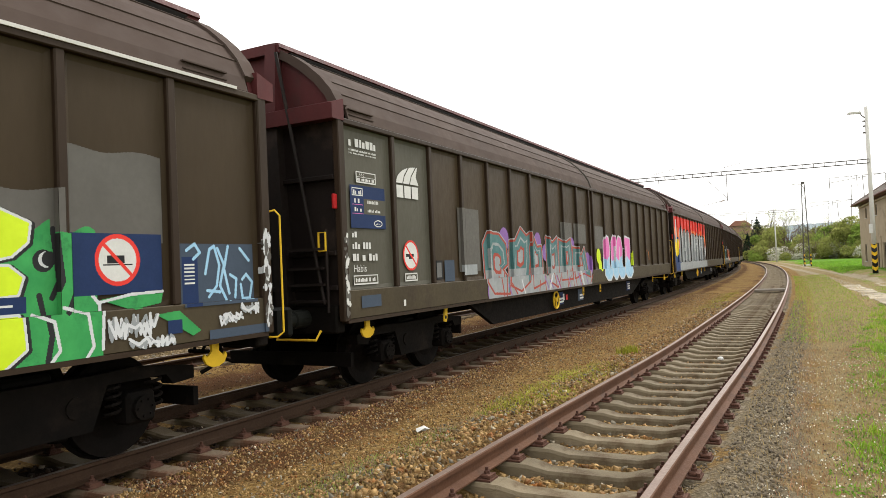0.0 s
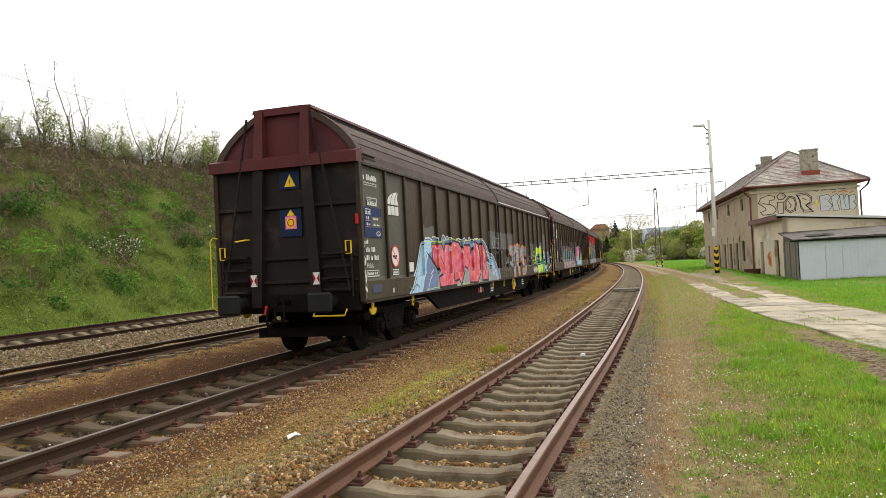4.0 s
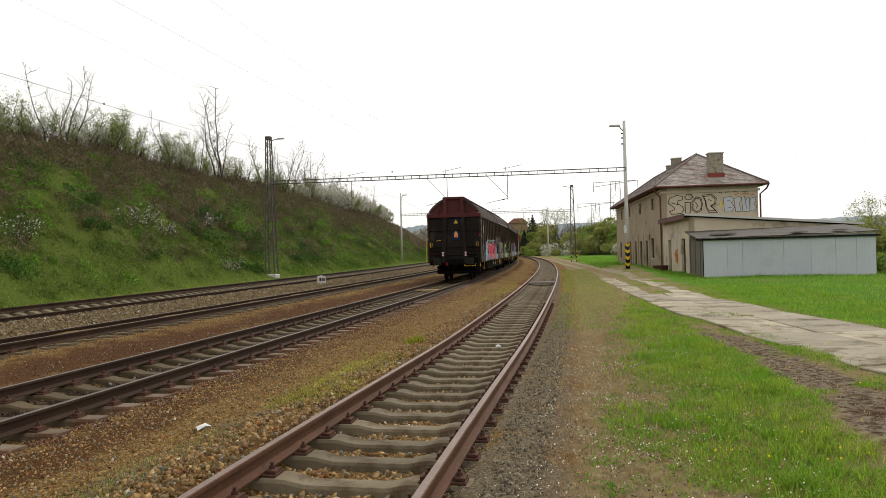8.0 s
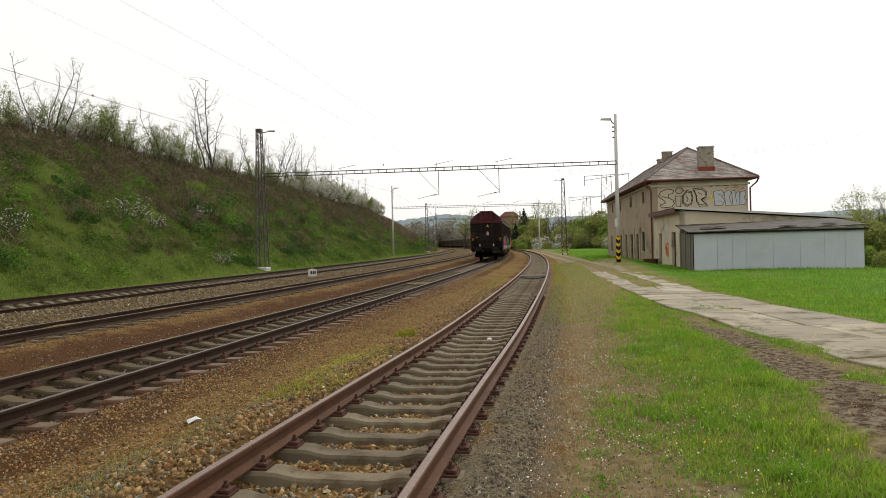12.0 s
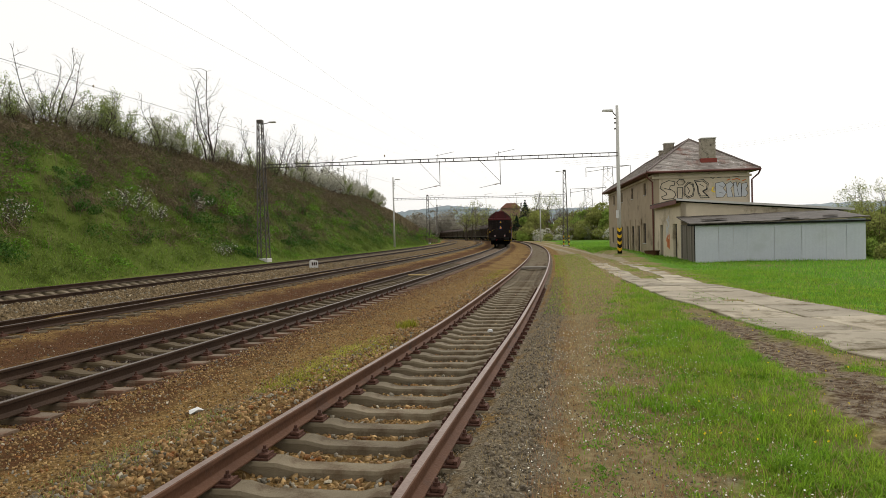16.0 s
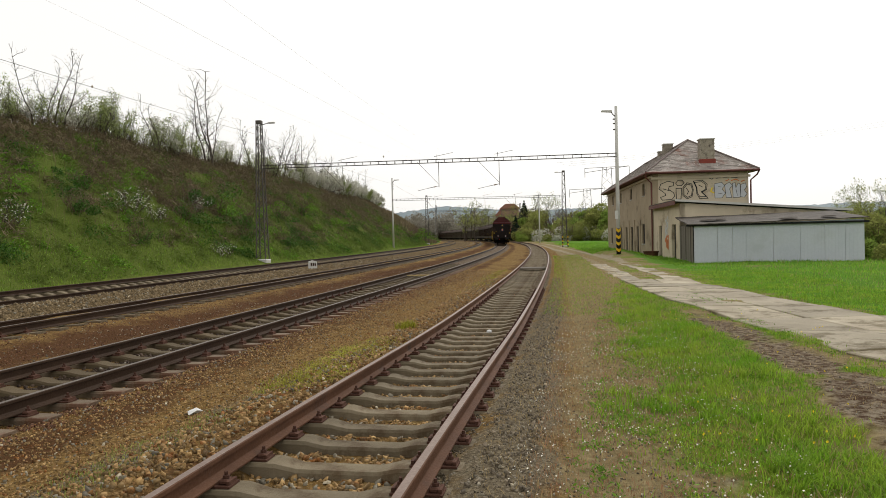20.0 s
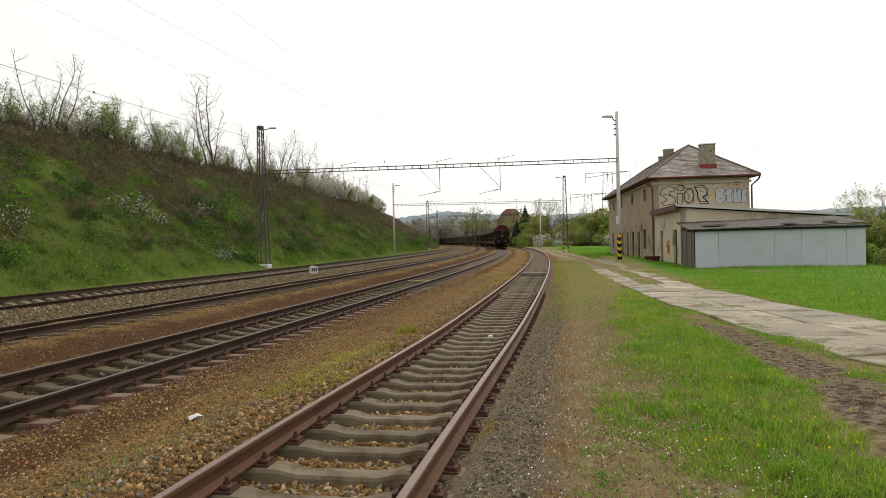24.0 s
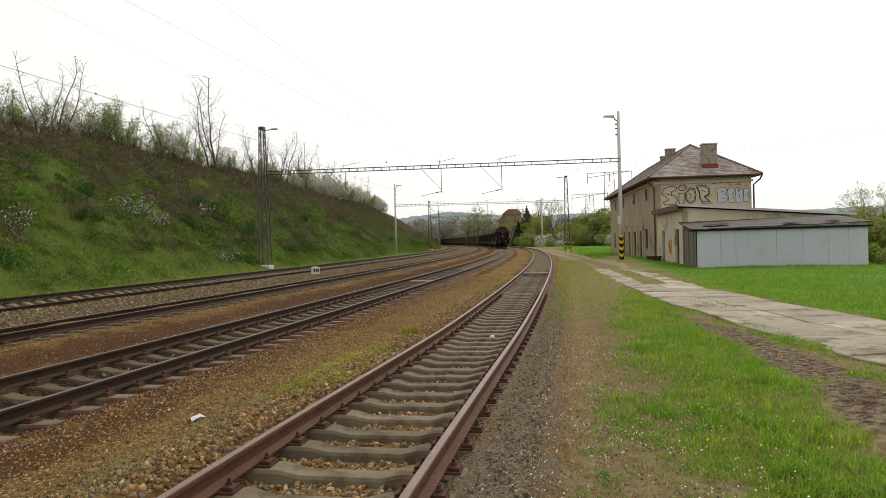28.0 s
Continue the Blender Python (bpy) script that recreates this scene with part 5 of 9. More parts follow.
def paint_block_letters(w):
    """The big crimson piece on light blue, with clouds behind it."""
    p = Paint(2.4, 11.3, 1.0, 2.36, 0.006)
    for a0, a1, seed in ((4.4, 4.6, 1), (5.2, 5.9, 2), (6.4, 7.1, 3), (7.2, 7.9, 4), (8.2, 9.1, 5)):
        cloud(p, a0, a1, 2.06, 0.13, seed)
    left = [(2.5, 1.0), (2.72, 1.12), (2.95, 1.36), (3.12, 1.5), (3.3, 1.76), (3.45, 2.0), (3.7, 2.16), (4.1, 2.18), (4.35, 2.1), (4.7, 1.0)]
    right = [(9.2, 2.2), (9.42, 2.12), (9.6, 2.0), (9.78, 1.86), (9.95, 1.8), (10.18, 1.82), (10.42, 1.72), (10.66, 1.56), (10.82, 1.46), (10.95, 1.3), (11.02, 1.16), (11.1, 1.0), (9.2, 1.0)]
    inner = [(9.45, 1.9), (9.62, 1.86), (9.85, 1.72), (10.05, 1.64), (10.3, 1.6), (10.48, 1.45), (10.6, 1.24), (10.75, 1.0)]
    core = [(9.38, 1.66), (9.55, 1.57), (9.8, 1.5), (10.1, 1.45), (10.3, 1.33), (10.44, 1.18), (10.58, 1.0)]
    p.poly(left, "lightblue").line(left[:9], 0.035, "white").line([(x + 0.03, z - 0.03) for x, z in left[:9]], 0.02, "black")
    p.poly([(3.3, 1.0), (3.5, 1.3), (3.75, 1.5), (3.95, 1.8), (4.3, 1.9), (4.7, 1.0)], "skyblue").line([(2.95, 1.02), (3.2, 1.3), (3.42, 1.5), (3.6, 1.85), (3.95, 2.02)], 0.028, "white").line([(3.3, 1.0), (3.5, 1.3), (3.75, 1.5), (3.95, 1.8)], 0.03, "white").line([(3.7, 1.02), (3.9, 1.25), (4.3, 1.45)], 0.028, "white")
    p.poly(right, "skyblue").poly(inner + [(9.3, 1.0)], "lightblue").poly(core + [(9.3, 1.0)], "silver")
    for path in (right[:12], inner, core):
        p.line(path, 0.034, "white").line([(x - 0.022, z - 0.024) for x, z in path], 0.016, "black")
    p.poly([(4.4, 1.0), (9.3, 1.0), (9.3, 1.5), (4.6, 1.5)], "silver")
    p.line([(3.6, 1.02), (4.2, 1.05), (5.6, 1.05), (7.4, 1.04), (9.4, 1.04)], 0.012, "lime")
    p.line([(3.75, 2.1), (4.9, 2.1), (5.9, 2.2), (6.5, 2.14), (7.3, 2.16), (8.2, 2.22), (9.25, 2.2)], 0.012, "lime")
    letters = [
        [(4.26, 2.04), (5.02, 2.05), (5.2, 1.86), (5.3, 2.05), (5.78, 2.06), (5.80, 1.18), (6.0, 1.12), (6.0, 1.04), (4.6, 1.04), (4.58, 1.28), (4.86, 1.32), (4.3, 1.66)],
        [(5.84, 2.04), (6.0, 2.14), (6.5, 2.1), (6.8, 1.95), (6.95, 1.68), (6.8, 1.36), (6.45, 1.03), (6.25, 1.18), (5.84, 1.14)],
        [(6.98, 2.04), (7.62, 2.04), (7.68, 1.78), (7.88, 2.05), (8.02, 2.12), (8.25, 2.14), (8.5, 2.08), (8.63, 1.92), (8.72, 1.68), (8.66, 1.38), (8.16, 1.03), (7.28, 1.05), (7.34, 1.42), (7.0, 1.5)],
        [(8.60, 2.08), (9.10, 2.10), (9.28, 1.98), (9.80, 1.57), (9.45, 1.64), (9.40, 1.68), (9.40, 1.05), (8.66, 1.05), (8.72, 1.38), (8.76, 1.68)],
    ]
    for pts in letters:
        p.line(pts + pts[:1], 0.075, "black")
    for pts in letters:
        p.poly(pts, "crimson").line(pts + pts[:1], 0.036, "black")
    p.line([(7.55, 1.62), (7.36, 1.45)], 0.024, "black").poly([(3.78, 1.9), (4.3, 1.7), (4.9, 1.32), (4.3, 1.6)], "black").line([(4.9, 1.75), (5.15, 1.55)], 0.03, "black").line([(4.26, 2.06), (5.0, 2.08)], 0.014, "lime").line([(9.42, 1.72), (9.78, 1.58)], 0.06, "black").line([(8.68, 1.05), (9.4, 1.05)], 0.05, "black")
    p.poly([(8.4, 1.04), (8.64, 1.04), (8.63, 1.25)], "silver").poly([(7.7, 2.08), (7.9, 2.12), (7.76, 1.95)], "lightblue")
    for path in ([(8.36, 2.02), (8.52, 1.94), (8.6, 1.8)], [(8.04, 1.88), (8.08, 1.82)], [(9.0, 1.98), (9.01, 1.86)], [(9.14, 1.9), (9.24, 1.8)], [(9.26, 1.48), (9.27, 1.44)], [(9.26, 1.38), (9.27, 1.34)], [(8.55, 1.5), (8.56, 1.4)], [(8.56, 1.32), (8.56, 1.28)], [(6.62, 1.98), (6.78, 1.84), (6.84, 1.68)], [(6.1, 2.04), (6.2, 2.02)], [(5.66, 1.98), (5.67, 1.9)], [(4.5, 1.98), (4.62, 1.94)], [(5.68, 1.2), (5.69, 1.12)], [(7.5, 1.98), (7.52, 1.92)], [(8.1, 1.14), (8.16, 1.18)], [(6.45, 1.14), (6.5, 1.2)], [(5.3, 1.95), (5.3, 1.88)]):
        p.line(path, 0.038, "white")
    rng = random.Random(4)
    for k in range(46):
        a, z, r = rng.uniform(9.45, 11.0), rng.uniform(1.02, 1.8), rng.uniform(0.018, 0.055)
        here = p.i == (p.keys.index("silver") if k % 2 else p.keys.index("skyblue"))
        p.put(here & (np.hypot((p.A - a), (p.Z - z) * 0.8) < r), "lightblue")
    for k in range(26):
        a, z, r = rng.uniform(2.6, 4.5), rng.uniform(1.02, 2.1), rng.uniform(0.012, 0.04)
        p.put((p.i == p.keys.index("lightblue")) & (np.hypot(p.A - a, p.Z - z) < r), "white" if k % 2 else "skyblue")
    p.a = p.a - 0.22
    p.A = p.A - 0.22
    part("graffiti", p.mesh("graffiti"), None, w, "crimson and light blue sprayed letters with black outlines")


def paint_front_half(w):
    """Grey cover paint, outline tags, orange-edged letters and the green piece of the rearmost wagon."""
    p = Paint(9.6, 21.97, 1.0, 2.75, 0.0055)
    for a0, a1, z0, z1 in ((9.65, 10.6, 1.95, 2.52), (10.72, 11.24, 1.95, 2.5), (11.35, 12.3, 1.96, 2.5), (12.4, 13.3, 1.96, 2.5), (17.0, 17.85, 1.36, 2.2), (19.02, 19.7, 1.8, 2.3), (19.74, 20.64, 1.9, 2.66)):
        p.put((p.A > a0) & (p.A < a1) & (p.Z > z0) & (p.Z < z1 + 0.02 * np.sin(p.A * 9)), PATCH_GREY)
    # pale outline tags
    for pts in ([(10.16, 2.3), (10.2, 2.0), (10.36, 2.02)], [(10.42, 2.36), (10.44, 2.06)], [(10.4, 2.34), (10.6, 2.32), (10.58, 2.2), (10.44, 2.18)], [(10.86, 2.3), (10.68, 2.28), (10.7, 2.18), (10.86, 2.1), (10.8, 1.98), (10.62, 2.02)], [(10.1, 2.14), (10.12, 2.1)]):
        p.line(pts, 0.034, "silver")
    p.line([(10.4, 1.86), (10.5, 1.8), (10.62, 1.9), (10.75, 1.82), (10.9, 1.96), (11.0, 1.84), (11.15, 2.06), (11.3, 2.05)], 0.05, "ghost")
    for x, z, ra, rz in ((11.72, 1.62, 0.26, 0.36), (12.15, 1.62, 0.30, 0.38)):
        p.line([(x + ra * math.cos(k * 0.36), z + rz * math.sin(k * 0.36)) for k in range(18)], 0.045, "ghost")
    p.line([(12.1, 1.5), (12.2, 1.75), (12.24, 1.5), (12.02, 1.48)], 0.03, "silver").line([(12.05, 1.5), (12.3, 1.52), (12.44, 1.45)], 0.035, "silver")
    for pts in ([(11.35, 1.95), (11.32, 1.4), (11.46, 1.08)], [(11.55, 1.5), (11.5, 1.2)], [(12.4, 1.7), (12.45, 1.05)], [(12.55, 1.6), (12.5, 1.1)], [(11.7, 1.0), (11.85, 1.2)], [(12.65, 1.3), (12.68, 1.05)]):
        p.line(pts, 0.035, "ghost")
    for a, z, r in ((12.74, 1.5, 0.075), (12.86, 1.46, 0.08), (12.98, 1.48, 0.075), (15.55, 1.66, 0.06), (15.62, 1.5, 0.045), (11.4, 1.86, 0.03)):
        p.disc(a, z, r, "silver")
    letters = (
        (((12.80, 1.92), (13.60, 1.97)), 0.25), (((13.20, 1.92), (13.24, 1.08)), 0.30),
        (((14.04, 1.08), (13.98, 1.92)), 0.30), (((13.90, 1.99), (14.22, 2.05), (14.44, 1.88), (14.36, 1.66), (14.05, 1.56)), 0.22),
        (((15.44, 1.88), (15.14, 1.98), (14.86, 1.86), (14.92, 1.66), (15.24, 1.52), (15.34, 1.30), (15.14, 1.10), (14.80, 1.14)), 0.26),
    )
    for path, w_ in letters:
        p.line(list(path), w_ + 0.10, "rust")
    for path, w_ in letters:
        p.line(list(path), w_, "striped")
    for pts in ([(16.02, 1.82), (15.92, 1.7), (16.1, 1.6), (15.95, 1.48)], [(16.22, 1.75), (16.2, 1.5)], [(16.46, 1.7), (16.32, 1.6), (16.5, 1.5)], [(16.6, 1.76), (16.62, 1.45)], [(16.2, 1.95), (16.28, 1.99), (16.34, 1.93)], [(16.0, 1.34), (16.4, 1.32)]):
        p.line(pts, 0.03, "silver")
    p.line([(16.92, 2.2), (16.95, 1.6)], 0.045, "white")
    for k, (a, z) in enumerate(((17.25, 1.5), (17.3, 1.75), (17.5, 1.9), (17.7, 1.36), (17.4, 1.35), (17.55, 1.62))):
        p.line([(17.92, 1.62), (a, z)], 0.045, "lime")
    p.disc(17.55, 1.75, 0.05, "silver").disc(17.3, 1.45, 0.07, "ghost").disc(17.92, 1.62, 0.12, "lime")
    # the green piece with fluorescent blobs
    wave = 2.06 + 0.05 * np.sin(p.A * 8) + 0.03 * np.sin(p.A * 19)
    p.put((p.A > 18.05) & (p.A < 19.98) & (p.Z < wave - 0.1 * (p.A > 19.6)), "brightgreen")
    lime = ([(18.08, 1.98), (18.2, 2.06), (18.7, 2.02), (18.72, 1.86), (18.5, 1.8), (18.3, 1.82), (18.3, 1.6), (18.14, 1.6)], [(18.98, 2.08), (19.2, 2.14), (19.44, 2.04), (19.42, 1.9), (19.3, 1.8), (19.1, 1.76), (19.0, 1.84)], [(19.05, 1.72), (19.28, 1.72), (19.38, 1.64), (19.34, 1.52), (19.12, 1.5)], [(18.16, 1.3), (18.8, 1.3), (18.8, 1.1), (18.5, 1.0), (18.24, 1.0)], [(19.0, 1.36), (19.34, 1.36), (19.36, 1.12), (19.2, 1.0), (19.02, 1.0)])
    for pts in lime:
        p.line([(x + 0.02, z - 0.01) for x, z in pts + pts[:1]], 0.05, "black").line(pts + pts[:1], 0.04, "white").poly(pts, "lime")
    p.disc(19.54, 1.76, 0.085, "black").disc(19.56, 1.77, 0.06, "white").disc(19.585, 1.775, 0.058, "black")
    for pts in ([(19.62, 2.0), (19.66, 1.6), (19.6, 1.48)], [(19.5, 1.5), (19.56, 1.2), (19.52, 1.0)], [(18.84, 1.9), (18.86, 1.4), (18.9, 1.0)], [(19.76, 1.5), (19.7, 1.36)]):
        p.line(pts, 0.045, "black")
    for pts in ([(19.44, 1.36), (19.58, 1.3), (19.62, 1.08), (19.55, 1.0)], [(19.66, 1.4), (19.86, 1.34), (19.9, 1.08), (19.84, 1.0)], [(18.06, 1.95), (18.1, 1.5), (18.2, 1.1)], [(19.92, 1.5), (20.0, 1.4), (19.98, 1.05)]):
        p.line(pts, 0.028, "white")
    p.rect(18.15, 1.50, 18.82, 1.72, BLUE).bars(18.25, 1.53, 18.78, 1.68, 3, WHITE_PAINT, 40, 0.5).rect(18.32, 1.33, 18.72, 1.46, BLUE).bars(18.37, 1.37, 18.67, 1.42, 1, WHITE_PAINT, 41, 0.8)
    p.rect(18.94, 1.38, 19.4, 1.5, BLUE).rect(19.1, 1.43, 19.3, 1.445, WHITE_PAINT)
    p.rect(19.76, 1.48, 20.62, 1.98, BLUE).disc(20.18, 1.76, 0.215, SPRAY["red"]).disc(20.18, 1.76, 0.178, WHITE_PAINT).rect(20.08, 1.73, 20.24, 1.80, BLACK_PAINT).rect(20.04, 1.715, 20.32, 1.726, BLACK_PAINT).line([(20.05, 1.89), (20.31, 1.63)], 0.03, SPRAY["red"])
    p.rect(20.82, 1.32, 21.76, 1.90, SLATE_BLUE).rect(20.84, 1.32, 21.03, 1.78, BLUE)
    for k in range(6):
        p.rect(20.87, 1.53 + k * 0.034, 20.99, 1.545 + k * 0.034, WHITE_PAINT)
    for pts in ([(20.9, 1.84), (21.0, 1.9), (21.06, 1.82), (20.98, 1.76)], [(21.12, 1.62), (21.18, 1.85), (21.24, 1.88), (21.3, 1.7), (21.26, 1.5), (21.16, 1.4)], [(21.28, 1.86), (21.36, 1.7), (21.3, 1.5), (21.38, 1.36)], [(21.42, 1.88), (21.36, 1.66), (21.42, 1.42)], [(21.44, 1.6), (21.52, 1.56), (21.5, 1.38)], [(21.6, 1.55), (21.66, 1.6), (21.74, 1.52), (21.7, 1.36), (21.6, 1.36), (21.58, 1.5)], [(21.58, 1.86), (21.7, 1.74)], [(21.14, 1.46), (21.3, 1.44)]):
        p.line(pts, 0.03, "lightblue")
    # scrawls along the sill
    p.poly([(20.0, 1.44), (20.3, 1.34), (20.6, 1.38), (20.62, 1.46), (20.3, 1.48)], "brightgreen").line([(20.0, 1.42), (20.3, 1.47), (20.62, 1.48)], 0.025, "white")
    p.poly([(20.5, 1.28), (20.75, 1.3), (21.0, 1.1), (20.9, 1.06), (20.66, 1.2)], "brightgreen").rect(20.62, 1.1, 20.78, 1.22, BLUE)
    p.put((p.A > 21.1) & (p.A < 21.9) & (p.Z < 1.09), SLATE_BLUE)
    for a0, a1, z0, z1, seed in ((20.02, 20.55, 1.1, 1.3, 61), (20.2, 20.7, 1.0, 1.1, 62), (21.2, 21.55, 1.12, 1.24, 63), (21.48, 21.78, 1.2, 1.31, 64), (17.0, 18.02, 1.02, 1.3, 65)):
        rng = random.Random(seed)
        for row in range(3):
            a, run = a0 + rng.uniform(0, 0.1), []
            while a < a1:
                run.append((a, z0 + (z1 - z0) * (rng.uniform(0.0, 0.45) if len(run) % 2 else rng.uniform(0.55, 1.0))))
                a += rng.uniform(-0.02, 0.09)
            if len(run) > 1:
                p.line(run, 0.026, ("white", "silver", "white")[row])
    rng = random.Random(70)
    for k in range(40):
        z = rng.uniform(1.1, 2.1)
        p.put(((p.A - 21.86 - rng.uniform(0, 0.08)) / 0.03) ** 2 + ((p.Z - z) / rng.uniform(0.03, 0.1)) ** 2 < 0.8 + 0.5 * lattice(p.A * 70, p.Z * 40, k), "white" if k % 3 else PATCH_GREY)
    part("graffiti", p.mesh("graffiti"), None, w, "orange-edged, green and silver sprayed letters over grey cover paint")


def spiky_letters(p, a0, a1, z0, z1, n, fills, edge, seed):
    """A row of pointed, interlocking letters."""
    rng = random.Random(seed)
    w = (a1 - a0) / n
    for k in range(n):
        x = a0 + k * w
        pts = [(x - 0.1, z0 + rng.uniform(0, 0.15)), (x + rng.uniform(-0.05, 0.1), z1 - rng.uniform(0.05, 0.25)), (x + w * 0.35, z1 + rng.uniform(-0.1, 0.1)), (x + w * 0.6, z1 - rng.uniform(0.15, 0.35)), (x + w * rng.uniform(0.8, 1.0), z1 - rng.uniform(0, 0.25)), (x + w * 1.05, z0 + rng.uniform(0.2, 0.4)), (x + w * 0.75, z0 + rng.uniform(-0.1, 0.1)), (x + w * 0.45, z0 + rng.uniform(0.1, 0.35))]
        p.line(pts + pts[:1], 0.09, edge)
        p.poly(pts, fills[0])
        mid = (z0 + z1) / 2
        q = Paint.near(p, [(x + w * 0.2, z0 + 0.1), (x + w * 0.35, z1 - 0.2), (x + w * 0.7, z1 - 0.35), (x + w * 0.5, mid)])
        inside = p.i == p.keys.index(fills[0])
        p.put(inside & (q < 0.12) & (q > 0.07), fills[1])
        p.put(inside & (p.Z < mid - 0.15 + 0.06 * np.sin(p.A * 5)), fills[2])
        p.line([(x + w * 0.45, z0 + 0.2), (x + w * 0.5, z1 - 0.4)], 0.05, edge)


def paint_second(w):
    p = Paint(2.2, 18.6, 1.0, 2.66, 0.008)
    p.put((p.A > 3.24) & (p.A < 4.06) & (p.Z > 1.5) & (p.Z < 2.54), PATCH_GREY)
    p.rect(3.33, 1.44, 3.92, 1.61, "silver")
    for a0, a1, z0 in ((8.5, 9.35, 2.1), (9.5, 10.5, 2.02), (11.35, 12.2, 1.9)):
        p.put((p.A > a0) & (p.A < a1) & (p.Z > z0) & (p.Z < 2.5), PATCH_GREY)
    p.rect(2.36, 1.40, 2.66, 1.69, BLACK_PAINT).rect(2.39, 1.43, 2.62, 1.66, "ghost").rect(2.72, 1.36, 3.06, 1.69, SLATE_BLUE)
    for a, z, r in ((5.15, 2.05, 0.22), (6.95, 2.02, 0.2), (9.3, 1.95, 0.2), (4.4, 1.12, 0.2), (10.55, 1.5, 0.3), (7.4, 1.8, 0.18)):
        p.disc(a, z, r, "purple")
    p.put((p.A > 4.25) & (p.A < 10.7) & (p.Z < 1.34 + 0.03 * np.sin(p.A * 4)), "silver")
    shapes = ([(4.25, 1.3), (4.2, 1.95), (4.4, 2.14), (4.9, 2.12), (5.2, 1.95), (5.26, 1.6), (5.0, 1.5), (5.22, 1.36), (5.2, 1.06), (4.5, 1.1)], [(5.3, 1.2), (5.4, 2.0), (5.7, 2.02), (6.0, 2.26), (6.3, 2.12), (6.5, 2.18), (6.45, 1.7), (6.3, 1.25), (5.8, 1.08)], [(6.5, 1.1), (6.48, 1.9), (6.7, 2.12), (6.9, 1.9), (7.15, 1.92), (7.2, 1.2)], [(7.5, 1.2), (7.46, 2.12), (7.9, 2.0), (8.2, 2.12), (8.25, 1.3), (8.0, 1.06)], [(8.3, 1.2), (8.32, 2.08), (8.8, 2.0), (9.2, 2.1), (9.3, 1.6), (9.1, 1.2)], [(9.3, 1.2), (9.35, 1.9), (9.8, 1.88), (10.0, 1.7), (10.3, 1.9), (10.6, 1.2), (10.0, 1.3)])
    for pts in shapes:
        mid = [sum(q[i] for q in pts) / len(pts) for i in (0, 1)]
        p.line(pts + pts[:1], 0.13, "silver").line(pts + pts[:1], 0.085, "brick").poly(pts, "teal")
        for k, key in ((0.72, "silver"), (0.62, "teal"), (0.36, "brick"), (0.24, "silver")):
            p.poly([(mid[0] + (x - mid[0]) * k, mid[1] + (z - mid[1]) * k) for x, z in pts], key)
        p.put((p.A > pts[0][0]) & (p.A < pts[0][0] + 0.9) & (p.Z < 1.5) & (p.i == p.keys.index("teal")), "silver")
    rng = random.Random(9)
    for k in range(26):
        a = rng.uniform(4.3, 10.6)
        p.line([(a, 1.02), (a + rng.uniform(-0.25, 0.25), rng.uniform(1.2, 1.45))], 0.04, ("brick", "purple", "white", "brick")[k % 4])
    p.disc(11.62, 1.7, 0.2, "lime").disc(11.75, 1.45, 0.16, "lime").disc(15.55, 1.7, 0.17, "lime").disc(15.45, 1.5, 0.12, "lime")
    for x0, x1, lean in ((12.05, 12.8, 0.0), (12.9, 13.5, 0.08), (13.55, 14.3, -0.05), (14.4, 15.3, 0.1)):
        pts = [(x0, 1.2), (x0 + 0.1, 2.1), (x0 + 0.3, 2.26), (x1 - 0.1 + lean, 2.2), (x1, 1.9), (x1 - 0.1, 1.5), (x1 + 0.1, 1.2), (x1 - 0.2, 1.04), (x0 + 0.25, 1.06)]
        p.line(pts + pts[:1], 0.10, "white").poly(pts, "magenta")
        p.put((p.i == p.keys.index("magenta")) & (p.Z < 1.62 + 0.06 * np.sin(p.A * 9)), "lightblue")
        p.line([(x0 + 0.35, 1.5), (x0 + 0.4, 1.95)], 0.06, "white")
    for pts in ([(17.6, 1.85), (17.75, 1.7), (17.7, 1.5)], [(18.1, 1.8), (18.15, 1.55)]):
        p.line(pts, 0.05, "rust")
    part("graffiti", p.mesh("graffiti"), None, w, "teal, silver and magenta sprayed letters")
    q = Paint(0.0, 2.2, 1.0, 3.35)
    write_labels(q)
    lettering_parts(q, w)


def paint_third(w):
    p = Paint(0.15, 12.0, 1.0, 3.3, 0.03)
    wave = 0.35 * np.sin(p.A * 2.1) + 0.2 * np.sin(p.A * 5.3)
    p.put((p.A > 0.5) & (p.Z > 2.7 + wave * 0.3), "red").put((p.A > 0.5) & (p.Z > 1.9 + wave * 0.4) & (p.Z <= 2.75 + wave * 0.3), "orange").put((p.A > 0.5) & (p.Z > 1.7 + wave * 0.5) & (p.Z <= 2.1 + wave * 0.5), "white")
    p.put((p.A > 0.3) & (p.A < 2.2) & (p.Z < 2.2 + wave), "navy").disc(1.0, 2.0, 0.4, "yellow")
    spiky_letters(p, 2.0, 6.6, 1.2, 2.9, 4, ("silver", "white", "silver"), "black", 3)
    spiky_letters(p, 6.8, 11.2, 1.2, 2.75, 4, ("silver", "white", "silver"), "black", 7)
    p.put((p.A > 1.5) & (p.Z < 1.32), "silver").rect(0.2, 2.2, 0.5, 3.25, "white").rect(0.9, 2.2, 1.2, 3.2, "white")
    part("graffiti", p.mesh("graffiti"), None, w, "silver letters on a red and orange sprayed field")


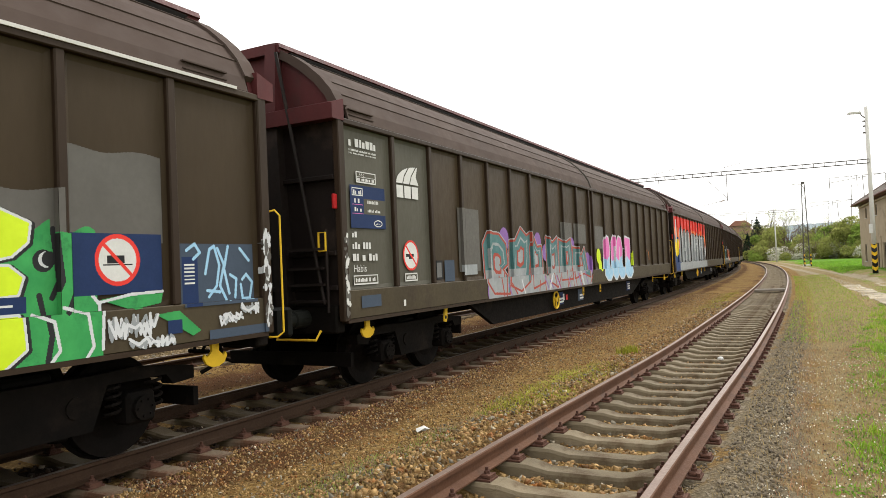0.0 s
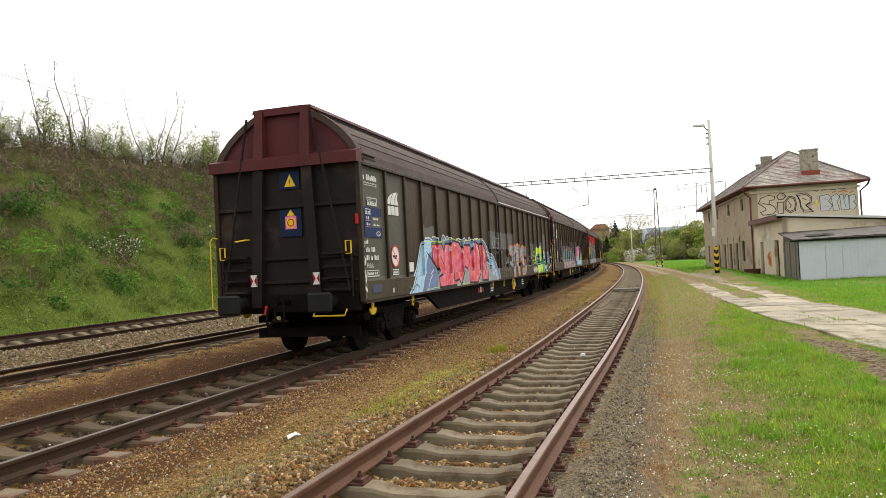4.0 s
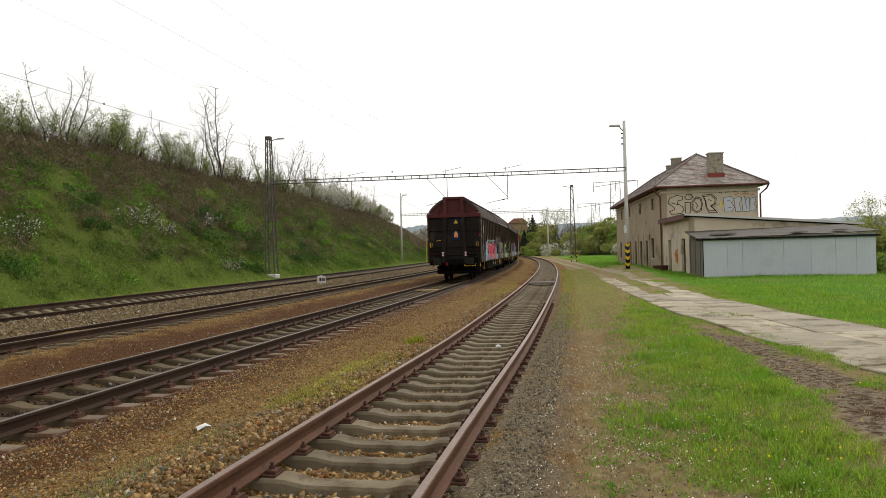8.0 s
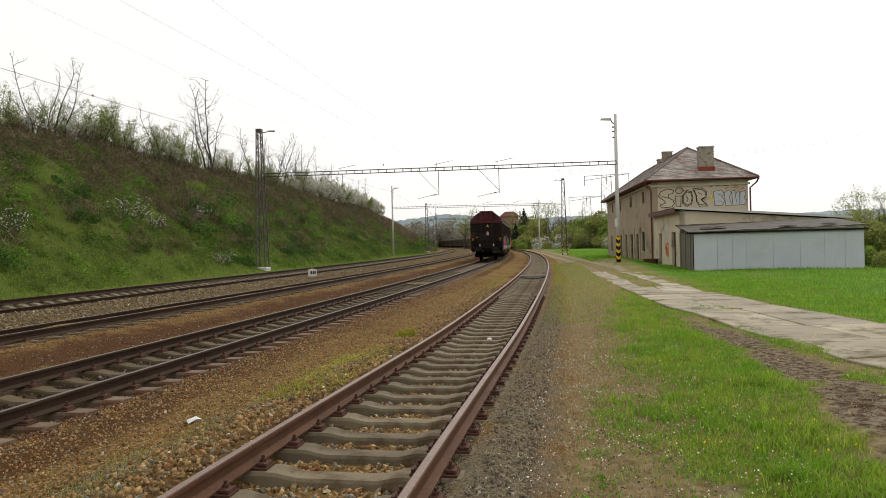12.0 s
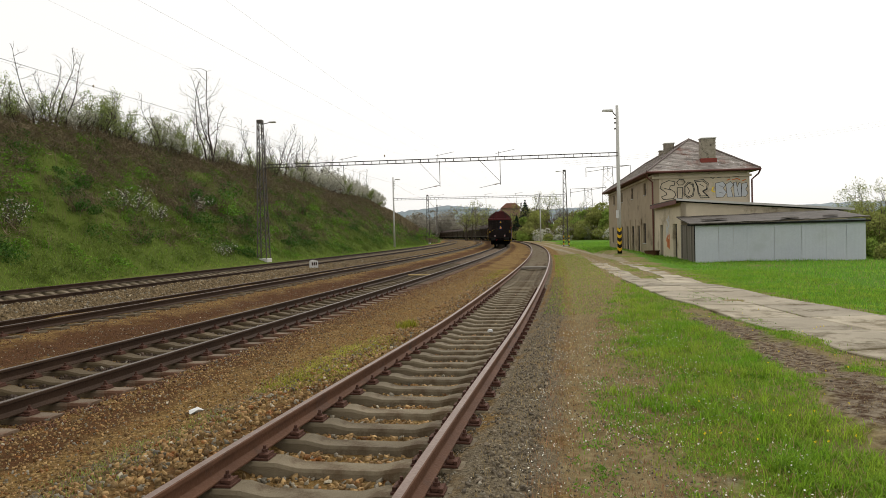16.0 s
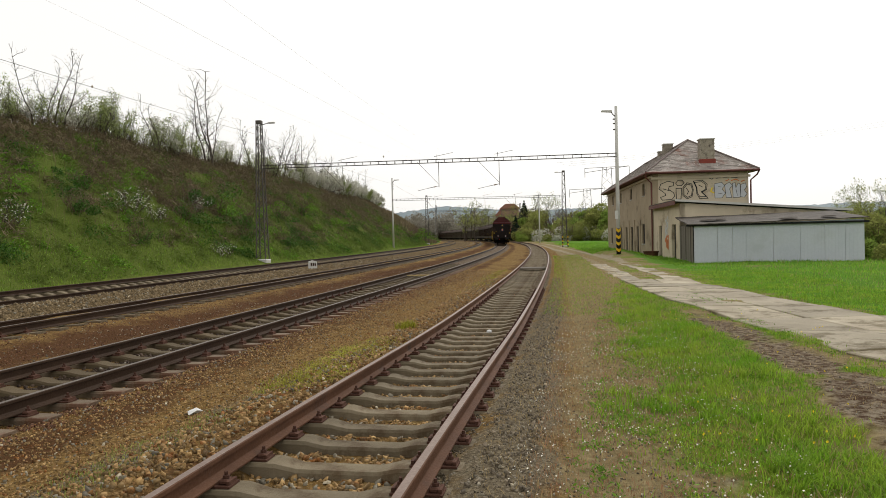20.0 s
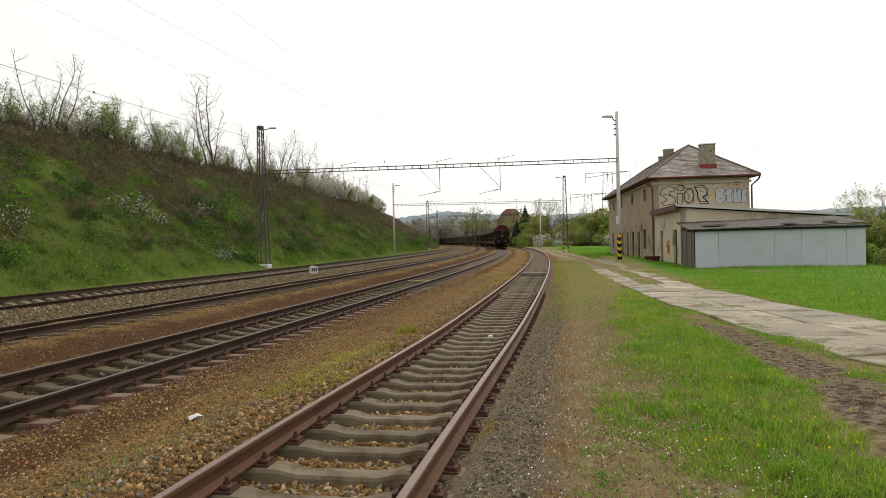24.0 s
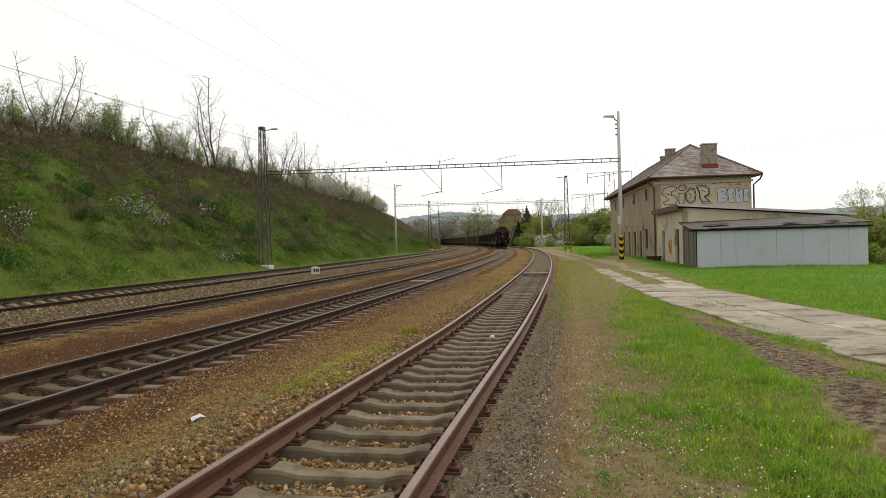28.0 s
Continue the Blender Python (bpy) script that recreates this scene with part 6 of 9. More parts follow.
def paint_fourth(w):
    p = Paint(1.0, 8.0, 1.0, 2.4, 0.03)
    spiky_letters(p, 1.4, 4.0, 1.1, 2.2, 3, ("teal", "silver", "teal"), "white", 3)
    spiky_letters(p, 4.6, 7.4, 1.1, 2.1, 3, ("rust", "pink", "rust"), "white", 6)
    part("graffiti", p.mesh("graffiti"), None, w, "small teal and rust sprayed letters")


WAGONS = [build_wagon(True, True)]
plain = build_wagon(True)
WAGONS += [plain] + [copy_thing(plain, pose(0, 0, 0)) for _ in range(2)]
distant = build_wagon(False)
WAGONS += [distant] + [copy_thing(distant, pose(0, 0, 0)) for _ in range(15)]
first = WAGONS[0]
rear = Paint(0.0, 2.9, 1.0, 3.35)
write_labels(rear)
rear.rect(2.45, 1.42, 2.78, 1.67, BLACK_PAINT).rect(2.48, 1.45, 2.75, 1.64, WHITE_PAINT)
rear.put((rear.A > 2.3) & (rear.A < 2.9) & (rear.Z > 1.1 + 0.05 * np.sin(rear.A * 12)) & (rear.Z < 1.14 + 0.05 * np.sin(rear.A * 12)), "ghost")
lettering_parts(rear, first)
worn = Paint(3.3, 6.3, 1.4, 2.6, 0.01)
worn.put((worn.A > 3.34) & (worn.A < 4.26) & (worn.Z < 2.42 + 0.03 * np.sin(worn.A * 8)), PATCH_GREY).put((worn.A > 4.4) & (worn.A < 5.3) & (worn.Z < 2.08), PATCH_GREY)
part("cover_paint", worn.mesh("cover_paint", 0.0025), None, first, "pale cover paint")
paint_block_letters(first)
paint_front_half(first)
part("bright_edge", Geo().box(1.458, -HALF + 11.0, 3.448, 1.478, HALF - 0.4, 3.478), MAST_CONCRETE, first, "bare metal roof edge")
tagged(first, "last brown sliding-wall wagon with a crimson sprayed piece")
paint_second(WAGONS[1])
tagged(WAGONS[1], "brown sliding-wall wagon with teal and magenta graffiti")
paint_third(WAGONS[2])
tagged(WAGONS[2], "brown sliding-wall wagon sprayed red, orange and silver")
paint_fourth(WAGONS[3])
tagged(WAGONS[3], "brown sliding-wall wagon with small teal graffiti")

# ---- station house, annex and garage ----
def wall_geo(length, z0, z1, thick, openings, slope=0.0):
    """An upright wall along y at x = 0..thick, with openings (y0, y1, z0, z1) cut through. slope: fall of its top per metre."""
    g = Geo()
    ys = sorted({0.0, length, *[o[0] for o in openings], *[o[1] for o in openings]})
    for a, b in zip(ys[:-1], ys[1:]):
        cuts = sorted((o[2], o[3]) for o in openings if o[0] <= a and o[1] >= b)
        z = z0
        for c0, c1 in cuts:
            if c0 > z:
                g.box(0, a, z, thick, b, c0)
            z = c1
        t0, t1 = z1 - slope * a, z1 - slope * b
        g.add([(0, a, z), (thick, a, z), (thick, b, z), (0, b, z), (0, a, t0), (thick, a, t0), (thick, b, t1), (0, b, t1)], [(3, 2, 1, 0), (4, 5, 6, 7), (0, 1, 5, 4), (1, 2, 6, 5), (2, 3, 7, 6), (3, 0, 4, 7)])
    return g.weld()


def window_parts(parent, m, w, h, name="window", label="dark broken window in a worn frame"):
    """A frame with a mullion, a sill and dark panes, set in a wall's opening; local y along the wall."""
    f = Geo()
    for y0, y1, z0, z1 in ((0, 0.06, 0, h), (w - 0.06, w, 0, h), (0.06, w - 0.06, 0, 0.06), (0.06, w - 0.06, h - 0.06, h), (w / 2 - 0.025, w / 2 + 0.025, 0.06, h - 0.06)):
        f.box(0.10, y0, z0, 0.16, y1, z1)
    ob = part(name, f, BARK, parent, label, m)
    part("pane", Geo().box(0.125, 0.06, 0.06, 0.135, w - 0.06, h - 0.06), DARK_HOLE, ob)
    part("sill", Geo().box(-0.06, -0.05, -0.05, 0.10, w + 0.05, 0.0), MAST_CONCRETE, ob)
    return ob


def bubble_tag(parent, m, strokes, w, mat, label):
    """Painted strokes as flat bands on a wall; local x along the wall, y up, z out."""
    g = Geo()
    for pts in strokes:
        for (x0, y0), (x1, y1) in zip(pts[:-1], pts[1:]):
            d = Vector((x1 - x0, y1 - y0))
            d.normalize()
            n = Vector((-d.y, d.x)) * w / 2
            e = d * w / 2
            g.add([(x0 + n.x - e.x, y0 + n.y - e.y, 0), (x0 - n.x - e.x, y0 - n.y - e.y, 0), (x1 - n.x + e.x, y1 - n.y + e.y, 0), (x1 + n.x + e.x, y1 + n.y + e.y, 0)], [(0, 1, 2, 3)])
    part("graffiti", g, mat, parent, label, m)


def filled_tag(parent, m, shapes, mat, label):
    g = Geo()
    for pts in shapes:
        g.add([(x, y, 0) for x, y in pts], [tuple(range(len(pts)))])
    part("graffiti", g, mat, parent, label, m)


def station_house():
    W, L, Z0, Z1 = 6.9, 27.0, -0.6, 5.85
    h = thing("station_house", "old two-storey railway house with a slate hip roof and stained plaster", "house", m=pose(30.95, 46.0, 0, 0, 0, -23.5))
    low = [(3.6, 4.9, 0.6, 2.2), (6.6, 7.7, -0.2, 2.05), (9.6, 10.7, -0.2, 2.05), (12.8, 13.9, -0.2, 2.05), (16.2, 17.3, -0.2, 2.05), (19.6, 20.7, 0.4, 2.05), (23.2, 24.3, 0.4, 2.05)]
    high = [(3.4, 4.4, 4.45, 5.4), (9.7, 10.7, 4.45, 5.4), (16.2, 17.2, 4.45, 5.4), (22.0, 23.0, 4.45, 5.4)]
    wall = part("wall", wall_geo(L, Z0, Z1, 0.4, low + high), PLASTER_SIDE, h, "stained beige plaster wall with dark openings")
    for o in low + high:
        window_parts(wall, pose(0, o[0], o[2]), o[1] - o[0], o[3] - o[2])
    for k, y in enumerate((5.75, 8.65, 11.75, 15.0, 18.4)):
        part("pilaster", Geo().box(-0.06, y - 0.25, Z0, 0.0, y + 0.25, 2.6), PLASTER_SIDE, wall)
    gable = part("wall", Geo().box(0.4, 0, Z0, W, 0.4, Z1), PLASTER, h, "plaster end wall covered with graffiti")
    part("wall", Geo().box(0.4, L - 0.4, Z0, W, L, Z1), PLASTER, h)
    part("wall", Geo().box(W - 0.4, 0.4, Z0, W, L - 0.4, Z1), PLASTER, h)
    part("cornice", Geo().box(-0.12, -0.12, 5.45, W + 0.12, -0.003, 5.62).box(-0.12, 0, 5.62, -0.003, L, 5.75), PLASTER, h)
    o, rz = 0.6, 8.72
    roof = part("roof", Geo().box(-o + 0.1, -o + 0.1, Z1, W + o - 0.1, L + o - 0.1, Z1 + 0.08), GUTTER, h, "weathered slate hip roof")
    e = Z1 + 0.10
    c = [(-o, -o), (W + o, -o), (W + o, L + o), (-o, L + o)]
    r0, r1 = (W / 2, W / 2 + 0.2), (W / 2, L - W / 2 - 0.2)
    faces = [(c[0], c[1], r0, r0), (c[1], c[2], r1, r0), (c[2], c[3], r1, r1), (c[3], c[0], r0, r1)]
    rng = random.Random(5)
    for fi, (a, b, t1, t0) in enumerate(faces):
        rows = 24
        g = Geo()
        for k in range(rows):
            u0, u1 = k / rows, (k + 1.12) / rows
            def at(p, q, u, lift):
                return Vector((p[0] + (q[0] - p[0]) * u, p[1] + (q[1] - p[1]) * u, e + (rz - e) * u + lift))
            p0, p1, q0, q1 = at(a, t0, u0, 0.032), at(b, t1, u0, 0.032), at(a, t0, min(u1, 1), 0.01), at(b, t1, min(u1, 1), 0.01)
            n = max(2, int((p1 - p0).length / 0.32))
            for j in range(n):
                s0, s1 = j / n, (j + 1) / n
                lift = Vector((0, 0, rng.uniform(-0.012, 0.02)))
                v = [p0.lerp(p1, s0) + lift, p0.lerp(p1, s1 - 0.03 / n) + lift, q0.lerp(q1, s1 - 0.03 / n) + lift * 0.2, q0.lerp(q1, s0) + lift * 0.2]
                v += [x - Vector((0, 0, 0.04)) for x in v[:2]]
                g.add(v, [(0, 1, 2, 3), (4, 5, 1, 0)])
        ob = part("slating", g, surf_slates(), roof, "patchy grey-brown slates")
        ob["kind"] = "stuff"
    caps = Geo()
    for p, q in ((c[0], r0), (c[1], r0), (c[2], r1), (c[3], r1)):
        caps.rod((*p, e + 0.06), (*q, rz + 0.06), 0.07, n=6)
    caps.rod((*r0, rz + 0.06), (*r1, rz + 0.06), 0.08, n=6)
    part("ridge_tiles", caps, TILE_ROOF, roof)
    g = Geo()
    loop = c + c[:1]
    for p, q in zip(loop[:-1], loop[1:]):
        g.rod((*p, e - 0.03), (*q, e - 0.03), 0.075, n=8)
    part("gutter", g, GUTTER, roof, "rusty red gutter")
    for x, y, d in ((-0.1, 0.25, -1), (W + 0.1, 0.1, 1)):
        g = Geo().chain([(x + d * 0.48, -o + 0.1 if d < 0 else -o, e - 0.1), (x + d * 0.44, -0.3, e - 0.35), (x, y - 0.3, e - 0.75), (x, y - 0.3, -0.3)], 0.06, n=8)
        part("downpipe", g, GUTTER, h, "rusty red downpipe")
    for (x0, y0, x1, y1, z0, z1) in ((3.58, 0.35, 4.63, 1.15, 6.2, 8.42), (2.7, 9.2, 3.5, 9.9, 8.2, 9.2), (3.2, 14.0, 4.0, 14.7, 8.3, 9.1)):
        ch = part("chimney", Geo().box(x0 + 0.02, y0 + 0.02, z0, x1 - 0.02, y1 - 0.02, z1 - 0.05), CHIMNEY, roof, "worn mottled chimney")
        g = Geo()
        rows = int((z1 - z0) / 0.12)
        for k in range(rows):
            n = 4
            for j in range(n):
                off = (0.5 if k % 2 else 0.0)
                bx = x0 + (j + off) * (x1 - x0) / n
                for yy in (y0, y1 - 0.06):
                    g.box(max(x0, bx - 0.0), yy, z0 + k * 0.12, min(x1, bx + (x1 - x0) / n - 0.02), yy + 0.06, z0 + k * 0.12 + 0.10)
            for xx in (x0, x1 - 0.06):
                g.box(xx, y0 + 0.07, z0 + k * 0.12, xx + 0.06, y1 - 0.07, z0 + k * 0.12 + 0.10)
        ob = part("bricks", g, CHIMNEY, ch)
        part("cap", Geo().box(x0 - 0.05, y0 - 0.05, z1 - 0.06, x1 + 0.05, y1 + 0.05, z1 + 0.03, c=0.02), MAST_CONCRETE, ch)
        if y0 < 1:
            part("flashing", Geo().box(x0 - 0.06, y0 - 0.06, 6.55, x1 + 0.06, y1 + 0.1, 6.9, c=0.03), RED_METAL, ch, "red sheet flashing")
    m = pose(0, -0.004, 0, 90, 0, 0)
    # bubble letters on the end wall: silver fills, black outlines
    outer = [
        [(0.45, 4.75), (0.6, 5.1), (1.1, 5.3), (1.55, 5.2), (1.5, 4.95), (1.2, 4.9), (1.15, 4.7), (1.5, 4.45), (1.6, 4.2), (1.4, 3.95), (0.7, 3.9), (0.55, 4.1), (0.95, 4.25), (0.9, 4.4)],
        [(1.7, 4.75), (1.72, 3.95), (2.05, 3.95), (2.1, 4.75)],
        [(1.68, 5.15), (1.85, 5.35), (2.15, 5.35), (2.3, 5.15), (2.1, 4.95), (1.8, 4.95)],
        [(2.2, 4.8), (2.5, 5.15), (2.85, 5.05), (2.95, 4.6), (2.85, 4.1), (2.5, 3.95), (2.2, 4.2)],
        [(2.95, 5.25), (3.6, 5.3), (3.95, 5.0), (3.9, 4.6), (3.55, 4.4), (4.0, 3.95), (3.4, 3.95), (3.2, 4.3), (3.15, 4.8)],
    ]
    filled_tag(gable, m, outer, PLASTER, "plaster-coloured letter fills")
    bubble_tag(gable, pose(0, -0.008, 0, 90, 0, 0), [p + p[:1] for p in outer] + [[(2.45, 4.75), (2.6, 4.5), (2.5, 4.3)], [(3.35, 4.95), (3.6, 4.8)], [(0.75, 4.75), (1.2, 4.6)]] + [[(x * 0.82 + cx * 0.18, z * 0.82 + cz * 0.18) for x, z in p + p[:1]] for p, (cx, cz) in zip(outer[-2:], ((2.57, 4.55), (3.45, 4.7)))], 0.05, SPRAY["black"], "black bubble-letter outlines")
    second = [
        [(4.45, 5.0), (5.0, 5.1), (5.2, 4.85), (5.0, 4.6), (5.25, 4.3), (5.0, 3.95), (4.5, 3.95)],
        [(5.2, 4.9), (5.55, 5.1), (5.75, 4.85), (5.55, 4.6), (5.7, 3.95), (5.3, 3.95)],
        [(5.75, 5.0), (5.95, 5.05), (6.0, 4.65), (6.15, 5.0), (6.3, 4.95), (6.3, 3.95), (5.8, 3.95)],
        [(6.35, 4.9), (6.7, 5.0), (6.75, 4.7), (6.6, 4.5), (6.78, 4.2), (6.6, 3.95), (6.3, 4.0)],
    ]
    filled_tag(gable, pose(0, -0.006, 0, 90, 0, 0), second, SPRAY["white"], "white letter fills")
    bubble_tag(gable, pose(0, -0.010, 0, 90, 0, 0), [p + p[:1] for p in second] + [[(4.75, 4.8), (4.95, 4.75)], [(4.75, 4.3), (5.0, 4.25)], [(6.0, 4.6), (6.1, 4.1)]], 0.03, SPRAY["black"], "black letter outlines")
    bubble_tag(gable, pose(0, -0.008, 0, 90, 0, 0), [[(4.1, 5.45), (4.3, 5.35), (4.45, 5.5)], [(4.6, 5.4), (4.9, 5.45)], [(5.1, 5.45), (5.5, 5.4)], [(5.7, 5.45), (6.1, 5.42)]], 0.05, SPRAY["ghost"], "thin faded scrawl")
    bubble_tag(gable, pose(0, -0.012, 0, 90, 0, 0), [[(5.3, 5.2), (5.5, 5.28)], [(5.7, 5.22), (6.0, 5.3), (6.2, 5.2)], [(6.4, 5.12), (6.6, 5.2)]], 0.07, SPRAY["rust"], "orange splashes")
    bubble_tag(gable, pose(0, -0.008, 0, 90, 0, 0), [[(4.3, 4.7), (4.2, 4.45), (4.4, 4.35)]], 0.09, SPRAY["yellow"], "yellow splash")
    return h


SLATES = surf("slates_mixed", (0.37, 0.335, 0.30), (0.20, 0.165, 0.15), scale=1.4, fine=6, bump=0.3, island=0.22, stain=(0.19, 0.105, 0.082), stain_scale=0.8, stain_at=0.54)


def surf_slates():
    return SLATES


def annex():
    a = thing("annex", "low plastered annex with a lean-to roof beside the house", "annex", m=pose(26.98, 37.26, 0, 0, 0, -24.5))
    L, W = 9.5, 9.6
    doors = [(1.35, 2.6, -0.3, 2.0), (6.2, 7.3, -0.3, 1.97)]
    side = part("wall", wall_geo(L, -0.6, 3.3, 0.3, doors), PLASTER, a, "plaster wall with two doorways")
    for o in doors:
        # A near-black sheet stands in for the unlit room behind.
        part("door", Geo().box(0.16, o[0], o[2], 0.2, o[1], o[3]), DARK_HOLE, side, "dark sheet for the unlit room behind a doorway")
    front = part("wall", wall_geo(W, -0.6, 3.3, 0.3, [], slope=0.085), PLASTER, a, "plaster end wall", m=pose(0, 0.3, 0, 0, 0, -90))
    part("wall", Geo().box(W - 0.3, 0.3, -0.6, W, L, 2.45), PLASTER, a)
    rf = Geo()
    z = lambda x: 3.38 - 0.085 * x
    x0, x1, y0, y1 = -0.35, W + 0.3, -0.25, L - 0.15
    rf.add([(x0, y0, z(x0)), (x1, y0, z(x1)), (x1, y1, z(x1)), (x0, y1, z(x0))] + [(x0, y0, z(x0) + 0.09), (x1, y0, z(x1) + 0.09), (x1, y1, z(x1) + 0.09), (x0, y1, z(x0) + 0.09)], [(3, 2, 1, 0), (4, 5, 6, 7), (0, 1, 5, 4), (1, 2, 6, 5), (2, 3, 7, 6), (3, 0, 4, 7)])
    roof = part("roof", rf, FELT, a, "felt lean-to roof")
    part("fascia", Geo().box(x0 - 0.02, y0, z(x0) - 0.22, x0 + 0.02, y1, z(x0) + 0.02), GUTTER, roof, "brown fascia board")
    g = Geo()
    g.add([(x0, y0 - 0.04, z(x0) - 0.01), (x1, y0 - 0.04, z(x1) - 0.01), (x1, y0 - 0.04, z(x1) + 0.12), (x0, y0 - 0.04, z(x0) + 0.12), (x0, y0 + 0.02, z(x0) - 0.01), (x1, y0 + 0.02, z(x1) - 0.01), (x1, y0 + 0.02, z(x1) + 0.12), (x0, y0 + 0.02, z(x0) + 0.12)], [(0, 1, 2, 3), (3, 2, 6, 7), (7, 6, 5, 4), (4, 5, 1, 0)])
    part("verge_trim", g, MAST_CONCRETE, roof, "pale metal verge")
    bubble_tag(side, pose(-0.006, 0, 0, 90, 0, -90), [[(-4.1, 1.3), (-4.7, 1.05), (-4.0, 0.85), (-4.6, 0.6), (-3.9, 0.45)], [(-4.9, 0.95), (-4.0, 0.65)], [(-3.8, 1.2), (-3.9, 0.5)]], 0.24, SPRAY["rust"], "orange splash")
    bubble_tag(side, pose(-0.010, 0, 0, 90, 0, -90), [[(-4.0, 2.5), (-4.5, 2.2), (-4.1, 1.9), (-4.7, 1.6), (-4.2, 1.35)], [(-4.7, 2.3), (-3.9, 1.9)], [(-3.8, 2.3), (-4.0, 1.5)], [(-4.8, 1.9), (-4.9, 1.2)]], 0.17, SPRAY["white"], "white scrawl")
    part("notice", Geo().box(-0.012, 4.0, 1.9, 0.0, 4.3, 2.2), WHITE_PAINT, side, "small white notice")
    return a


def garage():
    g0 = thing("garage", "grey sheet-metal garage with a ragged felt roof", "garage", m=pose(24.6, 32.8, 0, 0, 0, -27.7))
    W, D = 8.53, 4.95
    z = lambda x: 1.86 + 0.018 * x
    edges = [0, 1.22, 2.0, 2.72, 4.05, 5.4, 6.6, 7.6, W]
    for a, b in zip(edges[:-1], edges[1:]):
        s = Geo()
        n = max(2, int((b - a) / 0.16))
        front = []
        for k in range(n + 1):
            q = a + 0.006 + (b - a - 0.012) * k / n
            front += [(q, -0.030), (min(q + 0.02, b - 0.006), -0.034)] if k < n else [(q, -0.030)]
        s.prism(front + [(b - 0.006, 0.0), (a + 0.006, 0.0)], -0.55, z(a) - 0.02, "z")
        part("sheet", s, SHEET, g0, "grey painted ribbed sheet")
    part("door_post", Geo().box(2.0, -0.05, -0.5, 2.04, -0.0301, 1.85).box(2.70, -0.05, -0.5, 2.74, -0.0301, 1.86), SHEET, g0)
    for k in range(14):
        y0 = 0.02 + k * (D - 0.04) / 14
        part("plank", Geo().box(-0.025, y0, -0.55, 0.0, y0 + (D - 0.04) / 14 - 0.012, 1.85 + 0.05 * k / 14), BARK if k % 5 == 2 else PLANK, g0)
    part("corner_trim", Geo().box(-0.04, -0.05, -0.55, 0.0, 0.02, 1.9), BLACK_PAINT, g0)
    part("wall", Geo().box(W - 0.04, 0.02, -0.55, W, D, 1.98), SHEET, g0)
    rng = random.Random(3)
    rf = Geo()
    nx, ny = 26, 6
    for j in range(ny + 1):
        for i in range(nx + 1):
            x = -0.28 + (W + 0.45) * i / nx
            y = -0.28 + (D + 0.2) * j / ny
            rag = rng.uniform(-0.05, 0.05) if j == 0 else 0
            rf.v.append((x, y + rag, z(x) + 0.06 + 0.10 * max(y, 0) + rng.uniform(-0.015, 0.02)))
    for j in range(ny):
        for i in range(nx):
            q = j * (nx + 1) + i
            rf.f.append((q, q + 1, q + nx + 2, q + nx + 1))
            rf.m.append(0)
    roof = part("roof", rf, FELT, g0, "ragged grey roofing felt")
    sol = roof.modifiers.new("thickness", "SOLIDIFY")
    sol.thickness = 0.05
    # Black board carries the dark shade line under the roof's edge.
    part("eaves_board", Geo().box(-0.4, -0.16, 1.80, W + 0.2, -0.06, 1.90), BLACK_PAINT, roof, "eaves board coloured black for the shade under the roof")
    lumps = Geo()
    for x, y, r in ((1.0, 1.2, 0.5), (1.6, 1.4, 0.4), (4.9, 0.2, 0.5), (7.0, 0.5, 0.4)):
        lumps.disc((x, y, z(x) + 0.12 + 0.1 * y), (0, 0, 1), [(r, 0), (r * 0.8, 0.06), (r * 0.3, 0.09)], n=9)
    part("torn_felt", lumps, FELT, roof)
    return g0


PLANK = surf("weathered_plank", (0.20, 0.18, 0.15), (0.15, 0.13, 0.105), scale=2, fine=30, bump=0.3, rand=0.15, stretch=(1, 1, 0.3))
station_house()
annex()
garage()


def tub():
    t = thing("planter_tub", "round brown tub standing by the annex wall", "tub", m=pose(29.3, 43.9, -0.32))
    part("tub_body", Geo().disc((0, 0, 0), (0, 0, 1), [(0.42, 0), (0.5, 0.1), (0.52, 0.42), (0.56, 0.45), (0.56, 0.5), (0.46, 0.5), (0.44, 0.4)], n=20), RUST, t)
    part("soil", Geo().disc((0, 0, 0.36), (0, 0, 1), [(0.44, 0), (0.1, 0.05)], n=16), BARK, t)


tub()


# ---- concrete slab road ----
def road_line(s):
    """Left offset of the road's middle and its width at s along the line."""
    pts = [(4, -7.3, 2.9), (10, -5.45, 2.9), (15, -4.5, 2.8), (19, -3.65, 2.6), (25, -3.1, 2.4), (30, -2.9, 2.3), (45, -2.4, 2.4), (60, -1.8, 2.2), (86, -0.9, 1.8), (130, -0.6, 1.7)]
    return tuple(float(np.interp(s, [p[0] for p in pts], [p[k] for p in pts])) for k in (1, 2))


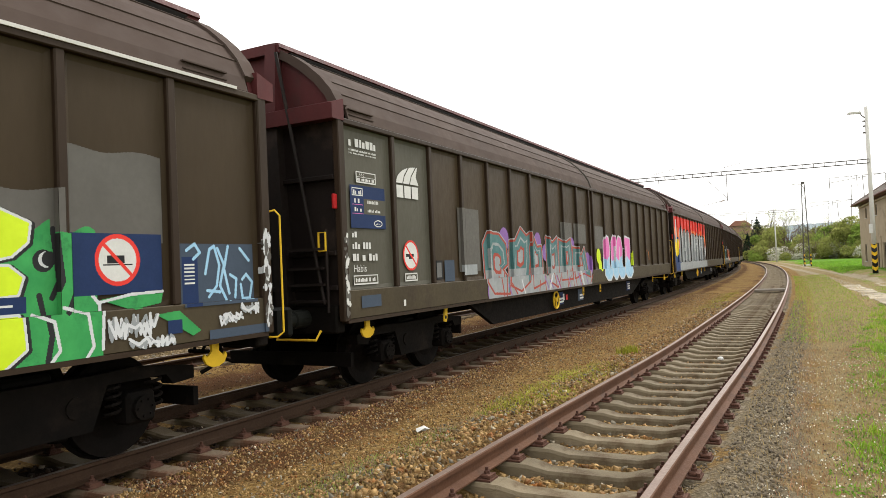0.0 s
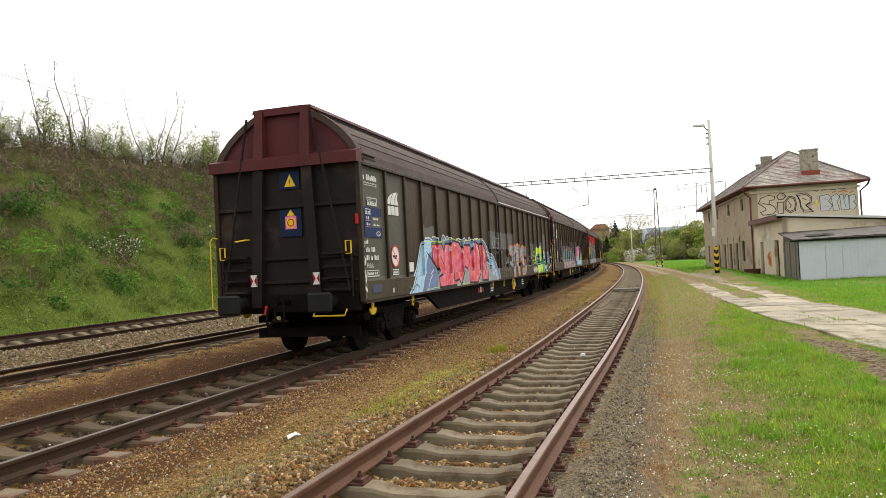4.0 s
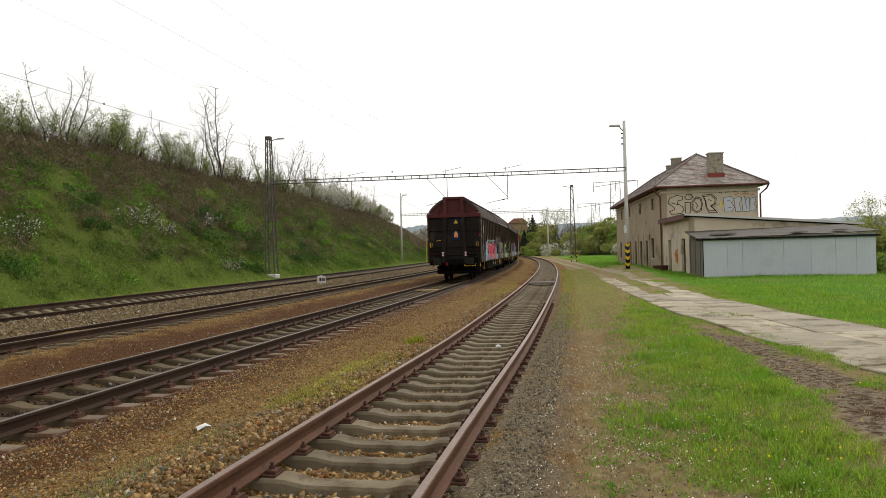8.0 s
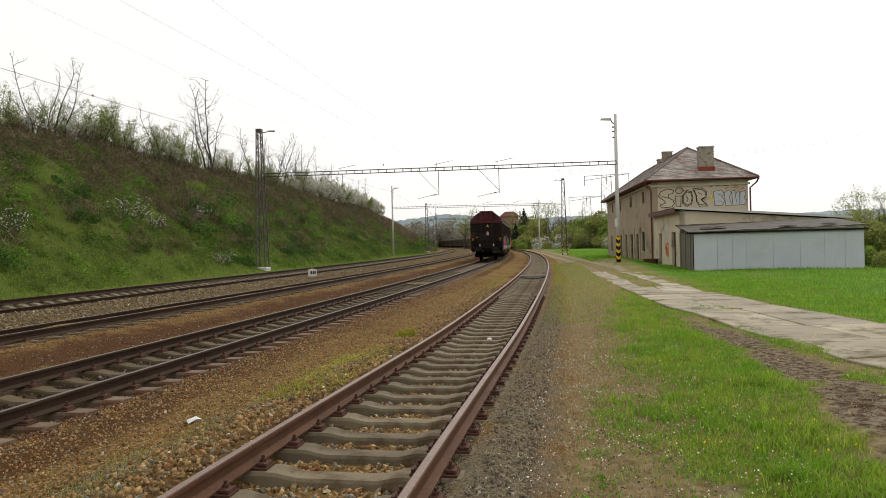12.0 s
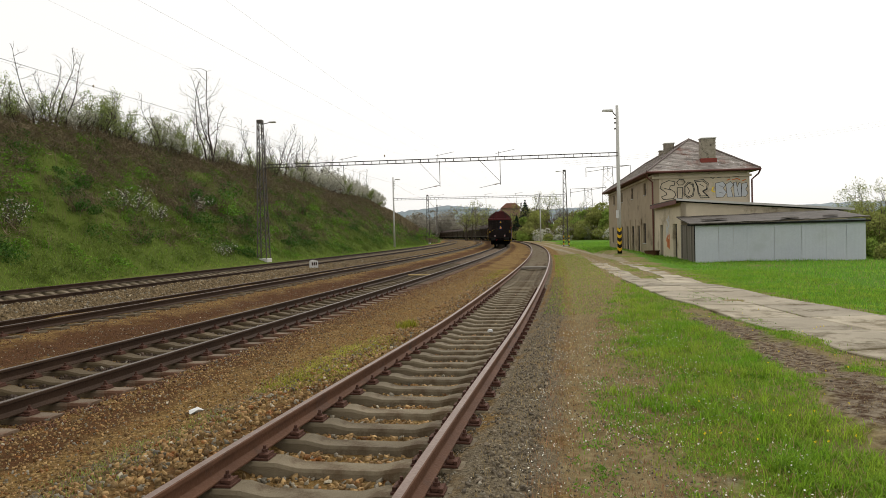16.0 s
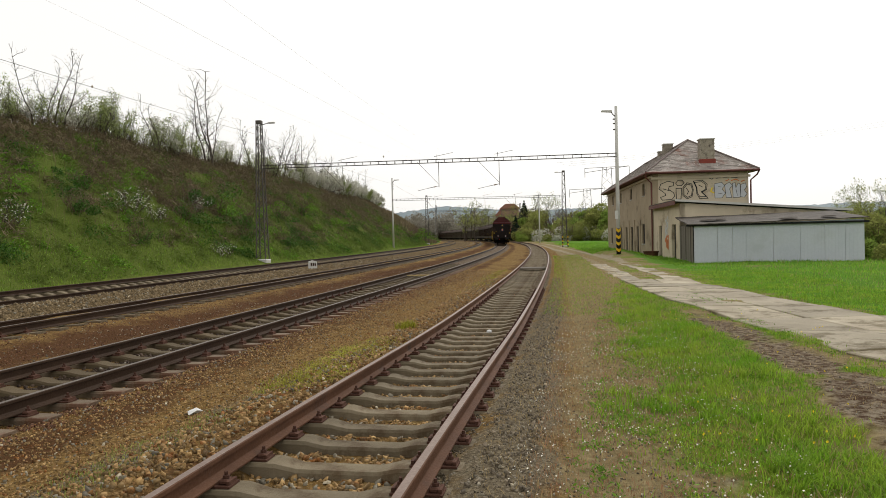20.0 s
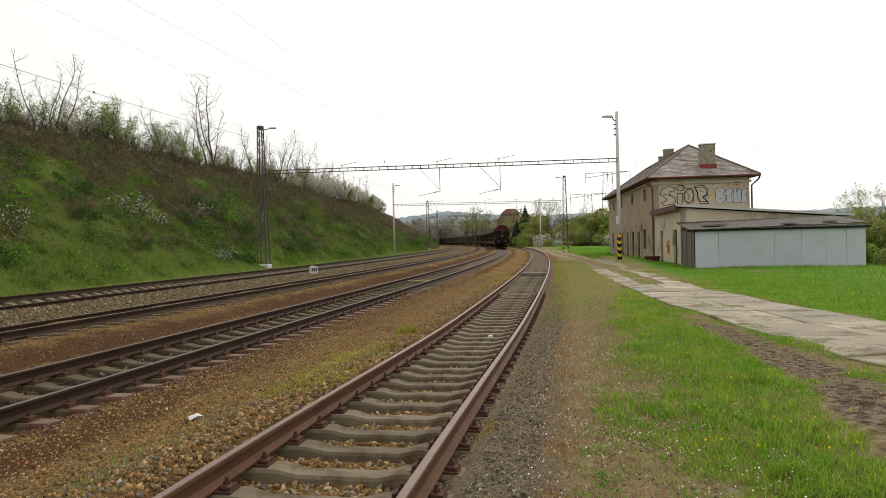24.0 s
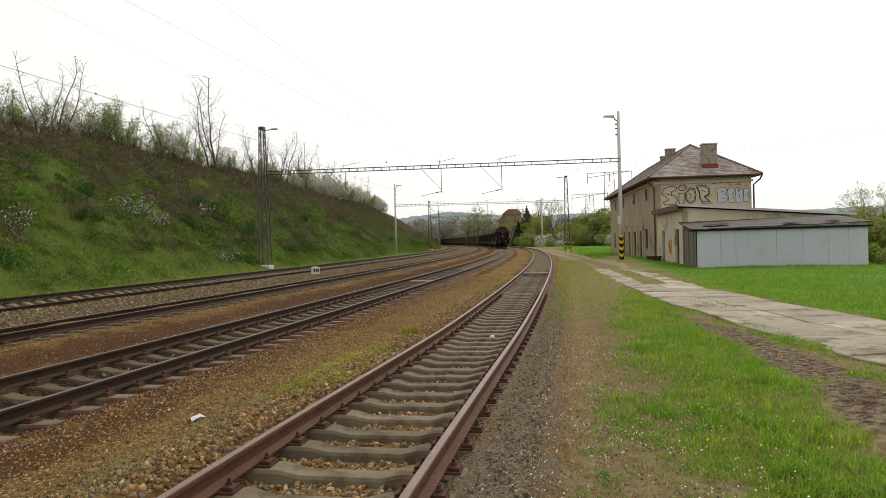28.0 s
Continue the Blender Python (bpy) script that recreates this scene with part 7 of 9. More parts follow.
def slab_road():
    road = thing("road", "broken concrete slab road with weeds in its joints", "road", kind="structure")
    rng = random.Random(8)
    s = 5.0
    while s < 41:
        step = 2.0
        for side in (-1, 1):
            c0, w0 = road_line(s)
            c1, w1 = road_line(s + step)
            gap = 0.03 if s < 27 else 0.85
            lo0, hi0 = (c0 + gap / 2, c0 + w0 / 2) if side > 0 else (c0 - w0 / 2, c0 - gap / 2)
            lo1, hi1 = (c1 + gap / 2, c1 + w1 / 2) if side > 0 else (c1 - w1 / 2, c1 - gap / 2)
            j = lambda: rng.uniform(-0.05, 0.05) * (1 if s < 27 else 2.2)
            e = 0.04
            ring = [(s + e, lo0 + j()), (s + step - e, lo1 + j()), (s + step - e, hi1 + j()), (s + e, hi0 + j())]
            z = [float(ground_height(a, b)) + (0.045 if s < 27 else 0.018) + rng.uniform(-0.012, 0.012) for a, b in ring]
            g = Geo()
            top = [Vector((*along(a, b)[:2], q)) for (a, b), q in zip(ring, z)]
            mid = sum(top, Vector()) / 4
            inner = [p.lerp(mid, 0.03) for p in top]
            g.add([p - Vector((0, 0, 0.12)) for p in top] + [p - Vector((0, 0, 0.015)) for p in top] + inner, [(0, 1, 5, 4), (1, 2, 6, 5), (2, 3, 7, 6), (3, 0, 4, 7), (4, 5, 9, 8), (5, 6, 10, 9), (6, 7, 11, 10), (7, 4, 8, 11), (8, 9, 10, 11)])
            part("slab", g, SLAB, road)
        s += step


slab_road()


# ---- overhead line portals, masts and wires ----
def lattice_mast(name, m, height, label, lamp=0):
    """A four-legged braced steel mast, tapering, on a concrete foot."""
    t = thing(name, label, "mast", "overhead line masts", m=m)
    part("foot", Geo().box(-0.45, -0.45, -0.3, 0.45, 0.45, 0.12, c=0.04), MAST_CONCRETE, t)
    w = lambda z: 0.35 - 0.19 * z / height
    for sx in (-1, 1):
        for sy in (-1, 1):
            part("leg", Geo().rod((sx * w(0), sy * w(0), 0.1), (sx * w(height), sy * w(height), height), 0.046, n=5), MAST_STEEL, t)
    rest = Geo()
    near = m.translation.y < 70
    n = 16
    for k in range(n):
        z0, z1 = 0.2 + (height - 0.3) * k / n, 0.2 + (height - 0.3) * (k + 1) / n
        c = 1 if k % 2 else -1
        for d in (-1, 1):
            for p, q in (((c * w(z0), d * w(z0), z0), (-c * w(z1), d * w(z1), z1)), ((d * w(z0), c * w(z0), z0), (d * w(z1), -c * w(z1), z1))):
                if near:
                    part("brace", Geo().rod(p, q, 0.024, n=4), MAST_STEEL, t)
                else:
                    rest.rod(p, q, 0.024, n=4)
    if not near:
        part("bracing", rest, MAST_STEEL, t)["kind"] = "stuff"
    part("cap", Geo().box(-0.2, -0.2, height, 0.2, 0.2, height + 0.25, c=0.02), MAST_STEEL, t)
    if lamp:
        a = part("lamp_arm", Geo().rod((0, 0, height - 0.1), (lamp * 0.8, 0, height + 0.05), 0.03, n=6), MAST_STEEL, t)
        part("lamp_head", Geo().box(min(lamp * 0.7, lamp * 1.2), -0.12, height, max(lamp * 0.7, lamp * 1.2), 0.12, height + 0.1, c=0.03), MAST_CONCRETE, a)
    return t


def round_pole(name, m, height, label, lamp=0, striped=False):
    t = thing(name, label, "pole", "overhead line masts", m=m)
    part("shaft", Geo().rod((0, 0, -0.3), (0, 0, height), 0.145, 0.095, n=16), MAST_CONCRETE, t, smooth=True)
    fit = Geo()
    for z in (height - 1.6, height - 1.2, height - 0.9):
        fit.box(lamp * 0.12 - 0.1, -0.05, z, lamp * 0.12 + 0.1, 0.05, z + 0.08)
    part("brackets", fit, MAST_STEEL, t)
    if lamp:
        a = part("lamp_arm", Geo().chain([(0, 0, height - 0.75), (lamp * 0.25, 0, height - 0.5), (lamp * 0.3, 0, height - 0.35)], 0.035, n=6), MAST_STEEL, t)
        part("lamp_head", Geo().prism([(lamp * 0.25, height - 0.40), (lamp * 1.0, height - 0.34), (lamp * 0.95, height - 0.25), (lamp * 0.3, height - 0.26)], -0.13, 0.13), MAST_CONCRETE, a, "grey street lamp head")
    if striped:
        wrap = part("marker_sleeve", Geo().rod((0, 0, 0.0), (0, 0, 1.75), 0.152, 0.147, n=16), BLACK_PAINT, t, "black and yellow striped sleeve", smooth=True)
        for k in range(4):
            g = Geo()
            n = 12
            for i in range(n):
                a0, a1 = -math.pi * 0.5 + math.pi * 2 * i / n, -math.pi * 0.5 + math.pi * 2 * (i + 1) / n
                z0, z1 = 0.15 + k * 0.44 + 0.2 * abs(math.sin(a0 / 2 + 0.78)), 0.15 + k * 0.44 + 0.2 * abs(math.sin(a1 / 2 + 0.78))
                r = 0.156
                g.add([(r * math.cos(a0), r * math.sin(a0), z0), (r * math.cos(a1), r * math.sin(a1), z1), (r * math.cos(a1), r * math.sin(a1), z1 + 0.2), (r * math.cos(a0), r * math.sin(a0), z0 + 0.2)], [(0, 1, 2, 3)])
            part("yellow_band", g, YELLOW_PAINT, wrap)
        part("notice", Geo().box(-0.22, -0.21, 2.4, -0.02, -0.2, 2.95), WHITE_PAINT, t, "small white notice")
    return t


def portal_beam(s, left, right, z):
    """A light truss across the tracks with its hangers, arms and insulators."""
    t = thing("portal_beam", "lattice beam across the tracks with hanging contact arms", "gantry", "overhead line beams", m=on_line(s, 0, 0))
    g = Geo()
    for dz in (0, 0.23):
        for dy in (-0.1, 0.1):
            g.rod((-left, dy, z + dz), (-right, dy, z + dz - 0.14), 0.021, n=5)
    part("chords", g, MAST_STEEL, t)
    g = Geo()
    n = int((left - right) / 0.58)
    for k in range(n + 1):
        x = -left + (left - right) * k / n
        zb = z - 0.14 * k / n
        for dy in (-0.1, 0.1):
            g.rod((x, dy, zb), (x, dy, zb + 0.23), 0.018, n=4)
        g.rod((x, -0.1, zb + 0.23), (x, 0.1, zb + 0.23), 0.014, n=4)
    part("uprights", g, MAST_STEEL, t)
    for v in (D_OFF - 1.7, C_OFF - 2.7, B_OFF - 2.2):
        h = part("hanger", Geo().rod((-v, 0, z), (-v, 0, 5.05), 0.022, n=6).rod((-v - 1.5, 0, z), (-v, 0, 5.25), 0.014, n=6), MAST_STEEL, t)
        part("steady_arm", Geo().rod((-v, 0, 5.15), (-v - 0.8, 0, 5.0), 0.018, n=5).rod((-v - 0.7, 0, 5.02), (-v - 1.5, 0, 4.86), 0.014, n=5), MAST_STEEL, h)
        part("insulator", Geo().disc((-v - 0.2, 0, 5.11), (-1, 0, -0.18), [(0.025, 0), (0.05, 0.03), (0.025, 0.06), (0.05, 0.09), (0.025, 0.12), (0.05, 0.15), (0.025, 0.2)], n=10), BRICK, h)
        part("feeder_bracket", Geo().rod((-v - 0.1, 0, z + 0.2), (-v - 0.1, 0, z + 0.5), 0.018, n=5).rod((-v - 0.3, 0, z + 0.36), (-v + 1.0, 0.2, z + 0.62), 0.014, n=5), MAST_STEEL, h)
    return t


PORTALS = [(49.3, "lattice", "pole"), (100.0, "pole", "lattice"), (150.0, "lattice", "pole"), (200.0, "lattice", "lattice"), (252.0, "pole", "lattice"), (304.0, "lattice", "pole")]
for i, (s, kl, kr) in enumerate(PORTALS):
    vl, vr = 21.7, (-3.66, -2.4, -1.9, -1.9, -1.9, -1.9)[i]
    for kind, v, d in ((kl, vl, 1), (kr, vr, -1)):
        zg = float(ground_height(s, v))
        m = on_line(s, v, zg)
        if kind == "lattice":
            lattice_mast("lattice_mast", m, 10.1 - zg, "dark braced steel mast beside the tracks", d)
        else:
            round_pole("lamp_pole", m, 10.1 - zg, "pale concrete pole with a lamp arm" + (" and striped sleeve" if i == 0 else ""), d, i == 0)
    portal_beam(s, vl, vr, 6.85)


def overhead_wires():
    t = thing("overhead_wires", "thin contact and carrier wires hung over the tracks", "overhead wires", m=pose(0, 0, 0))
    stops = [-52.0, -1.0] + [p[0] for p in PORTALS]
    for v, z, sag, r, kind in ((21.7, 9.3, 0.4, 0.010, "feeder_wire"), (D_OFF - 0.2, 7.1, 0.9, 0.0022, "carrier_wire"), (C_OFF - 1.2, 7.1, 0.9, 0.0012, "carrier_wire"), (B_OFF - 0.7, 6.4, 0.9, 0.0012, "carrier_wire"), (C_OFF - 1.2, 4.95, 0.05, 0.0012, "contact_wire"), (B_OFF - 0.7, 4.95, 0.05, 0.0012, "contact_wire"), (D_OFF - 0.2, 4.95, 0.05, 0.002, "contact_wire")):
        g = Geo()
        pts = []
        for a, b in zip(stops[:-1], stops[1:]):
            for k in range(8):
                u = k / 8
                x, y, _ = along(a + (b - a) * u, v)
                pts.append((x, y, z - sag * 4 * u * (1 - u)))
        g.chain(pts, r, n=4)
        part(kind, g, WIRE, t)
    g = Geo()
    for s, v, z in ((30.0, 21.7, 8.95), (44.0, C_OFF, 6.75)):
        x, y, _ = along(s, v)
        g.disc((x, y, z), (0, 0, 1), [(0.02, -0.06), (0.04, -0.03), (0.04, 0.03), (0.02, 0.06)], n=8)
    part("insulators", g, BRICK, t)


overhead_wires()


# ---- small trackside things ----
def kilometre_stone():
    x, y, hd = along(38.7, 14.3)
    t = thing("kilometre_stone", "pale concrete distance stone between two tracks", "marker stone", m=pose(x, y, float(ground_height(38.7, 14.3)), 0, 0, 12))
    part("stone", Geo().prism([(-0.24, 0), (0.24, 0), (0.22, 0.40), (0.0, 0.46), (-0.22, 0.40)], -0.1, 0.1), MAST_CONCRETE, t)
    for x0, x1 in ((-0.15, -0.05), (-0.02, 0.05), (0.08, 0.16)):
        part("face_mark", Geo().box(x0, -0.106, 0.14, x1, -0.1, 0.32), DARK_STEEL, t)


def board_crossing():
    s = 37.5
    t = thing("crossing_boards", "short timber boards laid across the siding", "crossing", m=on_line(s, A_OFF, siding_height(s) - 0.06))
    for k in range(3):
        part("board", Geo().box(-0.66, -0.42 + k * 0.28, -0.08, 0.66, -0.16 + k * 0.28, 0.02, c=0.01), PLANK, t)


def loose_plank():
    t = thing("loose_plank", "pale yellow plank lying between the rails", "plank", m=on_line(31.3, B_OFF + 0.1, -0.165))
    part("plank", Geo().box(-0.62, -0.09, 0, 0.5, 0.09, 0.05, c=0.008), YELLOW_WOOD, t)


YELLOW_WOOD = surf("yellow_wood", (0.50, 0.36, 0.16), (0.40, 0.28, 0.12), scale=3, bump=0.2)


def striped_posts():
    for k, (v, s) in enumerate(((-1.75, 94.0), (-2.45, 94.4))):
        x, y, _ = along(s, v)
        t = thing("marker_post", "short black and yellow striped marker post", "post", "striped marker posts", m=pose(x, y, float(ground_height(s, v))))
        for j in range(6):
            part("band", Geo().rod((0, 0, j * 0.24), (0, 0, j * 0.24 + 0.24), 0.07, n=10), YELLOW_PAINT if j % 2 else BLACK_PAINT, t)


def litter():
    t = thing("paper_scrap", "crumpled white scrap on the gravel", "litter", m=pose(-0.31, 7.76, -0.185, 0, 0, 40))
    part("scrap", Geo().add([(-0.09, -0.02, 0.0), (0.0, -0.045, 0.035), (0.10, -0.01, 0.005), (0.05, 0.03, 0.045), (-0.06, 0.035, 0.03), (0.0, 0.0, -0.01)], [(0, 1, 4), (1, 3, 4), (1, 2, 3), (0, 5, 1), (1, 5, 2), (2, 5, 3), (3, 5, 4), (4, 5, 0)]), WHITE_PAINT, t)
    t = thing("white_stone", "small white stone between the siding rails", "stone", m=pose(4.7, 12.27, -0.21, 0, 0, 10))
    part("stone", Geo().disc((0, 0, 0), (0, 0, 1), [(0.03, -0.02), (0.055, 0.0), (0.045, 0.03), (0.015, 0.045)], n=7), WHITE_PAINT, t)


kilometre_stone()
board_crossing()
loose_plank()
striped_posts()
litter()

# ---- trees and bushes ----
def leaf_cards(centres, size, rng, flat=0.35):
    """Small bent leaves at the given places: two triangles each, turned at random."""
    n = len(centres)
    u = rng.normal(size=(n, 3))
    u /= np.linalg.norm(u, axis=1)[:, None]
    w = np.cross(u, rng.normal(size=(n, 3)))
    w /= np.linalg.norm(w, axis=1)[:, None] + 1e-9
    k = np.cross(u, w)
    s = size * rng.uniform(0.6, 1.3, (n, 1))
    a, b = centres - u * s, centres + u * s
    c, d = centres + w * s * flat + k * s * 0.15, centres - w * s * flat + k * s * 0.15
    v = np.stack([a, c, b, d], 1).reshape(-1, 3)
    i = np.arange(n)[:, None] * 4
    return v, np.concatenate([i + np.array([[0, 1, 2]]), i + np.array([[0, 2, 3]])])


def crown_points(n, radii, rng, lumps=9, lift=0.0):
    """Points in an uneven heap of lobes, with gaps between them."""
    lobes = rng.normal(size=(lumps, 3)) * np.array(radii) * 0.55
    lobes[:, 2] = np.abs(lobes[:, 2]) * 0.9 + lift
    r = np.array(radii) * rng.uniform(0.22, 0.5, (lumps, 1))
    which = rng.integers(0, lumps, n)
    d = rng.normal(size=(n, 3))
    d /= np.linalg.norm(d, axis=1)[:, None]
    return lobes[which] + d * r[which] * rng.uniform(0.45, 1.0, (n, 1)) ** 0.5


def branches(height, rng, spread=0.5, levels=4, trunk=0.15, lean=0.12, fork=3):
    """Tapered limbs that fork again and again; returns the Geo and the twig tips."""
    g, tips = Geo(), []

    def grow(p, d, length, r, level):
        steps = 3 if level < 2 else 2
        for _ in range(steps):
            d = (d + Vector(rng.normal(size=3)) * 0.14 + Vector((0, 0, 0.05))).normalized()
            q = p + d * length / steps
            g.rod(p, q, r, r * 0.82, n=6 if level == 0 else 4 if level < 3 else 3, caps=False)
            p, r = q, r * 0.82
            if level < levels and rng.random() < 0.7:
                e = (d + Vector(rng.normal(size=3)) * spread).normalized()
                grow(p, e, length * rng.uniform(0.45, 0.7), r * 0.6, level + 1)
        if level < levels:
            for _ in range(fork - 1 if level else fork):
                e = (d + Vector(rng.normal(size=3)) * spread * 0.8).normalized()
                grow(p, e, length * rng.uniform(0.5, 0.75), r * 0.72, level + 1)
        else:
            tips.append(p[:])

    grow(Vector((0, 0, -0.2)), Vector((rng.normal() * lean, rng.normal() * lean, 1)).normalized(), height * 0.42, trunk * height / 7, 0)
    return g, np.array(tips)


def bare_tree(height, seed, leaf=None, leaves=0, size=0.08, label="bare young tree with thin forking branches", levels=4):
    rng = np.random.default_rng(seed)
    t = thing("tree", label, "tree", "trees along the line")
    g, tips = branches(height, rng, levels=levels)
    part("trunk", g, BARK, t)
    if leaves:
        pts = tips[rng.integers(0, len(tips), leaves)] + rng.normal(size=(leaves, 3)) * 0.22
        part("crown", fast_mesh("crown", *leaf_cards(pts, size, rng), leaf), None, t)
    return t


def bush(radii, seed, leaf, leaves, size, label, name="bush", twigs=26, extra=None, extra_n=0, category="bush", group="bushes along the line"):
    rng = np.random.default_rng(seed)
    t = thing(name, label, category, group)
    g = Geo()
    for _ in range(twigs):
        a = rng.uniform(0, 6.28)
        top = Vector((math.cos(a) * radii[0] * rng.uniform(0.2, 0.9), math.sin(a) * radii[1] * rng.uniform(0.2, 0.9), radii[2] * rng.uniform(0.7, 1.35)))
        mid = top * 0.5 + Vector(rng.normal(size=3)) * 0.12 * radii[0]
        g.rod((rng.normal() * 0.15, rng.normal() * 0.15, -0.15), mid, 0.022 * radii[2], 0.014 * radii[2], n=4, caps=False).rod(mid, top, 0.014 * radii[2], 0.004 * radii[2], n=3, caps=False)
        for _ in range(3):
            q = mid.lerp(top, rng.uniform(0.1, 0.9))
            g.rod(q, q + Vector(rng.normal(size=3)) * 0.25 * radii[0] + Vector((0, 0, 0.2 * radii[2])), 0.007 * radii[2], 0.003 * radii[2], n=3, caps=False)
    part("branchwork", g, TWIG, t)
    pts = crown_points(leaves, radii, rng)
    pts[:, 2] = np.maximum(pts[:, 2], 0.02)
    part("foliage", fast_mesh("foliage", *leaf_cards(pts, size, rng), leaf), None, t)
    if extra:
        pts = crown_points(extra_n, np.array(radii) * 1.08, rng, lumps=12, lift=radii[2] * 0.15)
        part("blossom", fast_mesh("blossom", *leaf_cards(pts, size * 0.8, rng, 0.8), extra), None, t)
    return t


def conifer(height, seed, label="dark green spruce behind the bushes"):
    rng = np.random.default_rng(seed)
    t = thing("conifer", label, "tree", "trees along the line")
    part("trunk", Geo().rod((0, 0, -0.2), (0, 0, height), 0.02 * height, 0.01, n=7), BARK, t)
    n = 7600
    z = height * (0.06 + 0.94 * (1 - np.sqrt(rng.uniform(0, 1, n))))
    whorl = np.round(z / (height * 0.055)) * height * 0.055
    r = 0.40 * (height - whorl) * rng.uniform(0.15, 1.05, n)
    a = np.round(rng.uniform(0, 6.28, n) * 2.2) / 2.2 + rng.normal(size=n) * 0.12 + whorl
    pts = np.stack([np.cos(a) * r, np.sin(a) * r, whorl - 0.28 * r + rng.normal(size=n) * 0.1], 1)
    part("needles", fast_mesh("needles", *leaf_cards(pts, height * 0.028, rng, 0.4), NEEDLE), None, t)
    return t


def plant(template, s, v, turn=0.0, sink=0.0, grow=1.0):
    x, y, _ = along(s, v)
    m = pose(x, y, float(ground_height(s, v)) - sink, 0, 0, turn)
    if not template.get("placed"):
        template["placed"] = 1
        template.matrix_basis = m
        template.scale = (grow,) * 3
        return template
    ob = copy_thing(template, m)
    ob.scale = (grow,) * 3
    return ob


def slender_tree(height, seed, stems=2, leaf=None, leaves=0, size=0.06, label="slender crooked bare tree", spread=0.32):
    """Thin crooked stems from one root, set all along with short rising twigs."""
    rng = np.random.default_rng(seed)
    t = thing("tree", label, "tree", "trees along the line")
    g, tips = Geo(), []

    def twig(p, d, length, r, level):
        steps = 2
        for k in range(steps):
            d = (d + Vector(rng.normal(size=3)) * 0.22 + Vector((0, 0, 0.12))).normalized()
            q = p + d * length / steps
            g.rod(p, q, r, r * 0.7, n=3, caps=False)
            p, r = q, r * 0.7
            tips.append(p[:])
            if level < 2 and rng.random() < 0.72:
                e = (d + Vector(rng.normal(size=3)) * 0.6).normalized()
                twig(p, e, length * rng.uniform(0.4, 0.7), max(r * 0.75, 0.008), level + 1)

    for _ in range(stems):
        a = rng.uniform(0, 6.28)
        p, d = Vector((math.cos(a) * 0.15, math.sin(a) * 0.15, -0.3)), Vector((math.cos(a) * spread, math.sin(a) * spread, 1)).normalized()
        h = height * rng.uniform(0.7, 1.0)
        n = 11
        r = 0.0125 * h
        for k in range(n):
            d = (d + Vector(rng.normal(size=3)) * 0.13 + Vector((0, 0, 0.05))).normalized()
            q = p + d * h / n
            g.rod(p, q, r, r * 0.87, n=5, caps=False)
            p, r = q, r * 0.87
            if k > 2:
                for _ in range(2):
                    b = rng.uniform(0, 6.28)
                    e = Vector((math.cos(b), math.sin(b), rng.uniform(0.3, 1.2))).normalized()
                    twig(p, e, h * rng.uniform(0.12, 0.30) * (1.25 - k / n), max(r * 0.5, 0.016), 0)
        tips.append(p[:])
    part("trunk", g, BARK, t)
    if leaves:
        tips = np.array(tips)
        pts = tips[rng.integers(0, len(tips), leaves)] + rng.normal(size=(leaves, 3)) * 0.14
        part("crown", fast_mesh("crown", *leaf_cards(pts, size, rng, 0.55), leaf), None, t)
    return t


rng0 = random.Random(17)
# the wood's edge on top of the bank
BARE = [slender_tree(h, k, st) for k, (h, st) in enumerate(((6.5, 1), (6.0, 2), (5.2, 3), (4.4, 3)))]
BUDDING = [slender_tree(h, 20 + k, 4, LEAF_PALE, 1000, 0.06, "young tree with pale green opening leaves", 0.45) for k, h in enumerate((3.2, 4.0))]
HAZEL = [slender_tree(h, 25 + k, 6, LEAF_PALE, 420, 0.05, "tangle of thin stems with first leaves", 0.6) for k, h in enumerate((2.6, 3.2))]
WHITE_TREE = [slender_tree(h, 30 + k, 4, BLOSSOM, 1500, 0.07, "small tree covered with white blossom", 0.5) for k, h in enumerate((3.0, 3.8))]
FULL_WHITE = [slender_tree(h, 33 + k, 5, BLOSSOM if k < 2 else LEAF_PALE, 3600, 0.10, "spreading tree full of white blossom" if k < 2 else "spreading tree in pale young leaf", 0.55) for k, h in enumerate((4.4, 5.2, 4.6))]
for k in range(26):
    s = 116 + k * 2.9 + rng0.uniform(-1.2, 1.2)
    plant(FULL_WHITE[(0, 2, 1, 0, 1)[k % 5]], s, 37.2 + rng0.uniform(-1.2, 1.5), rng0.uniform(0, 360), 0.2, rng0.uniform(0.6, 1.0))
for k in range(190):
    s = 18 + k * 0.9 + rng0.uniform(-1, 1)
    v = 38.0 + rng0.uniform(-1.2, 1.8)
    q = rng0.random()
    white = 0.10 if s < 112 else 0.42
    pick = rng0.choice(BARE) if q < 0.22 else rng0.choice(WHITE_TREE) if q < 0.26 + white else rng0.choice(BUDDING) if q < 0.68 else rng0.choice(HAZEL)
    plant(pick, s, v, rng0.uniform(0, 360), 0.1, rng0.uniform(0.65, 1.2) * (1.0 if s < 112 else 1.3))
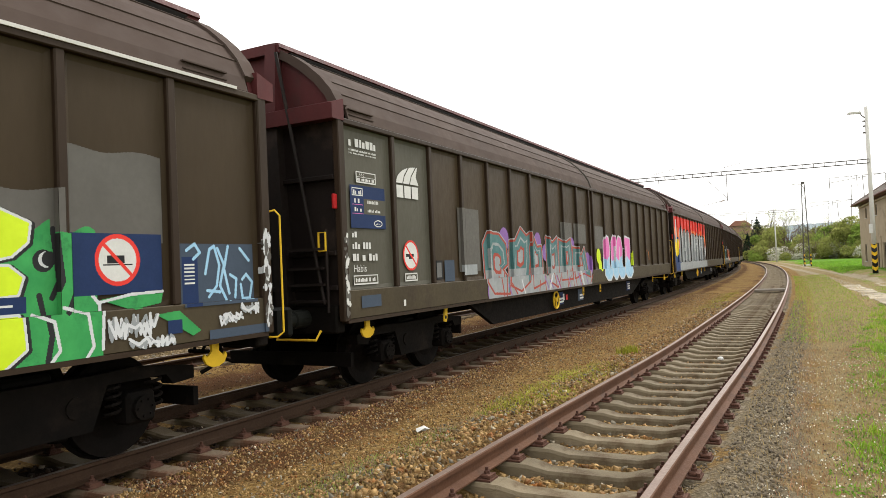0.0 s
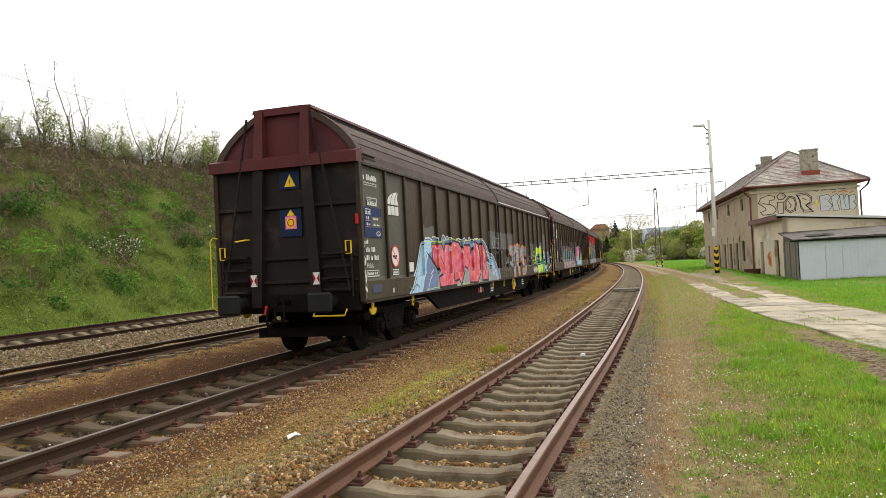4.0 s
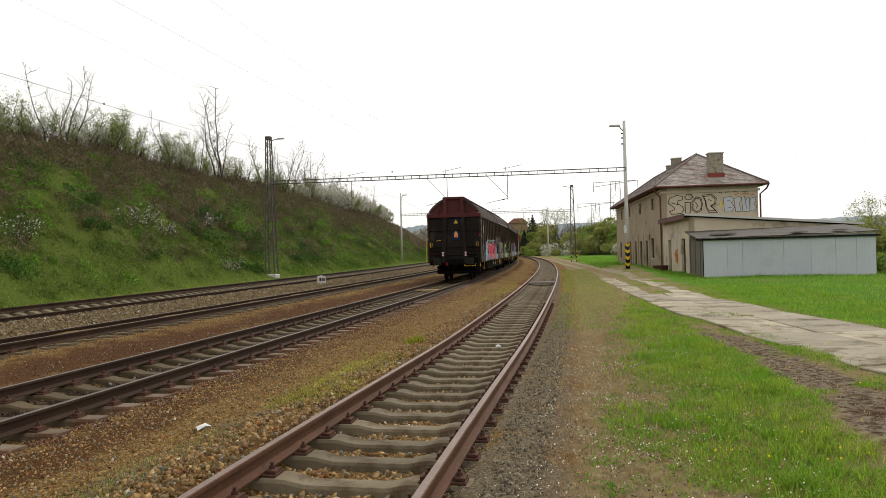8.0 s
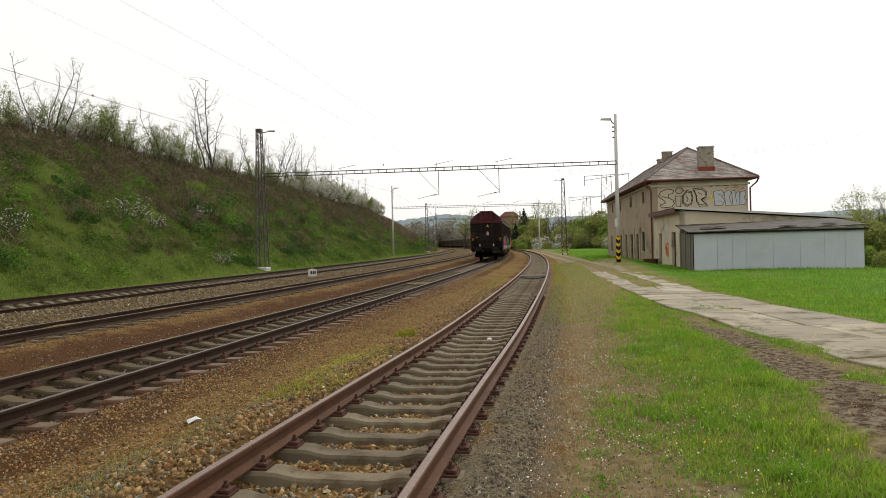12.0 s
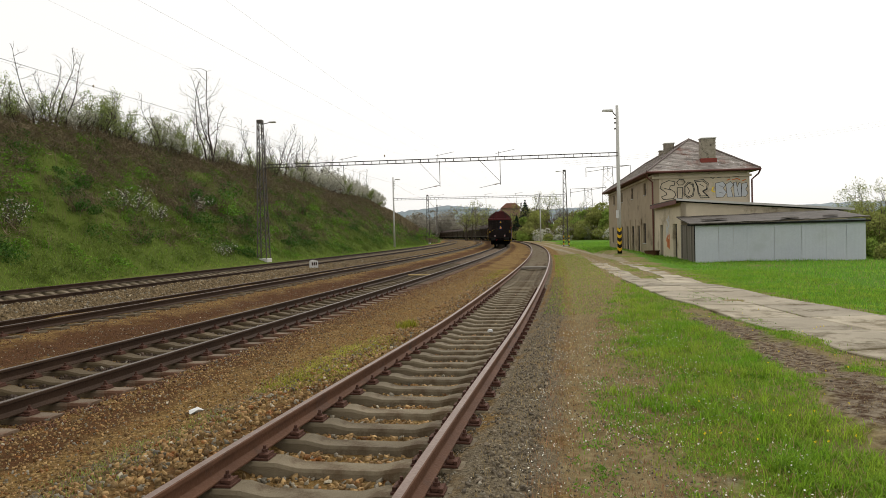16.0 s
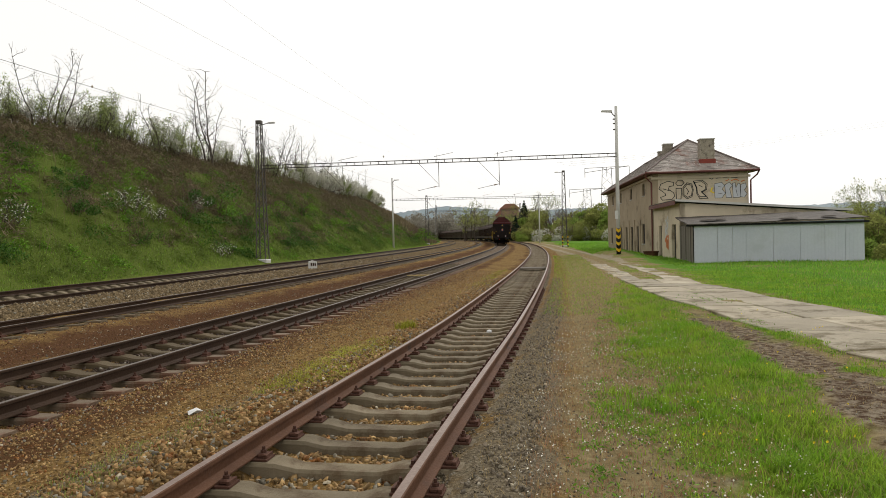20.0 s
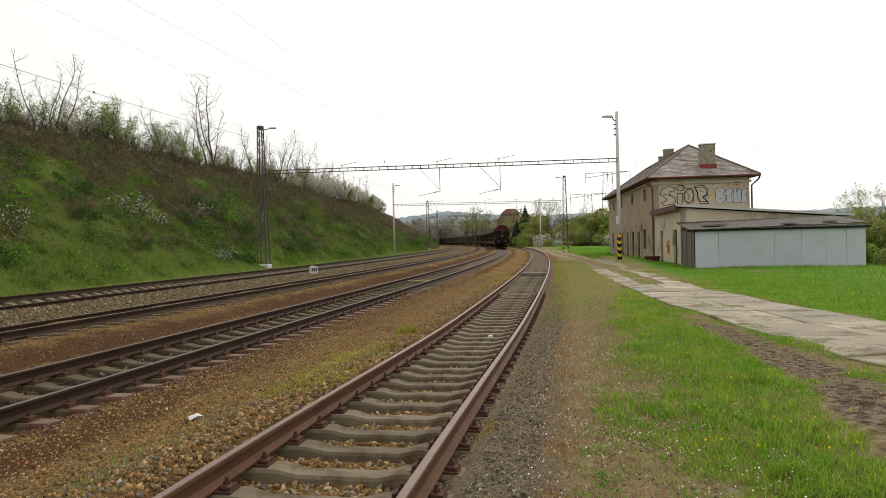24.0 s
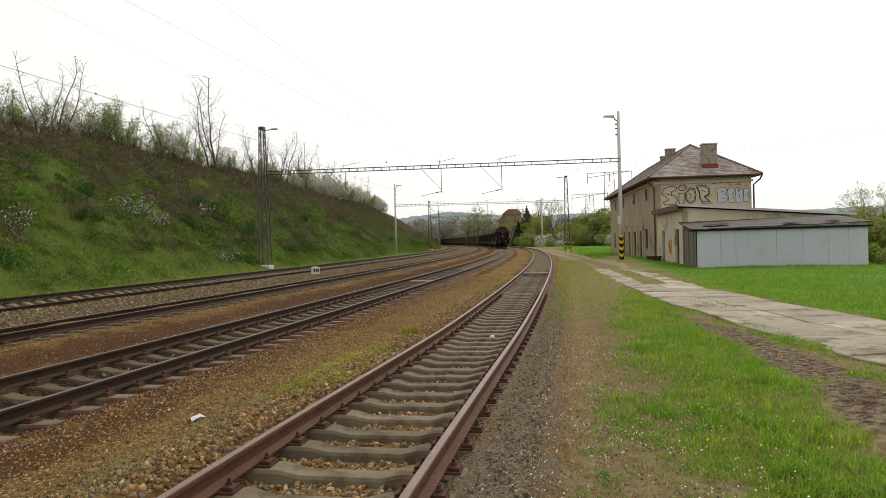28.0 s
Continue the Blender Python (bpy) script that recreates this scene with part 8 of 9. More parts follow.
for s, v, k, g in ((46.5, 37.4, 0, 1.05), (48.6, 38.0, 1, 1.0), (50, 38.4, 3, 1.0), (74.4, 37.2, 1, 1.85), (76.4, 37.4, 0, 1.75), (75.2, 37.9, 2, 1.2), (88, 37.6, 1, 1.15), (92, 38.0, 0, 1.2), (95, 37.6, 2, 1.3), (99.5, 37.8, 1, 1.3), (102, 37.4, 3, 1.4), (107, 37.8, 2, 1.4), (110, 37.6, 1, 1.3), (56, 37.6, 3, 0.9), (57.5, 37.4, 2, 0.75), (40, 38, 1, 1.05), (42.5, 38.4, 0, 0.9), (37, 38, 2, 1.0), (34, 38, 0, 0.9), (97, 38.2, 1, 1.0), (104, 38.3, 2, 1.1)):
    plant(BARE[k], s, v, rng0.uniform(0, 360), 0.1, g * 1.15)

for k in range(44):
    s = 28 + k * 1.0 + rng0.uniform(-1, 1)
    plant(rng0.choice(BUDDING + HAZEL + WHITE_TREE[:1]), s, 37.4 + rng0.uniform(-0.8, 1.2), rng0.uniform(0, 360), 0.1, rng0.uniform(0.6, 1.05))

# bushes on the bank's face
GREEN_BUSH = [bush((1.5, 1.5, 0.8), 60, LEAF_FRESH, 1100, 0.075, "fresh green bush on the bank"), bush((1.8, 1.6, 1.2), 61, LEAF_DARK, 1700, 0.08, "dark green bush on the bank")]
WHITE_BUSH = [slender_tree(2.3, 62, 7, BLOSSOM, 230, 0.055, "straggling upright bush with white blossom", 0.55)]
for s, v, kind, g in ((33, 29, 0, 1.1), (30, 26.5, 2, 1.0), (36.5, 31.2, 0, 0.9), (41, 27.2, 2, 1.1), (43.5, 26.6, 2, 0.8), (47, 26.4, 1, 1.2), (50.5, 27.5, 2, 0.9), (55, 27.8, 0, 1.5), (58, 29.5, 0, 1.3), (53, 24.8, 1, 0.9), (62, 26.5, 0, 1.1), (45, 22.6, 2, 0.7), (70, 28, 1, 1.0), (77, 27, 0, 1.1), (84, 30, 0, 1.2), (92, 26, 1, 1.0), (101, 27.5, 0, 1.2), (112, 26, 1, 1.1), (124, 28, 0, 1.2), (27, 30.5, 1, 1.3), (24, 27.5, 0, 1.2), (21, 25.5, 1, 1.0), (38, 24.6, 1, 0.7), (66, 24.5, 1, 0.8), (140, 24.5, 1, 1.0), (158, 23.8, 1, 1.1), (175, 23.5, 1, 1.2), (64, 31, 0, 1.0), (74, 32, 1, 1.0), (48, 31.5, 0, 1.0)):
    plant((GREEN_BUSH + WHITE_BUSH)[kind], s, v, rng0.uniform(0, 360), 0.25, g)

for s, v, k, g in ((52, 28.6, 1, 1.35), (56.5, 26.2, 1, 1.25), (60, 27.8, 0, 1.2), (65, 28.6, 0, 1.0), (68, 25.6, 1, 1.0), (61, 24.2, 1, 0.9), (40, 29.5, 1, 1.0), (44, 29.8, 0, 0.9), (36, 27.0, 1, 0.9), (72, 30.0, 0, 1.2), (80, 29.0, 1, 1.1), (88, 27.6, 0, 1.3), (96, 29.0, 1, 1.2), (47, 23.6, 0, 0.8), (57, 22.8, 0, 0.8)):
    plant(GREEN_BUSH[k], s, v, rng0.uniform(0, 360), 0.3, g)
for k in range(14):
    plant(GREEN_BUSH[0], 150 + k * 3.2 + rng0.uniform(-1, 1), 24.5 + rng0.uniform(-1.5, 3.0), rng0.uniform(0, 360), 0.3, rng0.uniform(1.2, 2.2))

# beyond the station house and along the far right
ROUND_BUSH = [bush((2.6, 2.6, 2.2), 70, LEAF_OLIVE, 7000, 0.12, "broad olive-green bush in young leaf"), bush((2.4, 2.4, 2.0), 71, LEAF_OLIVE_GREEN, 7000, 0.11, "broad fresh green bush"), bush((2.3, 2.3, 1.7), 72, LEAF_OLIVE, 3000, 0.10, "round bush white with blossom", extra=BLOSSOM, extra_n=3000)]
TALL_BARE = [bare_tree(11.0, 75, LEAF_OLIVE, 700, 0.14, "tall grey tree just coming into leaf"), bare_tree(9.0, 76, LEAF_OLIVE, 1500, 0.14, "tree with sparse young leaves")]
for s, v, kind, g in ((185, -2.4, 1, 1.35), (191, -4.2, 0, 1.5), (188, -6.5, 1, 1.2), (180, -9.3, 2, 1.6), (182, -12.6, 2, 1.5), (175, -15.2, 2, 1.5), (170, -18.5, 0, 1.7), (195, -8.5, 0, 2.0), (193, -12.0, 1, 2.1), (190, -15.5, 0, 2.1), (184, -18.5, 1, 2.2), (176, -22, 0, 2.2), (166, -24, 1, 2.1), (158, -27, 0, 2.0), (150, -30, 1, 2.0), (160, -20.5, 2, 1.4), (202, -6.0, 1, 1.9), (205, -11, 0, 2.2), (200, -17, 1, 2.4), (140, -24, 0, 1.6), (132, -27, 1, 1.6), (124, -30, 0, 1.6), (196, -2.2, 0, 1.2), (172, -12.5, 0, 1.1)):
    plant(ROUND_BUSH[kind], s, v, rng0.uniform(0, 360), 0.3, g * (1.35 if v < -5.5 else 1.1))
for s, v, k, g in ((205, -8.0, 0, 1.25), (209, -10, 0, 1.15), (212, -7.5, 1, 1.2), (206, -14, 0, 1.1), (198, -21, 1, 1.1), (190, -26, 0, 1.1), (222, -3.5, 1, 1.0), (168, -29, 0, 0.9), (216, -12, 0, 1.3), (186, -22, 1, 1.0)):
    plant(TALL_BARE[k], s, v, rng0.uniform(0, 360), 0.2, g)
plant(conifer(12.0, 3), 214, -4.6, 0, 0.2)
plant(conifer(8.0, 4), 219, -2.6, 0, 0.2)
for s, v, k, g in ((250, 0.0, 1, 1.1), (246, 3.0, 0, 1.1), (240, -3.6, 0, 1.15), (236, -5.8, 1, 1.2), (238, -1.5, 1, 1.1), (228, 9.5, 0, 1.1), (236, 7.0, 1, 1.25), (232, 12.0, 1, 1.2), (240, 4.5, 0, 1.0), (226, 3.5, 1, 0.9), (244, 10.0, 0, 1.3), (222, 13.0, 0, 1.0)):
    plant(TALL_BARE[k], s, v, rng0.uniform(0, 360), 0.2, g)
# hedge and trees behind the garage and at the field's end
for k in range(16):
    s, v = 44 + k * 1.3 + rng0.uniform(-1, 1), -18.6 - k * 0.75 + rng0.uniform(-1.0, 1.0)
    plant(ROUND_BUSH[k % 2], s, v, rng0.uniform(0, 360), 0.4, rng0.uniform(0.95, 1.35))
for s, v, k, g in ((50, -20.5, 1, 0.5), (54, -23, 0, 0.5), (58, -22, 1, 0.5), (63, -25, 0, 0.55), (66, -24, 1, 0.5), (48, -19.4, 0, 0.45)):
    plant(TALL_BARE[k], s, v, rng0.uniform(0, 360), 0.2, g)

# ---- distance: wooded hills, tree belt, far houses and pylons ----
# Aerial haze is mixed into these three base colours.
HAZED_FOREST = surf("hazed_forest", (0.17, 0.215, 0.235), (0.215, 0.26, 0.275), scale=0.012, fine=0.08, bump=0.0)
HAZED_FIELD = surf("hazed_field", (0.27, 0.33, 0.22), (0.31, 0.36, 0.26), scale=0.01, fine=0.05, bump=0.0)
HAZED_BELT = surf("hazed_trees", (0.27, 0.25, 0.205), (0.31, 0.29, 0.235), scale=0.05, fine=0.3, bump=0.0, island=0.06, two_sided=0.4)


def far_hill(name, label, az0, az1, dist, heights, mat, seed):
    """A long ridge seen from the line, with a rough wooded skyline."""
    n, rows = 160, 5
    rng = np.random.default_rng(seed)
    az = np.radians(np.linspace(az0, az1, n))
    top = np.interp(np.linspace(0, 1, n), np.linspace(0, 1, len(heights)), heights) + rng.normal(size=n) * max(heights) * 0.012
    v = []
    for k in range(rows):
        u = k / (rows - 1)
        d = dist * (1 + 0.12 * u)
        v.append(np.stack([np.sin(az) * d, np.cos(az) * d, -4 + (top + 4) * u ** 0.8], 1))
    v.append(np.stack([np.sin(az) * dist * 1.4, np.cos(az) * dist * 1.4, np.full(n, -4.0)], 1))
    v = np.concatenate(v)
    i = np.arange((rows + 1) * n).reshape(rows + 1, n)
    f = np.stack([i[:-1, :-1], i[:-1, 1:], i[1:, 1:], i[1:, :-1]], -1).reshape(-1, 4)
    ob = new(name, fast_mesh(name, v, f, mat, smooth=True))
    return tagged(ob, label, "hill", kind="structure")


far_hill("backdrop_hill_1", "wooded hill in the distance, haze in its blue-grey colour", 8, 40, 2300, (60, 75, 95, 112, 100, 80, 92, 88, 95, 84, 70), HAZED_FOREST, 1)
far_hill("backdrop_hill_2", "wooded hills beyond the fields, haze in their colour", 36, 75, 2600, (60, 80, 88, 80, 74, 92, 112, 120), HAZED_FOREST, 2)
far_hill("backdrop_hill_3", "field slopes with haze in their pale green", 9, 30, 1500, (30, 36, 30, 22, 26, 34), HAZED_FIELD, 3)


def tree_belt():
    """The grey-brown trees that close the view along the line, with haze in their colour."""
    rng = np.random.default_rng(6)
    vs, fs, o = [], [], 0
    for k in range(380):
        az = radians(rng.uniform(12.6, 24.5))
        d = rng.uniform(400, 640)
        h = rng.uniform(9, 19)
        pts = crown_points(300, (h * 0.4, h * 0.4, h * 0.55), rng, 7, h * 0.2) + np.array([math.sin(az) * d, math.cos(az) * d, 0])
        v, f = leaf_cards(pts, 0.75, rng, 0.6)
        vs.append(v)
        fs.append(f + o)
        o += len(v)
    ob = new("far_tree_belt", fast_mesh("far_tree_belt", np.concatenate(vs), np.concatenate(fs), HAZED_BELT))
    tagged(ob, "belt of grey-brown trees far along the line, haze in their colour", "trees", kind="stuff")


tree_belt()
ROOF_RED = surf("red_tiles", (0.27, 0.125, 0.095), (0.32, 0.16, 0.125), scale=0.6, fine=6, bump=0.1)
FAR_WALL = surf("far_render", (0.27, 0.20, 0.165), (0.23, 0.175, 0.145), scale=0.3, fine=3, bump=0.0)


FAR_BRICK = surf("far_brick", (0.27, 0.155, 0.125), (0.31, 0.19, 0.155), scale=0.3, fine=3, bump=0.0)


def far_house(s, v, w, d, h, rise, turn, base=0.0, label="far house with a red tiled roof", render_coat=None):
    x, y, _ = along(s, v)
    t = thing("house", label, "house", "far houses", m=pose(x, y, base, 0, 0, turn))
    wall = part("wall", Geo().box(-w / 2, -d / 2, -3, w / 2, d / 2, h), render_coat or FAR_WALL, t)
    part("roof", Geo().prism([(-w / 2 - 0.5, h), (w / 2 + 0.5, h), (w / 4, h + rise), (-w / 4, h + rise)], -d / 2 - 0.5, d / 2 + 0.5), ROOF_RED, t)
    for r in range(max(1, int(h / 3))):
        for c in range(max(2, int(w / 3))):
            x0 = -w / 2 + (c + 0.5) * w / max(2, int(w / 3))
            win = part("window", Geo().box(x0 - 0.5, -d / 2 - 0.05, 1 + r * 3, x0 + 0.5, -d / 2 - 0.004, 2.4 + r * 3), DARK_HOLE, wall)
    return t


far_house(262, -6.2, 6.4, 7, 11.2, 1.7, -22, 0.0, "tall far house of red brick above the trees", FAR_BRICK)
far_house(275, -8.0, 9, 9, 9.0, 3.0, -30, 0.0)
for k, (s, v, w, h) in enumerate(((430, 22, 12, 4), (450, 10, 14, 5), (470, 0, 10, 5), (440, 34, 12, 4), (490, 16, 16, 6), (520, 40, 12, 5))):
    far_house(s, v + 14, w, 9, h, 3.0, -15 + k * 7)


def pylon(s, v, h):
    x, y, _ = along(s, v)
    t = thing("power_pylon", "thin steel power line pylon in the distance", "pylon", "power pylons", m=pose(x, y, 0, 0, 0, -40))
    for sx in (-1, 1):
        part("leg", Geo().rod((sx * 2.0, 0, 0), (sx * 1.2, 0, h), 0.09, n=4), MAST_STEEL, t)
    g = Geo()
    for k in range(8):
        g.rod((-1.9 + k * 0.08, 0, h * k / 8), (1.8 - k * 0.08, 0, h * (k + 1) / 8), 0.04, n=4).rod((1.9 - k * 0.08, 0, h * k / 8), (-1.8 + k * 0.08, 0, h * (k + 1) / 8), 0.04, n=4)
    part("bracing", g, MAST_STEEL, t)
    part("cross_arm", Geo().rod((-6, 0, h), (6, 0, h), 0.08, n=4).rod((-6, 0, h - 1.2), (6, 0, h), 0.08, n=4), MAST_STEEL, t)
    for x0 in (-6, 0, 6):
        part("insulator_string", Geo().rod((x0, 0, h), (x0, 0, h - 2.6), 0.09, n=4), MAST_STEEL, t)


pylon(196, -25.4, 19.5)
pylon(240, -29.5, 16.5)


def power_line():
    t = thing("power_line", "thin high-voltage wires over the fields", "power line")
    for k in range(3):
        g = Geo()
        a, b = Vector((70 + k * 3, 140 + k * 3, 17)), Vector((190 + k * 4, 95 - k * 5, 34))
        g.chain([a.lerp(b, u / 12) - Vector((0, 0, 10 * u / 12 * (1 - u / 12))) for u in range(13)], 0.014, n=4)
        part("wire", g, WIRE, t)


power_line()

# ---- what nobody could count: ballast, gravel, weeds and grass ----
def place(s, v):
    """Arrays of offsets along and left of the line to places on the ground."""
    s, v = np.asarray(s, float), np.asarray(v, float)
    a = np.clip(s - CURVE_FROM, 0, CURVE_TO - CURVE_FROM) / RADIUS
    f = np.minimum(s, CURVE_FROM) + RADIUS * np.sin(a)
    g = RADIUS * (1 - np.cos(a))
    hd = HEADING - a
    hx, hy = math.sin(HEADING), math.cos(HEADING)
    return np.stack([hx * f - hy * g - np.cos(hd) * v, hy * f + hx * g + np.sin(hd) * v, ground_height(s, v)], 1)


def stones(name, label, s, v, size, mat, seed, sunk=0.25, mixed=0.16):
    """Broken stones: uneven angular lumps, half bedded, some of them grey or pale."""
    rng = np.random.default_rng(seed)
    n = len(s)
    c = place(s, v)
    base = np.array([(-1, -1, -1), (1, -1, -1), (1, 1, -1), (-1, 1, -1), (-1, -1, 1), (1, -1, 1), (1, 1, 1), (-1, 1, 1)], float) * 0.62
    k = size * rng.uniform(0.35, 1.0, n) ** 1.6 * 1.75 + size * 0.15
    ang = rng.uniform(0, 6.28, n)
    ca, sa = np.cos(ang), np.sin(ang)
    tilt = rng.normal(size=(n, 1, 2)) * 0.35
    shape = (base[None] * rng.uniform(0.6, 1.15, (n, 1, 3)) * rng.uniform(0.72, 1.1, (n, 8, 1)) + rng.normal(size=(n, 8, 3)) * 0.13) * k[:, None, None]
    x = shape[:, :, 0] * ca[:, None] - shape[:, :, 1] * sa[:, None]
    y = shape[:, :, 0] * sa[:, None] + shape[:, :, 1] * ca[:, None]
    z = shape[:, :, 2] * 0.85 + tilt[:, :, 0] * x + tilt[:, :, 1] * y
    vtx = np.stack([x, y, z], -1) + c[:, None, :]
    vtx[:, :, 2] += (k * sunk)[:, None]
    tri = np.array([(4, 5, 6), (4, 6, 7), (0, 1, 5), (0, 5, 4), (1, 2, 6), (1, 6, 5), (2, 3, 7), (2, 7, 6), (3, 0, 4), (3, 4, 7)])
    f = (np.arange(n)[:, None, None] * 8 + tri[None]).reshape(-1, 3)
    me = fast_mesh(name, vtx.reshape(-1, 3), f, (mat, STONE_GREY, STONE_PALE) if mixed else mat)
    if mixed:
        kind = np.where(rng.uniform(0, 1, n) < mixed, np.where(rng.uniform(0, 1, n) < 0.15, 2, 1), 0)
        me.polygons.foreach_set("material_index", np.repeat(kind, len(tri)).astype(np.int32))
    return tagged(new(name, me), label, "gravel", kind="stuff")


def blades(name, label, s, v, height, width, mat, seed, lean=0.5, per=1, z=None):
    """Grass blades or thin stems: one bent strip of three triangles each."""
    rng = np.random.default_rng(seed)
    n = len(s)
    c = place(s, v)
    h = height * rng.uniform(0.45, 1.25, n)
    a = rng.uniform(0, 6.28, n)
    d = np.stack([np.cos(a), np.sin(a), np.zeros(n)], 1)
    e = np.stack([-np.sin(a), np.cos(a), np.zeros(n)], 1) * (width * rng.uniform(0.6, 1.3, n))[:, None]
    up = np.array([0, 0, 1.0])
    ln = (lean * rng.uniform(0.2, 1.0, n) * h)[:, None]
    mid = c + up * (h * 0.6)[:, None] + d * ln * 0.35
    tip = c + up * h[:, None] + d * ln
    c = c - up * 0.02
    vtx = np.stack([c - e, c + e, mid - e * 0.7, mid + e * 0.7, tip], 1).reshape(-1, 3)
    tri = np.array([(0, 1, 3), (0, 3, 2), (2, 3, 4)])
    f = (np.arange(n)[:, None, None] * 5 + tri[None]).reshape(-1, 3)
    return tagged(new(name, fast_mesh(name, vtx, f, mat)), label, "grass", kind="stuff")


R = np.random.default_rng(99)


def scatter(n, s0, s1, v0, v1, near=True):
    """Even spread, denser near the start when near is set."""
    u = R.uniform(0, 1, n)
    s = s0 + (s1 - s0) * (u ** 1.7 if near else u)
    return s, R.uniform(v0, v1, n)


def between_sleepers(s, gap=0.135):
    """True where no sleeper lies."""
    k = (s + 10) / 0.61
    return np.abs(k - np.round(k)) * 0.61 > gap


def bare_dirt(s, v):
    """True on the trodden strip of broken earth beside the road."""
    return bare_strip(s, v) > 0.40


def keep(s, v, mask):
    return s[mask], v[mask]


# coarse ballast in and beside the siding
s, v = scatter(22000, -1, 30, A_OFF - 0.70, A_OFF + 0.70)
stones("siding_ballast", "rusty brown ballast between the siding sleepers", *keep(s, v, between_sleepers(s)), 0.021, STONE, 1)
s, v = scatter(12000, 0, 30, A_OFF + 0.82, A_OFF + 1.75)
stones("siding_shoulder", "rusty brown ballast beside the siding", s, v, 0.019, STONE, 2)
s, v = scatter(9000, 0, 30, A_OFF - 1.5, A_OFF - 0.80)
stones("siding_bed", "dark broken ballast at the siding's sleeper ends", s, v, 0.014, STONE_DARK, 41, 0.2, 0.12)
s, v = scatter(14000, 0, 22, A_OFF - 2.8, A_OFF - 0.82)
stones("siding_edge", "grey and brown stones beside the siding", s, v, 0.0075, STONE_DARK, 3, 0.25, 0.30)
# fine gravel between siding and loop, and around the loop
s, v = scatter(62000, -2, 36, A_OFF + 1.45, B_OFF - 0.8)
stones("fine_gravel", "fine brown gravel between the tracks", s, v, 0.0105, STONE, 4, 0.3, 0.10)
s, v = scatter(15000, -3, 30, B_OFF - 1.5, B_OFF - 0.80)
stones("loop_shoulder", "dark rusty stones at the sleeper ends", *keep(s, v, between_sleepers(s, 0.08)), 0.013, STONE_RED, 5, 0.4, 0.08)
s, v = scatter(9000, -3, 34, B_OFF - 0.68, B_OFF + 0.68)
stones("loop_ballast", "rusty ballast between the rails", *keep(s, v, between_sleepers(s)), 0.022, STONE_OILY, 6, 0.25, 0.04)
s, v = scatter(26000, -3, 46, B_OFF + 0.85, C_OFF - 0.9)
stones("path_gravel", "fine brown gravel path between tracks", s, v, 0.0115, STONE_RED, 7, 0.3, 0.12)
s, v = scatter(20000, -2, 60, C_OFF + 0.85, D_OFF - 0.82)
stones("main_ballast", "coarse pale ballast between the main tracks", s, v, 0.033, STONE_TAN, 8, 0.25, 0.10)
s, v = scatter(7000, 0, 60, D_OFF - 0.7, D_OFF + 3.0)
stones("outer_ballast", "coarse ballast under the outer track", s, v, 0.031, STONE_TAN, 9, 0.25, 0.10)

# grass and weeds on the near right
ROAD_S, ROAD_V = [4, 10, 15, 19, 25, 30, 45], [-7.3, -5.45, -4.5, -3.65, -3.1, -2.9, -2.4]
def lush_growth(s, v):
    """Where the verge's grass stands thick: a band along the road side and two clumps."""
    c = np.interp(s, [4, 8, 12, 16, 30], [-1.95, -1.75, -1.5, -1.35, -1.75])
    return np.exp(-((v - c) / (0.62 + 0.015 * s)) ** 2) + 1.1 * np.exp(-((s - 7.35) / 0.75) ** 2 - ((v + 0.35) / 0.5) ** 2) + np.exp(-((s - 6.0) / 0.4) ** 2 - ((v - 0.02) / 0.17) ** 2)


s, v = scatter(430000, -1.5, 32, -8.5, 0.7)
lush = lush_growth(s, v)
patch = 0.32 - 0.13 * (1 - smooth_step(s, 5.4, 7.5)) + 0.46 * lush + 0.30 * lattice(s * 0.9, v * 0.9, 1.0) + 0.2 * lattice(s * 0.33, v * 0.4, 4.0) + 0.26 * lattice(s * 3.1, v * 2.9, 7.0)
rc = np.interp(s, ROAD_S, ROAD_V)
free = (np.abs(v - rc) > 1.34 + 0.16 * lattice(s * 2.1, v, 8.0)) & ~bare_dirt(s, v)
depth = verge_edge(s) - v
on = patch * smooth_step(depth, -0.2, 1.3) * smooth_step(s, -1.6, 0.6) > R.uniform(0.05, 0.5, len(s))
tall = lattice(s * 1.1, v * 1.4, 12.0) + 0.9 * lush > 0.62
# low leafy weeds among the grass
ws, wv = scatter(1300, 0, 22, -3.6, 0.2)
ws, wv = keep(ws, wv, (verge_edge(ws) - wv > 0.1) & ~bare_dirt(ws, wv))
blades("grass", "short spring grass in uneven tufts", *keep(s, v, on & free & ~tall), 0.05, 0.0045, GRASS, 11, 1.8)
gs, gv = keep(s, v, on & free & tall)
pick = R.integers(0, max(len(gs) // 16, 1), len(gs))
gs, gv = gs[pick] + R.normal(size=len(gs)) * 0.035, gv[pick] + R.normal(size=len(gs)) * 0.035
blades("grass_tufts", "longer green grass tufts", gs, gv, 0.105, 0.0048, GRASS, 31, 1.6)
straw = lush_growth(s, v) > R.uniform(0.2, 8.0, len(s))
blades("grass_straw", "dry straw among the green tufts", *keep(s, v, on & free & straw), 0.08, 0.004, DRY, 38, 1.9)
rosette = np.repeat(place(ws, wv), 26, 0) + R.normal(size=(len(ws) * 26, 3)) * np.array([0.06, 0.06, 0.018]) + np.array([0, 0, 0.02])
tagged(new("leafy_weeds", fast_mesh("leafy_weeds", *leaf_cards(rosette, 0.018, R, 0.4), LEAF_WEED)), "low dark green leafy weeds", "weeds", kind="stuff")
s, v = scatter(80000, -1.5, 34, -6.5, 0.8)
rc = np.interp(s, ROAD_S, ROAD_V)
